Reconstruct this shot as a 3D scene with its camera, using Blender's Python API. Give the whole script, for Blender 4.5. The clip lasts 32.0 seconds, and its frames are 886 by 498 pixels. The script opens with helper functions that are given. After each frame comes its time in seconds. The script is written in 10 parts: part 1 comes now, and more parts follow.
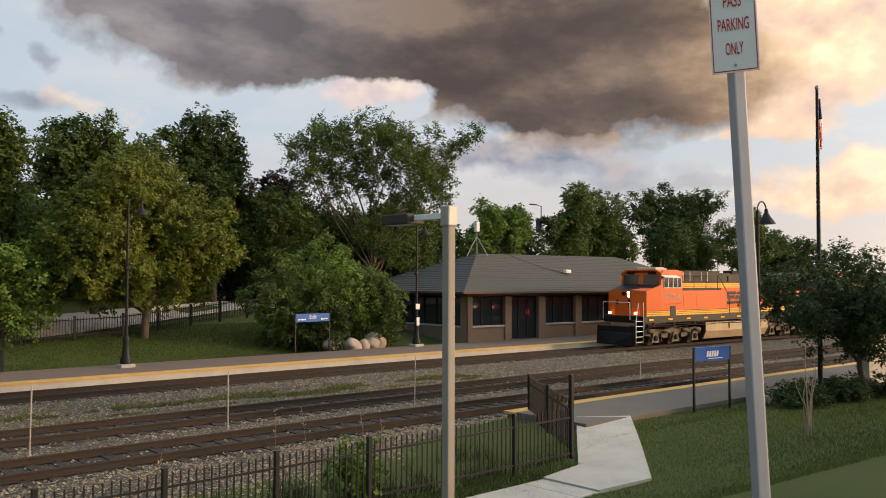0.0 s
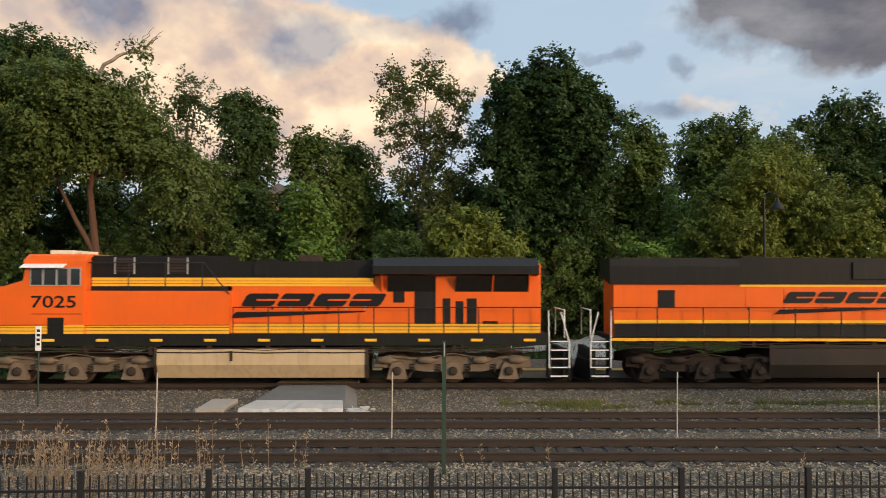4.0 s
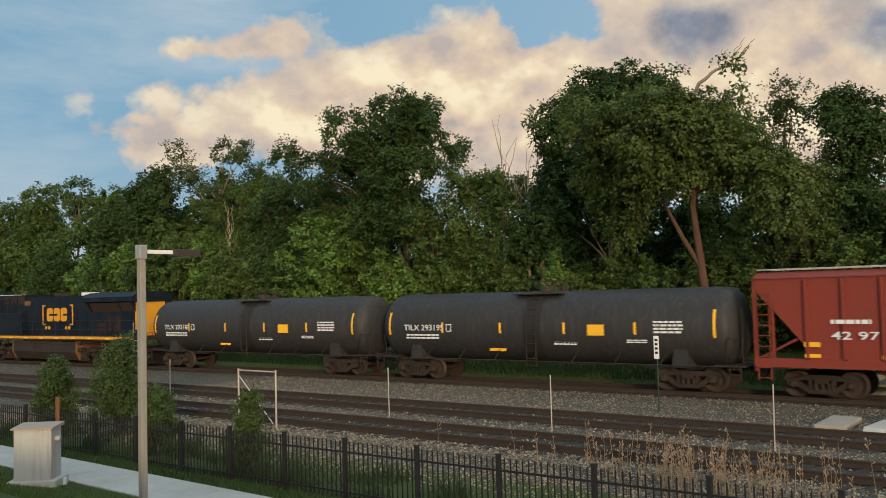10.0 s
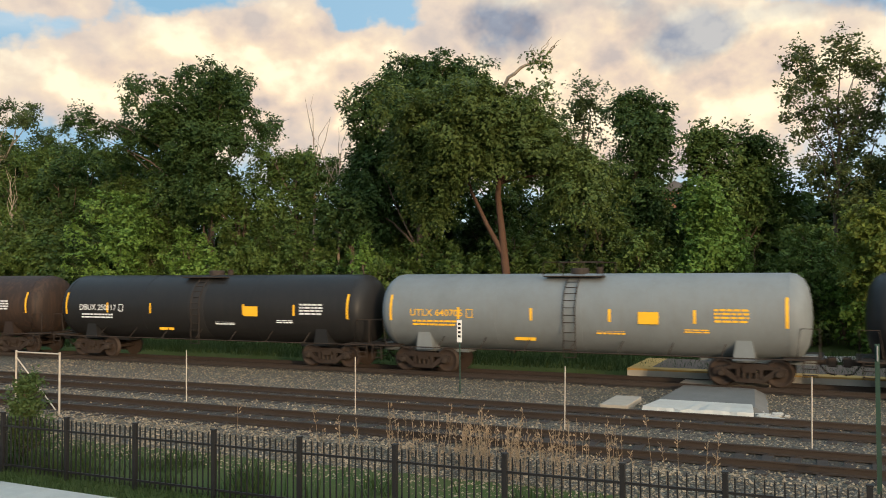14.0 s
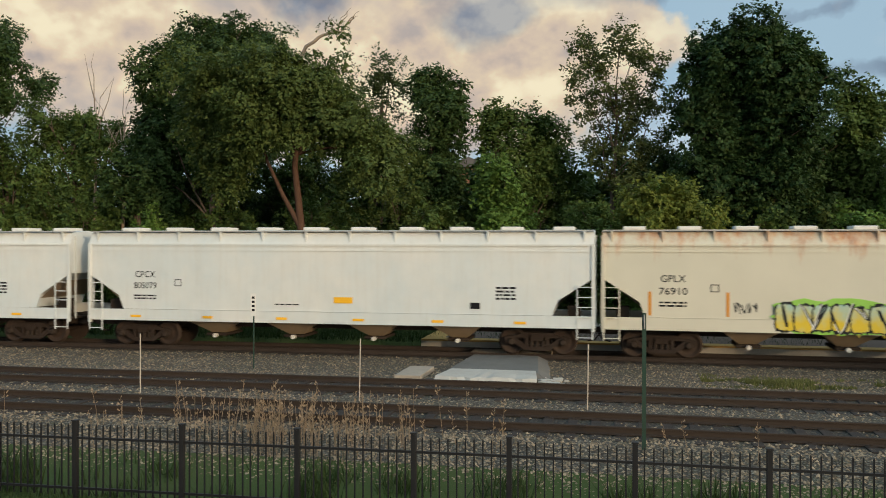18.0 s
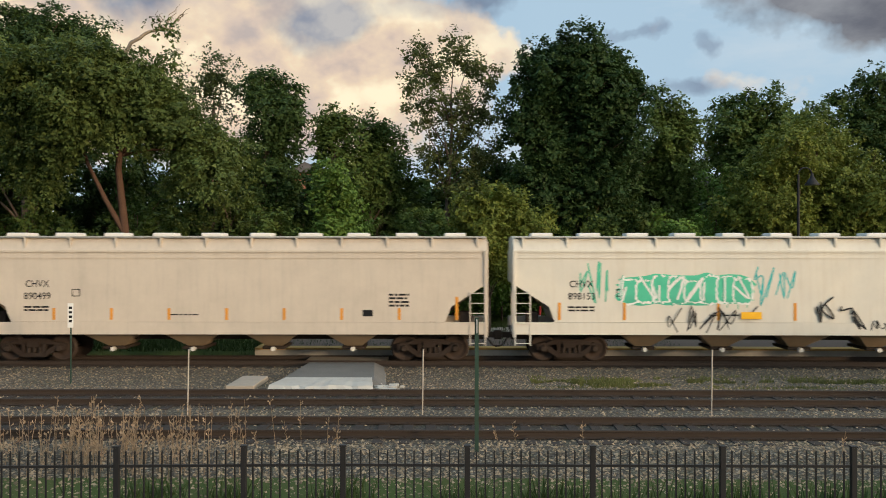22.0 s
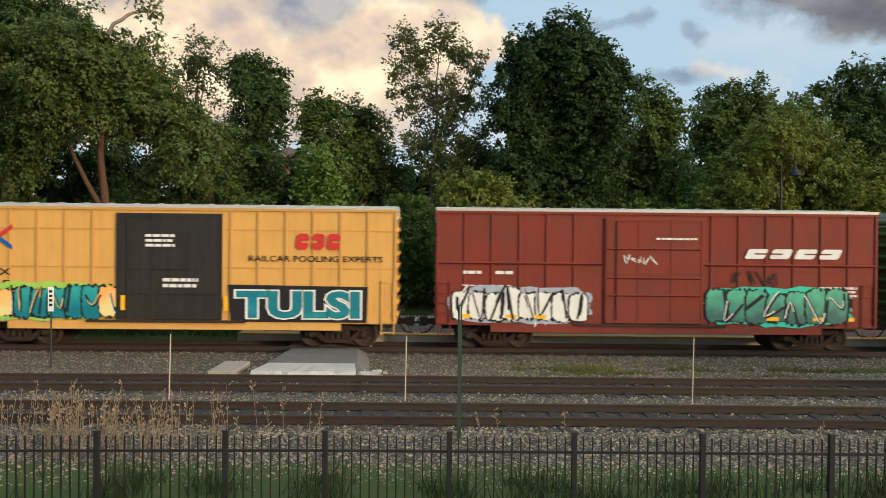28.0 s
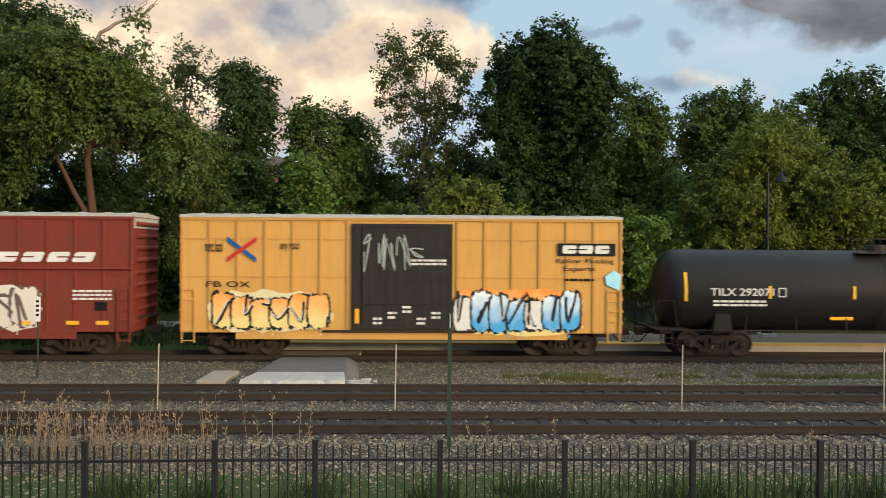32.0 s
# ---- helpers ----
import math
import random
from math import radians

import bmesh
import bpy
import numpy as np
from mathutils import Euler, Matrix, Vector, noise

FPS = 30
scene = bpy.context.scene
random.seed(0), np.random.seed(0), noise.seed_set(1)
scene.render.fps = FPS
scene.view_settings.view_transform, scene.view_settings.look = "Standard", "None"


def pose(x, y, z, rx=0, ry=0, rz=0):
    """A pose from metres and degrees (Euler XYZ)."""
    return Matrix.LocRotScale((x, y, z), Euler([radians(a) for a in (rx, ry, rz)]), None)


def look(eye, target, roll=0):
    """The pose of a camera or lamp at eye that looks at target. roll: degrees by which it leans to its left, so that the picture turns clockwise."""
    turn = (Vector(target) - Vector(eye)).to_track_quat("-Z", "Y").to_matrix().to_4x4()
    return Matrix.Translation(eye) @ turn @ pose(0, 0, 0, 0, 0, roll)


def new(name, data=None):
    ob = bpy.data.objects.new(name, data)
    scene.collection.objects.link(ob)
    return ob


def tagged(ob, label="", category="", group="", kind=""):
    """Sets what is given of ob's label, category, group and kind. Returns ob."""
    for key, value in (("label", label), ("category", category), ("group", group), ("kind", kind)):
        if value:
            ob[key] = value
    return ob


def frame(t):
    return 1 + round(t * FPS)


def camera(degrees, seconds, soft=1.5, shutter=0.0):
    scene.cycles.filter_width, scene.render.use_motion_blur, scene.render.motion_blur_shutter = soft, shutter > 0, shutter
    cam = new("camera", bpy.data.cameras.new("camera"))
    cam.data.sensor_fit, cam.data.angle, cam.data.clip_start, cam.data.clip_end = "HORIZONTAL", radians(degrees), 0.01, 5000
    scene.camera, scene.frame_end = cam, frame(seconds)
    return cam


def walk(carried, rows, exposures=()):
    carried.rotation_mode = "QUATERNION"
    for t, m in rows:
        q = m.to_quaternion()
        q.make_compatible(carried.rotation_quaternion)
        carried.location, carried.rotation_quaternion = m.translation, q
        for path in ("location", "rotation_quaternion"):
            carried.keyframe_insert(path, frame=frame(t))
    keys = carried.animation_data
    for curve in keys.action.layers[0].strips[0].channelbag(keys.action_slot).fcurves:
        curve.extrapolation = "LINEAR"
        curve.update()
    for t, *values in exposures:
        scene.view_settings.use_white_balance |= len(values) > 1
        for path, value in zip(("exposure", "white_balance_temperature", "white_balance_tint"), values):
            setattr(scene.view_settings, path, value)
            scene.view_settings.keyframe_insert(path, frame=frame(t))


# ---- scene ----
cam = camera(55.43, 32.0, soft=0.95, shutter=0.13)
# seconds, eye x y z, yaw, pitch, lean
ROWS = [
    (0, 0.108, -0.160, 3.944, -42.50, 2.02, 0.17),
    (0.5, 0.104, -0.144, 3.950, -38.22, 1.72, 0.29),
    (1, 0.099, -0.147, 3.959, -33.28, 1.49, 0.46),
    (1.5, 0.071, -0.156, 3.948, -26.72, 1.38, 0.50),
    (2, 0.006, -0.180, 3.935, -19.75, 1.18, 0.33),
    (2.5, 0.031, -0.156, 3.935, -13.57, 0.94, 0.30),
    (4.5, 0.176, -0.072, 3.842, 1.65, 1.79, -0.07),
    (5, 0.159, -0.072, 3.844, 3.82, 1.15, -0.30),
    (5.5, 0.145, -0.094, 3.846, 5.59, 0.85, -0.49),
    (6, 0.127, -0.088, 3.839, 9.14, 0.95, -0.70),
    (6.5, 0.126, -0.089, 3.854, 13.80, 1.16, -1.16),
    (7, 0.098, -0.126, 3.870, 17.69, 1.28, -1.37),
    (7.5, 0.069, -0.131, 3.855, 21.81, 1.51, -1.44),
    (8, 0.035, -0.123, 3.852, 26.13, 1.77, -1.21),
    (8.5, 0.032, -0.136, 3.857, 29.39, 1.93, -1.39),
    (9, 0.035, -0.154, 3.851, 32.57, 2.09, -1.82),
    (9.5, -0.023, -0.193, 3.868, 36.20, 2.40, -1.79),
    (10, -0.022, -0.180, 3.851, 38.02, 2.97, -1.56),
    (10.5, -0.026, -0.188, 3.848, 38.31, 3.21, -1.02),
    (11, -0.029, -0.196, 3.862, 37.55, 3.13, -0.74),
    (11.5, -0.035, -0.198, 3.851, 36.01, 2.90, -0.70),
    (12, -0.026, -0.172, 3.840, 33.82, 2.53, -0.52),
    (12.5, -0.053, -0.138, 3.815, 31.33, 2.17, -0.21),
    (13, -0.070, -0.100, 3.798, 29.15, 1.94, -0.11),
    (13.5, -0.075, -0.066, 3.787, 27.14, 1.87, -0.11),
    (14, -0.083, -0.035, 3.779, 25.16, 1.74, -0.22),
    (14.5, -0.077, -0.017, 3.786, 23.68, 1.51, -0.46),
    (16.5, -0.073, 0.000, 3.779, 17.46, 0.78, -0.47),
    (17, -0.074, 0.014, 3.780, 15.81, 0.38, -0.27),
    (17.5, -0.062, 0.030, 3.796, 13.75, 0.01, 0.01),
    (18, -0.062, 0.051, 3.802, 11.51, -0.17, 0.09),
    (18.5, -0.037, 0.087, 3.792, 9.51, -0.11, -0.01),
    (19, -0.030, 0.116, 3.786, 7.33, 0.05, 0.20),
    (19.5, -0.022, 0.131, 3.791, 5.28, 0.16, 0.43),
    (20, -0.009, 0.140, 3.791, 3.68, 0.18, 0.44),
    (20.5, -0.012, 0.154, 3.780, 2.62, 0.22, 0.35),
    (21, -0.025, 0.137, 3.779, 1.74, 0.21, 0.20),
    (21.5, -0.018, 0.142, 3.794, 1.04, 0.22, 0.05),
    (22, -0.011, 0.143, 3.797, 0.53, 0.28, 0.03),
    (22.5, -0.019, 0.140, 3.788, 0.13, 0.49, 0.23),
    (23, -0.015, 0.122, 3.797, 0.01, 0.60, 0.35),
    (23.5, -0.011, 0.142, 3.785, 0.00, 0.56, 0.38),
    (24, -0.004, 0.154, 3.790, 0.08, 0.34, 0.14),
    (24.5, -0.011, 0.147, 3.793, -0.03, 0.27, 0.12),
    (25, -0.018, 0.159, 3.785, -0.27, 0.24, 0.37),
    (25.5, -0.007, 0.171, 3.789, -0.40, 0.19, 0.31),
    (27.5, -0.008, 0.175, 3.791, -0.45, -0.33, 0.46),
    (28, -0.009, 0.169, 3.789, -0.55, -0.60, 0.56),
    (28.5, -0.005, 0.166, 3.801, -0.58, -0.75, 0.40),
    (29, -0.011, 0.176, 3.787, -0.74, -0.71, 0.34),
    (29.5, -0.016, 0.169, 3.797, -0.79, -0.63, 0.18),
    (30, -0.009, 0.170, 3.790, -0.78, -0.51, 0.09),
    (30.5, -0.006, 0.186, 3.789, -0.89, -0.42, 0.15),
    (31, -0.010, 0.153, 3.794, -0.98, -0.32, 0.24),
    (31.5, -0.012, 0.154, 3.802, -1.11, -0.18, 0.22),
    (32, -0.026, 0.164, 3.788, -1.32, -0.05, 0.33),
]
EXPOSURES = [(0, -0.06, 7500, 19), (1, -0.08, 7600, 20), (2.5, -0.14, 7400, 20), (5, -0.15, 6500, 9), (6, -0.18, 6500, 8), (9, -0.1, 6400, 7), (10, -0.36, 6400, 7), (11, -0.12, 6400, 7), (12, -0.2, 6400, 8), (14, 0.0, 6400, 7), (17, -0.34, 6300, 5), (18, -0.42, 6300, 5), (20, -0.32, 6400, 7), (23, -0.18, 6400, 8), (25, -0.2, 6400, 8), (28, -0.08, 6500, 8), (32, -0.1, 6500, 8)]
walk(cam, [(t, pose(x, y, z, 90 + p, 0, w) @ pose(0, 0, 0, 0, 0, r)) for t, x, y, z, w, p, r in ROWS], EXPOSURES)

# ---------------------------------------------------------------- light
SUN_AZ, SUN_EL, GLOW, ZENITH = 132.0, 9.0, 2.4, 0.8   # degrees clockwise from +y, degrees up
sun_dir = Vector((math.sin(radians(SUN_AZ)) * math.cos(radians(SUN_EL)), math.cos(radians(SUN_AZ)) * math.cos(radians(SUN_EL)), math.sin(radians(SUN_EL))))
sun = new("sun", bpy.data.lights.new("sun", "SUN"))
sun.data.energy, sun.data.angle, sun.data.color = 3.1, radians(5.0), (1.0, 0.72, 0.44)
sun.matrix_world = look(sun_dir * 100, (0, 0, 0))


class Nodes:
    """Short hand for node trees."""
    def __init__(self, tree):
        self.t = tree
        tree.nodes.clear()

    def n(self, kind, ins=None, **props):
        node = self.t.nodes.new(kind)
        for k, v in props.items():
            if k == "operation":
                node.operation = v
            elif k == "data_type":
                node.data_type = v
            elif k == "feature":
                node.feature = v
        for k, v in (ins or {}).items():
            if isinstance(v, tuple) and len(v) == 2 and hasattr(v[0], "outputs"):
                self.t.links.new(v[0].outputs[v[1]], node.inputs[k])
            elif hasattr(v, "outputs"):
                self.t.links.new(v.outputs[0], node.inputs[k])
            else:
                node.inputs[k].default_value = v
        return node

    def math(self, op, a, b=0.0, clamp=False):
        node = self.n("ShaderNodeMath", {0: a, 1: b}, operation=op)
        node.use_clamp = clamp
        return node

    def mix(self, fac, a, b, mode="MIX"):
        node = self.n("ShaderNodeMix", data_type="RGBA")
        node.blend_type = mode
        for k, v in ((0, fac), (6, a), (7, b)):
            if isinstance(v, tuple) and hasattr(v[0], "outputs"):
                self.t.links.new(v[0].outputs[v[1]], node.inputs[k])
            elif hasattr(v, "outputs"):
                self.t.links.new(v.outputs[2] if v.bl_idname == "ShaderNodeMix" else v.outputs[0], node.inputs[k])
            else:
                node.inputs[k].default_value = v
        return node

    def ramp(self, fac, stops):
        node = self.n("ShaderNodeValToRGB", {0: fac})
        e = node.color_ramp.elements
        while len(e) < len(stops):
            e.new(0.5)
        for el, (p, c) in zip(e, stops):
            el.position, el.color = p, c if len(c) == 4 else (*c, 1)
        return node

    def noise(self, vec, scale, detail=4.0, rough=0.5):
        return self.n("ShaderNodeTexNoise", {"Vector": vec, "Scale": scale, "Detail": detail, "Roughness": rough})


def col(c):
    return (*c, 1.0) if len(c) == 3 else c


world = bpy.data.worlds.new("sky")
scene.world = world
world.use_nodes = True
W = Nodes(world.node_tree)
tc = W.n("ShaderNodeTexCoord")
sky = W.n("ShaderNodeTexSky")
sky.sky_type, sky.sun_disc, sky.sun_elevation, sky.sun_rotation = "NISHITA", False, radians(12), radians(SUN_AZ)
sep = W.n("ShaderNodeSeparateXYZ", {0: tc})
up = W.math("MAXIMUM", (sep, 2), 0.0)


def between(v, a, b, hi=1.0):
    return W.n("ShaderNodeMapRange", {0: v, 1: a, 2: b, 4: hi})


# bearing (degrees clockwise from +y) and height (degrees) of a direction, ruffled so that no cloud has a drawn edge
bearing = W.math("MULTIPLY", W.math("ARCTAN2", (sep, 0), (sep, 1)), 57.296)
height = W.math("MULTIPLY", W.math("ARCSINE", (sep, 2)), 57.296)
plain = W.n("ShaderNodeCombineXYZ", {0: bearing, 1: height})
ruffle = W.n("ShaderNodeTexNoise", {"Vector": tc, "Scale": 7.0, "Detail": 5.0, "Roughness": 0.6})
away = W.n("ShaderNodeVectorMath", {0: W.n("ShaderNodeVectorMath", {0: (ruffle, 1), 1: (0.5, 0.5, 0.5)}, operation="SUBTRACT"), 1: (13.0, 5.0, 0.0)}, operation="MULTIPLY")
spot = W.n("ShaderNodeVectorMath", {0: plain, 1: away}, operation="ADD")


def bank_of(clouds):
    """Soft clouds round given bearings and heights: (bearing, height, half width, half height, weight)."""
    total = None
    for a, e, wa, we, k in clouds:
        d = W.n("ShaderNodeVectorMath", {0: W.n("ShaderNodeMapping", {0: spot, 1: (-a / wa, -e / we, 0), 3: (1 / wa, 1 / we, 0)})}, operation="LENGTH")
        one = W.n("ShaderNodeMapRange", {0: (d, 1), 1: 1.25, 2: 0.25, 4: k})
        total = one if total is None else W.math("ADD", total, one)
    return total


# billowing heaps of cumulus, lit on the sunward side
place = W.n("ShaderNodeMapping", {0: tc, 1: (3.1, 0.4, 0.35), 3: (1.0, 1.0, 1.35)})
sunward = W.n("ShaderNodeVectorMath", {0: place, 1: (0.012, -0.01, 0.042)}, operation="ADD")


def masses(v):
    puffs = W.n("ShaderNodeTexVoronoi", {"Vector": v, "Scale": 11.0, "Detail": 3.0, "Roughness": 0.55})
    return W.math("SUBTRACT", W.noise(v, 6.0, 8.0, 0.55), W.math("MULTIPLY", puffs, 0.22))


body, ahead = masses(place), masses(sunward)
side = between((sep, 0), 0.10, 0.55)
heaps = bank_of([(-40, 15.5, 13, 4.0, 0.5), (-33, 11.5, 15, 6.0, 0.55), (-47, 11.8, 11, 3.2, 0.5), (-57, 10.0, 4.5, 2.2, 0.42), (-52, 16.7, 4, 1.3, 0.4), (-20, 12, 15, 7.5, 0.6), (-8, 11, 13, 6.0, 0.6), (-2, 14, 7, 4.0, 0.4),
                 (-16, 20, 14, 4.5, 0.45), (-30, 22, 12, 4.0, 0.3), (37, 12.6, 6, 1.8, 0.6), (22, 10.5, 12, 2.4, 0.30), (67, 15, 10, 7.0, 0.8), (54, 9.6, 12, 0.9, 0.36), (68, 6.0, 10, 2.4, 0.4), (-30, 17.6, 3.2, 1.6, -0.5), (10, 14.5, 7, 5.0, -0.3)])
dense = W.math("ADD", W.math("MULTIPLY", body, 1.15), heaps)
cover = W.ramp(dense, [(0.56, (0, 0, 0)), (0.72, (1, 1, 1))])
relief = W.math("ADD", W.math("MULTIPLY", W.math("SUBTRACT", body, ahead), 2.6), 0.50, True)
cream = W.ramp(relief, [(0.06, (0.60, 0.50, 0.47)), (0.36, (0.86, 0.67, 0.54)), (0.62, (1.02, 0.80, 0.58)), (0.92, (1.25, 1.06, 0.75))])
# pale where the heap thins out
cream = W.mix(between(dense, 1.1, 0.66, 0.5), cream, (0.80, 0.70, 0.62, 1))
# slate patches that drift in front of them
slate_d = W.math("ADD", W.math("MULTIPLY", body, 0.9), bank_of([(-20.5, 16.5, 4.6, 3.2, 0.55), (-8.6, 15.2, 6.0, 2.4, 0.55), (0.9, 16.6, 5.0, 2.0, 0.6), (-14, 17.5, 3.5, 1.6, 0.4), (12.6, 14.2, 2.8, 1.0, 0.5), (15.5, 10.2, 6, 1.3, 0.5), (17, 13.0, 2.4, 1.2, 0.4), (46, 8.6, 18, 1.5, 0.5), (60, 6.6, 14, 1.3, 0.42), (-26, 14.0, 3.0, 1.2, 0.25)]))
slate_f = W.ramp(slate_d, [(0.50, (0, 0, 0)), (0.80, (0.86, 0.86, 0.86))])
slate = W.ramp(relief, [(0.15, (0.17, 0.21, 0.31)), (0.55, (0.25, 0.31, 0.43)), (0.95, (0.50, 0.50, 0.54))])
# the heavy grey deck
deck = W.n("ShaderNodeMapping", {0: tc, 1: (1.3, 2.2, 0.0), 3: (1.0, 1.0, 2.2)})
d2 = W.noise(deck, 3.6, 8.0, 0.58)
deck_d = W.math("ADD", d2, bank_of([(45, 15.5, 15, 5.0, 0.75), (54, 13, 11, 4.4, 0.75), (34, 15.6, 10, 3.0, 0.6), (27, 14.0, 7, 2.4, 0.55), (21, 16.6, 6, 2.6, 0.5), (30, 18.0, 12, 2.6, 0.5), (42, 21, 26, 4.5, 0.7), (37.5, 12.3, 5, 1.5, -0.75)]))
dark = W.ramp(deck_d, [(0.72, (0, 0, 0)), (1.0, (1, 1, 1))])
body3 = W.math("ADD", W.math("MULTIPLY", W.math("SUBTRACT", d2, W.noise(W.n("ShaderNodeVectorMath", {0: deck, 1: (0.03, -0.02, 0.075)}, operation="ADD"), 3.6, 8.0, 0.58)), 3.0), 0.5, True)
pale_grey = W.ramp(body3, [(0.2, (0.18, 0.19, 0.23)), (0.8, (0.36, 0.37, 0.40))])
dark_grey = W.ramp(body3, [(0.2, (0.092, 0.080, 0.080)), (0.55, (0.135, 0.116, 0.112)), (0.95, (0.27, 0.22, 0.185))])
grey = W.mix(between(bearing, 24.0, 42.0), pale_grey, dark_grey)
grey = W.mix(between(bearing, 55.0, 70.0, 0.85), grey, W.ramp(body3, [(0.2, (0.24, 0.16, 0.11)), (0.6, (0.62, 0.42, 0.25)), (0.9, (1.0, 0.74, 0.44))]))
# open sky
blue = W.mix(0.8, W.mix(1.0, sky, (0.07, 0.07, 0.07, 1), "MULTIPLY"), W.mix(between(bearing, -45.0, 6.0), (0.33, 0.58, 0.80, 1), (0.60, 0.80, 0.98, 1)))
thin = W.ramp(W.noise(W.n("ShaderNodeMapping", {0: tc, 3: (1.0, 1.0, 3.5)}), 3.0, 6.0, 0.6), [(0.45, (0, 0, 0)), (0.75, (0.5, 0.5, 0.5))])
blue = W.mix(thin, blue, (0.90, 0.90, 0.90, 1))
haze = W.ramp(up, [(0.0, (1, 1, 1)), (0.17, (0, 0, 0))])
blue = W.mix(W.math("MULTIPLY", haze, 0.6), blue, W.mix(side, (0.66, 0.72, 0.76, 1), (0.80, 0.66, 0.54, 1)))
white_side = W.mix(W.math("MULTIPLY", between(bearing, 15.0, 30.0), between(bearing, 56.0, 46.0)), cream, W.mix(1.0, cream, (0.92, 1.08, 1.35, 1), "MULTIPLY"))
low = W.mix((cover, 0), blue, white_side)
low = W.mix((slate_f, 0), low, slate)
low = W.mix((dark, 0), low, grey)
# the sky is brightest round the low sun, and brighter overhead than along the wood
facing = W.n("ShaderNodeVectorMath", {0: tc, 1: tuple(sun_dir)}, operation="DOT_PRODUCT")
near_sun = W.math("POWER", W.math("MAXIMUM", (facing, 1), 0.0), 3.6)
glow = W.mix(1.0, low, W.mix(1.0, (GLOW, GLOW * 0.85, GLOW * 0.64, 1), near_sun, "MULTIPLY"), "ADD")
zenith = W.math("ADD", 1.0, W.math("MULTIPLY", W.n("ShaderNodeMapRange", {0: (sep, 2), 1: 0.38, 2: 0.95}), ZENITH))
bg = W.n("ShaderNodeBackground", {"Color": (glow, 2), "Strength": W.math("MULTIPLY", zenith, 1.0)})
W.t.links.new(bg.outputs[0], W.n("ShaderNodeOutputWorld").inputs[0])

# ---------------------------------------------------------------- materials
MATS = {}


def mat(name, c, rough=0.6, metal=0.0, c2=None, scale=3.0, amount=0.5, bump=0.0, bscale=40.0, streak=0.0, sc=(0.1, 0.06, 0.04), grime=0.0, gz=None, glass=False, emit=0.0, island=0.0, coat=0.0):
    """Painted or raw surface: base colour, a second colour in patches, fine grain relief, vertical dirt streaks, overall grime."""
    if name in MATS:
        return MATS[name]
    m = bpy.data.materials.new(name)
    m.use_nodes = True
    N = Nodes(m.node_tree)
    co = N.n("ShaderNodeTexCoord")
    vec = (co, 3)
    c2 = c2 or tuple(x * 0.72 for x in c)
    patch = N.noise(vec, scale, 5.0, 0.6)
    base = N.mix(N.ramp(patch, [(0.5 - 0.28, (0, 0, 0)), (0.5 + 0.28, (amount, amount, amount))]), col(c), col(c2))
    if island:
        geo = N.n("ShaderNodeNewGeometry")
        base = N.mix(island, base, N.n("ShaderNodeHueSaturation", {"Color": (base, 2), "Value": N.math("ADD", N.math("MULTIPLY", (geo, 8), 1.2), 0.4)}))
    if streak:
        mp = N.n("ShaderNodeMapping", {0: vec, 3: (2.2, 2.2, 0.16)})
        st = N.noise(mp, 3.0, 6.0, 0.65)
        base = N.mix(N.ramp(st, [(0.48, (0, 0, 0)), (0.72, (streak, streak, streak))]), base, col(sc))
    if grime:
        gr = N.noise(vec, 0.9, 8.0, 0.7)
        base = N.mix(N.ramp(gr, [(0.4, (0, 0, 0)), (0.75, (grime, grime, grime))]), base, (0.055, 0.045, 0.038, 1))
    fine = N.noise(vec, bscale, 4.0, 0.6)
    rg = N.math("ADD", N.math("MULTIPLY", fine, 0.25), rough - 0.12, True)
    p = N.n("ShaderNodeBsdfPrincipled", {"Base Color": (base, 2), "Roughness": rg, "Metallic": metal, "Coat Weight": coat, "Specular IOR Level": 0.14})
    if bump:
        b = N.n("ShaderNodeBump", {"Height": fine, "Strength": bump, "Distance": 0.02})
        N.t.links.new(b.outputs[0], p.inputs["Normal"])
    if emit:
        p.inputs["Emission Color"].default_value = col(c)
        p.inputs["Emission Strength"].default_value = emit
    N.t.links.new(p.outputs[0], N.n("ShaderNodeOutputMaterial").inputs[0])
    MATS[name] = m
    return m


def leaf_mat(name, c, c2, trans=0.3):
    if name in MATS:
        return MATS[name]
    m = bpy.data.materials.new(name)
    m.use_nodes = True
    N = Nodes(m.node_tree)
    geo, co = N.n("ShaderNodeNewGeometry"), N.n("ShaderNodeTexCoord")
    a = N.mix((geo, 8), col(c), col(c2))
    big_n = N.noise((co, 3), 0.35, 3.0)
    a = N.mix(N.ramp(big_n, [(0.35, (0, 0, 0)), (0.7, (0.6, 0.6, 0.6))]), a, col(tuple(x * 0.55 for x in c)))
    p = N.n("ShaderNodeBsdfPrincipled", {"Base Color": (a, 2), "Roughness": 0.6, "Specular IOR Level": 0.18})
    t = N.n("ShaderNodeBsdfTranslucent", {"Color": (a, 2)})
    s = N.n("ShaderNodeMixShader", {0: trans, 1: p, 2: t})
    N.t.links.new(s.outputs[0], N.n("ShaderNodeOutputMaterial").inputs[0])
    MATS[name] = m
    return m


BEND = -0.001347            # the three tracks bend gently round the viewer's side
RAILS = (18.27, 22.15, 29.92)   # near rail of each track at x = 0
GAUGE = 1.5


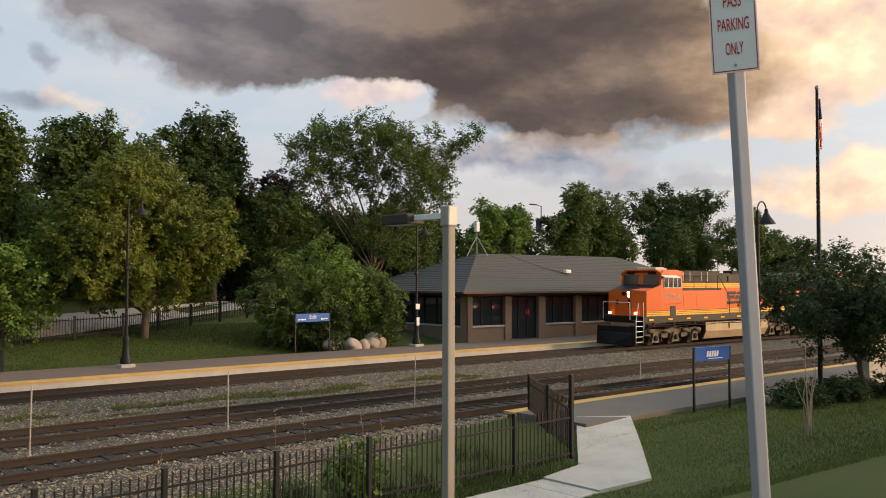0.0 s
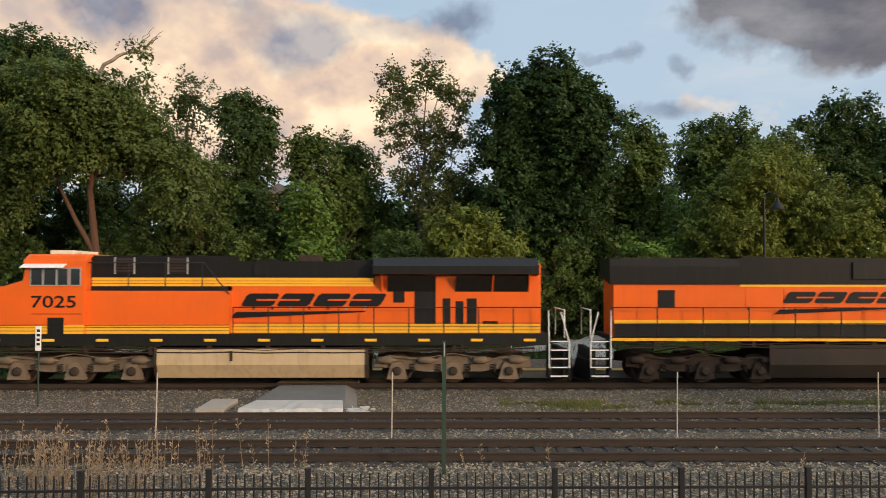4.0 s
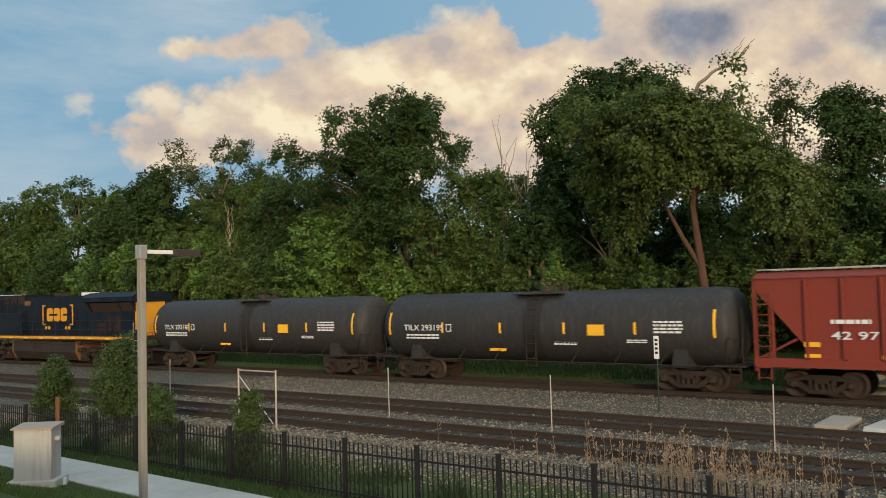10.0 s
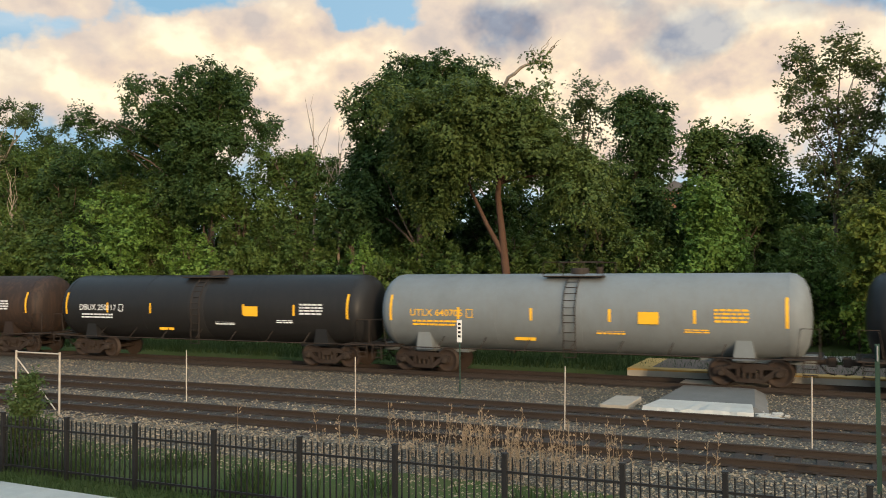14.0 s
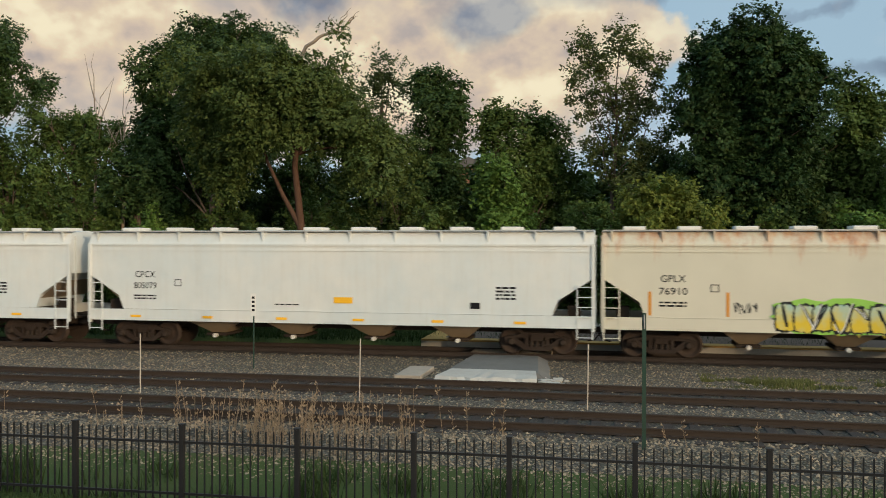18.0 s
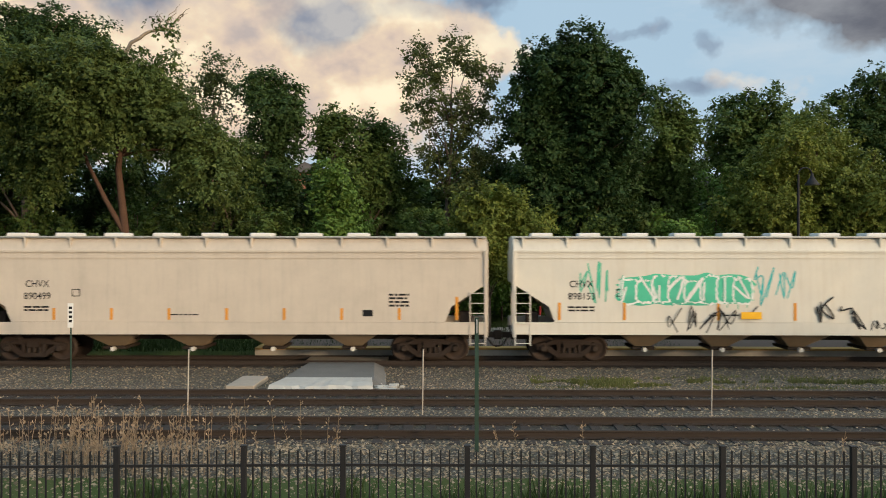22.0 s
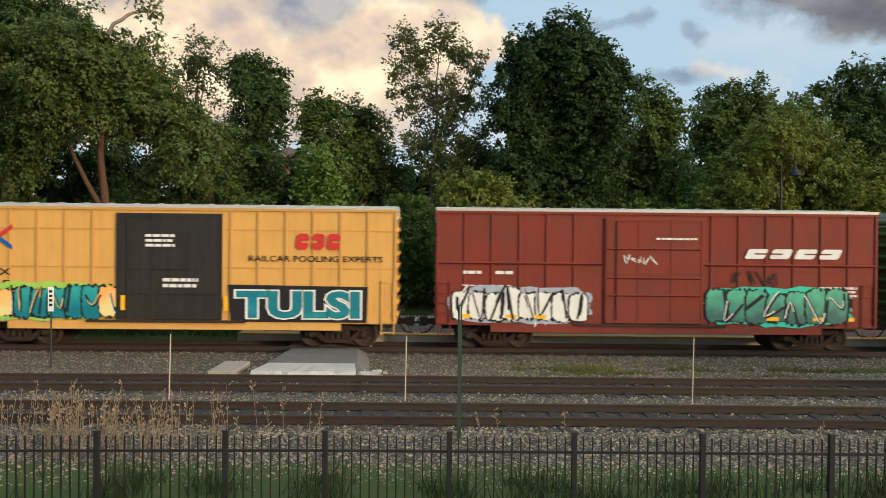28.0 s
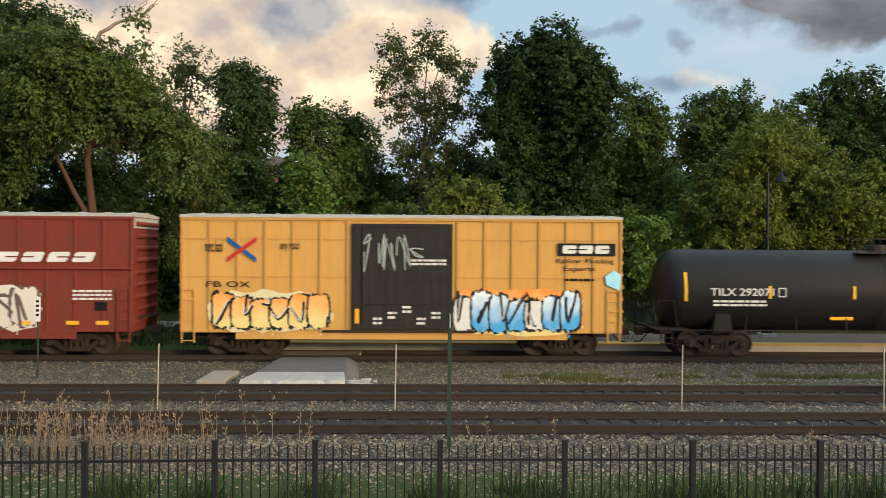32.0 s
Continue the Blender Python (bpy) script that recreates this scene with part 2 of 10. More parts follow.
def gravel_mat(name, cols, scale, bump=1.0, weeds=0.0):
    """Crushed stone: cells of different greys and browns, darker in colour towards deep joints."""
    m = bpy.data.materials.new(name)
    m.use_nodes = True
    N = Nodes(m.node_tree)
    co = N.n("ShaderNodeTexCoord")
    v = N.n("ShaderNodeTexVoronoi", {"Vector": (co, 3), "Scale": scale, "Randomness": 1.0})
    sepc = N.n("ShaderNodeSeparateColor", {0: (v, 1)})
    a = N.ramp(sepc, [(i / (len(cols) - 1), c) for i, c in enumerate(cols)])
    large = N.noise((co, 3), 0.5, 6.0, 0.65)
    a = N.mix(N.ramp(large, [(0.35, (0, 0, 0)), (0.7, (0.55, 0.55, 0.55))]), a, (0.12, 0.10, 0.07, 1))
    # brake dust and oil along each track
    pt = N.n("ShaderNodeSeparateXYZ", {0: (co, 3)})
    across = N.math("ADD", (pt, 1), N.math("MULTIPLY", N.math("MULTIPLY", (pt, 0), (pt, 0)), -BEND / 2))
    for y0 in RAILS:
        off = N.math("ABSOLUTE", N.math("SUBTRACT", across, y0 + GAUGE / 2))
        off = N.math("ADD", off, N.math("MULTIPLY", N.math("SUBTRACT", N.noise((co, 3), 1.6, 5.0), 0.5), 0.7))
        a = N.mix(N.n("ShaderNodeMapRange", {0: off, 1: 1.35, 2: 0.75, 4: 0.72}), a, (0.052, 0.038, 0.027, 1))
    if weeds:
        wn = N.noise((co, 3), 1.4, 8.0, 0.75)
        a = N.mix(N.ramp(wn, [(0.52, (0, 0, 0)), (0.62, (weeds, weeds, weeds))]), a, (0.12, 0.135, 0.05, 1))
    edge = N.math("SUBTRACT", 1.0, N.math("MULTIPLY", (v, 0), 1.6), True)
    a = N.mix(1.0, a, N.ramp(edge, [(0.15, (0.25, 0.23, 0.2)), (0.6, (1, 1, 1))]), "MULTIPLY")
    b = N.n("ShaderNodeBump", {"Height": edge, "Strength": bump, "Distance": 0.05})
    p = N.n("ShaderNodeBsdfPrincipled", {"Base Color": (a, 2), "Roughness": 0.85, "Normal": b})
    N.t.links.new(p.outputs[0], N.n("ShaderNodeOutputMaterial").inputs[0])
    MATS[name] = m
    return m


def glass_mat(name, c=(0.02, 0.025, 0.03)):
    m = bpy.data.materials.new(name)
    m.use_nodes = True
    N = Nodes(m.node_tree)
    p = N.n("ShaderNodeBsdfPrincipled", {"Base Color": col(c), "Roughness": 0.06, "IOR": 1.5})
    N.t.links.new(p.outputs[0], N.n("ShaderNodeOutputMaterial").inputs[0])
    MATS[name] = m
    return m


GLASS = glass_mat("dark_glass")
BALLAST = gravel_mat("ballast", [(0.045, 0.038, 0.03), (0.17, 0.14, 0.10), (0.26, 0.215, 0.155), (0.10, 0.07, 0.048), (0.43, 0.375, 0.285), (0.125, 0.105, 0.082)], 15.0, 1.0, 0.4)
STONES = mat("ballast_stone", (0.31, 0.232, 0.150), 0.85, c2=(0.115, 0.078, 0.050), scale=2.0, island=0.95)
GRASS_SOIL = mat("lawn_soil", (0.045, 0.072, 0.016), 0.9, c2=(0.075, 0.08, 0.027), scale=0.7, amount=0.8, bump=0.6, bscale=60)
BLADES = leaf_mat("grass_blade", (0.055, 0.092, 0.018), (0.105, 0.135, 0.032), 0.3)
WEED = leaf_mat("weed_leaf", (0.036, 0.064, 0.018), (0.070, 0.098, 0.030), 0.3)
STRAW = leaf_mat("dry_straw", (0.40, 0.30, 0.20), (0.24, 0.16, 0.10), 0.2)
CONCRETE = mat("concrete", (0.47, 0.44, 0.39), 0.85, c2=(0.36, 0.33, 0.29), scale=1.3, bump=0.3, bscale=90, grime=0.25)
ASPHALT = mat("asphalt", (0.125, 0.112, 0.098), 0.9, c2=(0.17, 0.152, 0.132), scale=0.8, bump=0.5, bscale=120)
PAVER = mat("platform_paving", (0.17, 0.125, 0.10), 0.85, c2=(0.12, 0.09, 0.078), scale=1.0, bump=0.3, bscale=60)
TACTILE = mat("tactile_yellow", (0.58, 0.36, 0.12), 0.75, c2=(0.45, 0.27, 0.10), scale=2.0, bump=0.4, bscale=25, grime=0.3)
RAIL = mat("rail_steel", (0.046, 0.034, 0.027), 0.75, 0.0, c2=(0.030, 0.023, 0.019), scale=5.0, bump=0.2)
TIE = mat("creosote_tie", (0.04, 0.032, 0.028), 0.9, c2=(0.075, 0.06, 0.05), scale=4.0, bump=0.6, bscale=30)
BLACK_IRON = mat("black_iron", (0.016, 0.016, 0.018), 0.42, 0.0, c2=(0.03, 0.027, 0.025), scale=3.0)
GALV = mat("galvanised", (0.36, 0.36, 0.35), 0.5, 0.35, c2=(0.25, 0.24, 0.23), scale=2.0, streak=0.3, sc=(0.2, 0.15, 0.11))
POLE = mat("weathered_pole", (0.30, 0.27, 0.23), 0.65, 0.1, c2=(0.20, 0.18, 0.16), scale=2.0, streak=0.4, sc=(0.14, 0.12, 0.1))
BARK = mat("bark", (0.13, 0.095, 0.07), 0.9, c2=(0.07, 0.05, 0.04), scale=3.0, bump=1.0, bscale=14)
DEADWOOD = mat("dead_wood", (0.33, 0.26, 0.2), 0.85, c2=(0.2, 0.15, 0.11), scale=3.0, bump=0.6)
WHITE = mat("white_paint", (0.74, 0.72, 0.68), 0.5)
STEEL = mat("dirty_steel", (0.028, 0.021, 0.017), 0.75, 0.0, c2=(0.055, 0.036, 0.025), scale=3.0, grime=0.4)
TRUCKM = mat("truck_cast_steel", (0.036, 0.024, 0.018), 0.85, 0.0, c2=(0.016, 0.012, 0.010), scale=2.5, bump=0.2, grime=0.4)
TRUCKS_SILVER = mat("dusty_silver_cast", (0.20, 0.15, 0.105), 0.7, 0.1, c2=(0.085, 0.062, 0.046), scale=2.5, grime=0.7)
WHEEL = mat("wheel_steel", (0.045, 0.034, 0.028), 0.65, 0.3, c2=(0.085, 0.055, 0.04), scale=4.0)
BLACKP = mat("black_paint", (0.010, 0.010, 0.010), 0.45, c2=(0.018, 0.016, 0.014), scale=1.5, streak=0.35, sc=(0.03, 0.024, 0.02))
YELLOWR = mat("reflector_yellow", (0.85, 0.45, 0.03), 0.4)
WHITEL = mat("white_lettering", (0.72, 0.71, 0.69), 0.5)
BLACKL = mat("black_lettering", (0.012, 0.012, 0.013), 0.5)
REDL = mat("red_lettering", (0.52, 0.04, 0.035), 0.45)
BLUE_SIGN = mat("blue_sign", (0.012, 0.10, 0.36), 0.35)
RUST = mat("rust", (0.19, 0.085, 0.04), 0.85, c2=(0.10, 0.05, 0.03), scale=4.0, bump=0.3)
LAMPGLOW = mat("headlight_glow", (1.0, 0.85, 0.58), 0.3, emit=7.0)


# ---------------------------------------------------------------- mesh tools
class B:
    """Collects boxes, prisms and tubes into one mesh."""
    def __init__(self):
        self.v, self.f, self.s = [], [], []

    def add(self, vs, fs, smooth=False):
        o = len(self.v)
        self.v += [tuple(p) for p in vs]
        self.f += [tuple(i + o for i in q) for q in fs]
        self.s += [smooth] * len(fs)
        return self

    def box(self, x0, x1, y0, y1, z0, z1):
        vs = [(x, y, z) for z in (z0, z1) for y in (y0, y1) for x in (x0, x1)]
        return self.add(vs, [(0, 2, 3, 1), (4, 5, 7, 6), (0, 1, 5, 4), (2, 6, 7, 3), (0, 4, 6, 2), (1, 3, 7, 5)])

    def cbox(self, x0, x1, y0, y1, z0, z1, c=0.02):
        """Box with bevelled edges along all sides."""
        b = bmesh.new()
        r = bmesh.ops.create_cube(b, size=1.0, matrix=Matrix.LocRotScale(((x0 + x1) / 2, (y0 + y1) / 2, (z0 + z1) / 2), None, (x1 - x0, y1 - y0, z1 - z0)))
        bmesh.ops.bevel(b, geom=b.edges[:], offset=c, segments=2, affect="EDGES", profile=0.6)
        b.verts.index_update()
        self.add([v.co[:] for v in b.verts], [[v.index for v in f.verts] for f in b.faces])
        b.free()
        return self

    def prism(self, poly, axis, a, b):
        """A 2D outline pushed along an axis from a to b. Axis y takes (x, z), x takes (y, z), z takes (x, y)."""
        put = {"y": lambda p, q: (p[0], q, p[1]), "x": lambda p, q: (q, p[0], p[1]), "z": lambda p, q: (p[0], p[1], q)}[axis]
        n = len(poly)
        vs = [put(p, a) for p in poly] + [put(p, b) for p in poly]
        fs = [tuple(range(n - 1, -1, -1)), tuple(range(n, 2 * n))] + [(i, (i + 1) % n, n + (i + 1) % n, n + i) for i in range(n)]
        return self.add(vs, fs)

    def tube(self, pts, r, n=8, r2=None, caps=True):
        """A round rod along points, from radius r to r2."""
        pts = [Vector(p) for p in pts]
        r2 = r if r2 is None else r2
        rings = []
        for i, p in enumerate(pts):
            d = (pts[min(i + 1, len(pts) - 1)] - pts[max(i - 1, 0)]).normalized()
            a = d.orthogonal().normalized() if abs(d.z) > 0.95 else d.cross(Vector((0, 0, 1))).normalized()
            b = d.cross(a)
            q = r + (r2 - r) * i / max(len(pts) - 1, 1)
            rings.append([p + (a * math.cos(2 * math.pi * k / n) + b * math.sin(2 * math.pi * k / n)) * q for k in range(n)])
        vs = [v for ring in rings for v in ring]
        fs = [(i * n + k, i * n + (k + 1) % n, (i + 1) * n + (k + 1) % n, (i + 1) * n + k) for i in range(len(pts) - 1) for k in range(n)]
        self.add(vs, fs, True)
        if caps:
            for ring, rev in ((rings[0], False), (rings[-1], True)):
                self.add(ring, [tuple(range(n - 1, -1, -1)) if rev else tuple(range(n))])
        return self

    def lathe(self, prof, axis="x", n=28, at=(0, 0, 0)):
        """A profile of (along, radius) turned round an axis."""
        vs = []
        for a, r in prof:
            for k in range(n):
                c, s = math.cos(2 * math.pi * k / n) * r, math.sin(2 * math.pi * k / n) * r
                p = {"x": (a, c, s), "y": (c, a, s), "z": (c, s, a)}[axis]
                vs.append((p[0] + at[0], p[1] + at[1], p[2] + at[2]))
        fs = [(i * n + k, i * n + (k + 1) % n, (i + 1) * n + (k + 1) % n, (i + 1) * n + k) for i in range(len(prof) - 1) for k in range(n)]
        self.add(vs, fs, True)
        self.add(vs[:n], [tuple(range(n))])
        self.add(vs[-n:], [tuple(range(n))])
        return self

    def mesh(self, name, material):
        me = bpy.data.meshes.new(name)
        me.from_pydata(self.v, [], self.f)
        me.polygons.foreach_set("use_smooth", self.s)
        b = bmesh.new()
        b.from_mesh(me)
        bmesh.ops.recalc_face_normals(b, faces=b.faces[:])
        b.to_mesh(me)
        b.free()
        me.materials.append(material)
        return me


def part(name, b, material, parent, label="", at=None):
    """One mesh object under a thing or a part. b: a B, or a ready mesh."""
    me = b.mesh(name, material) if isinstance(b, B) else b
    ob = new(name, me)
    ob.parent = parent
    if at:
        ob.location = at
    if label:
        ob["label"] = label
    return ob


def thing(name, b, material, label, category, group="", kind="", at=None):
    ob = new(name, b.mesh(name, material) if isinstance(b, B) else b)
    if at:
        ob.location = at
    return tagged(ob, label, category, group, kind)


def root(name, label, category, group="", kind=""):
    return tagged(new(name), label, category, group, kind)


def fast_mesh(name, verts, faces_n, material, smooth=False):
    """A mesh from arrays: verts (n, 3), faces of k corners each given as an (m, k) array."""
    me = bpy.data.meshes.new(name)
    verts, faces_n = np.asarray(verts, np.float32), np.asarray(faces_n, np.int32)
    m, k = faces_n.shape
    me.vertices.add(len(verts))
    me.vertices.foreach_set("co", verts.ravel())
    me.loops.add(m * k)
    me.loops.foreach_set("vertex_index", faces_n.ravel())
    me.polygons.add(m)
    me.polygons.foreach_set("loop_start", np.arange(0, m * k, k, dtype=np.int32))
    me.polygons.foreach_set("loop_total", np.full(m, k, np.int32))
    if smooth:
        me.polygons.foreach_set("use_smooth", np.ones(m, bool))
    me.update()
    me.materials.append(material)
    return me


# ---------------------------------------------------------------- words, made before anything else stands
WORDS = {}


def make_words(items):
    made = []
    for key, body, fat, shear in items:
        cu = bpy.data.curves.new("lettering", "FONT")
        cu.body, cu.offset, cu.shear, cu.resolution_u = body, fat, shear, 3
        ob = bpy.data.objects.new("lettering", cu)
        scene.collection.objects.link(ob)
        made.append((key, ob))
    deps = bpy.context.evaluated_depsgraph_get()
    for key, ob in made:
        me = bpy.data.meshes.new_from_object(ob.evaluated_get(deps))
        n = len(me.vertices)
        co = np.empty(n * 3, np.float32)
        me.vertices.foreach_get("co", co)
        co = co.reshape(-1, 3)
        lo, hi = co.min(0), co.max(0)
        co = (co - lo) / np.maximum(hi - lo, 1e-6)
        out = np.stack([co[:, 0], 0 * co[:, 0], co[:, 1]], -1)
        me.vertices.foreach_set("co", out.ravel())
        me.materials.clear()
        WORDS[key] = me
    for key, ob in made:
        cu = ob.data
        bpy.data.objects.remove(ob)
        bpy.data.curves.remove(cu)


NUMBERS = ["7774", "7025", "284", "435", "369", "TILX 293187", "TILX 293195", "42 97 99", "TILX 263628", "GLTX 54907", "DBUX 250117", "UTLX 640705", "GATX 32947", "CPCX", "805146", "805079",
           "GPLX", "76910", "SHPX", "464474", "CHVX", "889026", "890499", "898153", "814404", "CEFX", "53798", "UTLX 667810", "728 800", "729 222", "726 443", "726 244", "FB OX", "6445", "TILX 292071", "CO ER",
           "RAILCAR POOLING EXPERTS", "Railcar Pooling", "Experts", "Lisle", "PASS", "PARKING", "ONLY", "TULSI", "Ouch", "next load", "any road"]
make_words([(w, w, 0.008, 0.0) for w in NUMBERS] + [("fat " + w, w, 0.012 if w.isdigit() else 0.05, 0.0) for w in ("7774", "7025", "284", "435", "369", "TULSI", "Ouch")] + [("wide " + w, w, 0.09, 0.0) for w in ("TULSI", "Ouch")])


def word(key, parent, x, z, w, h, y, material, name="lettering", label=""):
    """Words on the side that faces -y: lower left corner x, z; width and height."""
    me = WORDS[key].copy()
    me.materials.append(material)
    ob = part(name, me, material, parent, label)
    ob.location, ob.scale = (x, y, z), (w, 1, h)
    return ob


def bars(parent, x, z, w, h, y, material, rows=2, seed=0, name="small_lettering"):
    """Lines of unreadable small writing as plain bars."""
    rnd, b = random.Random(seed), B()
    lh = h / rows
    for i in range(rows):
        cx, top = x, z + h - i * lh
        while cx < x + w - 0.05:
            bw = min(rnd.uniform(0.08, 0.3), x + w - cx)
            b.box(cx, cx + bw, y, y + 0.004, top - lh * 0.55, top)
            cx += bw + 0.04
    return part(name, b, material, parent)

# ---------------------------------------------------------------- the lie of the land
TRAIN_Y = RAILS[2] + GAUGE / 2


def bend(x):
    a = max(-110.0, min(110.0, x))
    return BEND * a * a / 2 + BEND * a * (x - a)


def lean(x):
    return math.degrees(math.atan(BEND * max(-110.0, min(110.0, x))))


def smooth(a, b, t):
    t = max(0.0, min(1.0, (t - a) / (b - a)))
    return t * t * (3 - 2 * t)


def bank(x, y):
    """The grass bank between the far platform and the path above it."""
    return (0.45 * smooth(36.5, 41.5, y) + 0.85 * smooth(41.5, 50.0, y)) * smooth(3.9, 11.9, x) * (1 - smooth(28.0, 34.0, x))


def ground_z(x, y):
    """Height of the open ground."""
    q = y - bend(x)
    if y < 12.4 and q < 40:
        right = smooth(13.5, 21.5, x)
        left_z = 2.25 - 2.6 * smooth(1.2, 10.2, y)
        right_z = 1.55 - 1.4 * smooth(1.5, 11.5, y)
        z = left_z * (1 - right) + right_z * right
        return z - 0.06 * smooth(-3, -14, x) * smooth(8, 11, y)
    if q < 17.0:
        right = smooth(12.5, 19.0, x)
        return (-0.37 + 0.07 * smooth(12.4, 16, y)) * (1 - right) + 0.0 * right if y < 14.2 or x < 12 else 0.02 * right - 0.30 * (1 - right)
    if q < 33.0:
        return -0.34
    return -0.05 + 0.75 * smooth(37.0, 45.0, q) + 0.5 * smooth(46, 60, q) + bank(x, y)


def land():
    xs = np.concatenate([np.linspace(-1500, -90, 12), np.linspace(-80, 90, 120), np.linspace(100, 1500, 12)])
    ys = np.concatenate([np.linspace(-1200, -12, 10), np.linspace(-10, 62, 110), np.linspace(70, 1600, 14)])
    v = [(x, y, ground_z(x, y)) for y in ys for x in xs]
    n = len(xs)
    f = [(j * n + i, j * n + i + 1, (j + 1) * n + i + 1, (j + 1) * n + i) for j in range(len(ys) - 1) for i in range(n - 1)]
    return thing("ground", fast_mesh("ground", v, f, GRASS_SOIL, True), None, "green mown grass over brown soil", "ground", kind="structure")


land()


def strip(name, x0, x1, prof, material, label, category, step=2.0, kind="structure", closed=True):
    """A cross section of (y, z) drawn along the bend of the tracks."""
    n = max(2, int((x1 - x0) / step))
    vs, fs, k = [], [], len(prof)
    for i in range(n + 1):
        x = x0 + (x1 - x0) * i / n
        vs += [(x, y + bend(x), z) for y, z in prof]
    for i in range(n):
        for j in range(k if closed else k - 1):
            a, b = i * k + j, i * k + (j + 1) % k
            fs.append((a, b, b + k, a + k))
    b = B().add(vs, fs)
    if closed:
        b.add(vs[:k], [tuple(range(k))]).add(vs[-k:], [tuple(range(k))])
    return thing(name, b, material, label, category, kind=kind)


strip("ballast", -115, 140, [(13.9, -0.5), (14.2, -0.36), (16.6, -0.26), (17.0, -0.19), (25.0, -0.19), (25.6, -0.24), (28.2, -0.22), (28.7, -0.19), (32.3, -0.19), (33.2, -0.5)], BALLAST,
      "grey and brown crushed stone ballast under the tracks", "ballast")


def tracks():
    prof = [(-0.075, -0.17), (0.075, -0.17), (0.075, -0.158), (0.012, -0.135), (0.010, -0.045), (0.037, -0.035), (0.037, -0.006), (0.028, 0.0), (-0.028, 0.0), (-0.037, -0.006), (-0.037, -0.035), (-0.010, -0.045), (-0.012, -0.135), (-0.075, -0.158)]
    tie = B().cbox(-0.115, 0.115, -1.3, 1.3, -0.34, -0.168, 0.012).mesh("tie", TIE)
    plate = B()
    for s in (-0.75, 0.75):
        plate.box(-0.09, 0.09, s - 0.17, s + 0.17, -0.168, -0.158)
        plate.box(-0.02, 0.02, s - 0.11, s - 0.08, -0.158, -0.13).box(-0.02, 0.02, s + 0.08, s + 0.11, -0.158, -0.13)
    plate = plate.mesh("tie_plate", RAIL)
    rnd = random.Random(4)
    for y0 in RAILS:
        tr = root("railway_track", "rusty steel rails spiked to dark wooden ties in ballast", "railway track", "parallel tracks", "structure")
        for dy in (0, GAUGE):
            n, vs, fs, k = 120, [], [], len(prof)
            for i in range(n + 1):
                x = -115 + 255 * i / n
                vs += [(x, y0 + dy + bend(x) + p, z) for p, z in prof]
            for i in range(n):
                fs += [(i * k + j, i * k + (j + 1) % k, (i + 1) * k + (j + 1) % k, (i + 1) * k + j) for j in range(k)]
            part("rail", B().add(vs, fs), RAIL, tr)
        x = -36.0
        while x < 62:
            t = part("tie", tie, TIE, tr)
            t.location = (x, y0 + GAUGE / 2 + bend(x) + rnd.uniform(-0.05, 0.05), rnd.uniform(-0.012, 0.008))
            t.rotation_euler = (0, 0, radians(lean(x) + rnd.uniform(-1.2, 1.2)))
            if abs(x) < 30 and y0 < 25:
                part("tie_plate", plate, RAIL, t)
            x += 0.54 + rnd.uniform(-0.03, 0.03)


tracks()


def loose_stones():
    """Separate crushed stones lying on the ballast."""
    rng = np.random.default_rng(5)
    n = 72000
    x, q = rng.uniform(-34, 44, n), np.where(rng.random(n) < 0.55, rng.uniform(13.6, 18.2, n), rng.uniform(18.2, 29.6, n))
    keep = np.ones(n, bool)
    for y0 in RAILS:
        for dy in (0, GAUGE):
            keep &= np.abs(q - y0 - dy) > 0.12
    for y0 in RAILS[:2]:
        keep &= (np.abs(q - y0 - GAUGE / 2) > 0.95) | (rng.random(n) < 0.3)
    x, q = x[keep], q[keep]
    n = len(x)
    y = q + BEND * x * x / 2
    z = np.interp(q, [13.6, 14.2, 16.6, 17.0, 25, 25.6, 28.2, 28.7, 32], [-0.42, -0.36, -0.26, -0.19, -0.19, -0.24, -0.22, -0.19, -0.19])
    s = rng.uniform(0.020, 0.050, n)
    base = np.array([(1, 0, 0), (0, 1, 0), (-1, 0, 0), (0, -1, 0), (0, 0, 0.8)], float)
    v = base[None] * s[:, None, None] * rng.uniform(0.55, 1.25, (n, 5, 3))
    a = rng.uniform(0, 6.28, n)
    c, sn = np.cos(a)[:, None], np.sin(a)[:, None]
    vx, vy = v[..., 0] * c - v[..., 1] * sn, v[..., 0] * sn + v[..., 1] * c
    tilt = rng.uniform(-0.6, 0.6, n)[:, None]
    vz = v[..., 2] + vx * tilt
    verts = np.stack([vx + x[:, None], vy + y[:, None], vz + (z + s * 0.12)[:, None]], -1).reshape(-1, 3)
    f = np.array([(0, 1, 4), (1, 2, 4), (2, 3, 4), (3, 0, 4)])
    faces = (f[None] + 5 * np.arange(n)[:, None, None]).reshape(-1, 3)
    thing("ballast_stones", fast_mesh("ballast_stones", verts, faces, STONES), None, "loose grey and brown crushed stones on the track bed", "ballast", kind="stuff")


loose_stones()


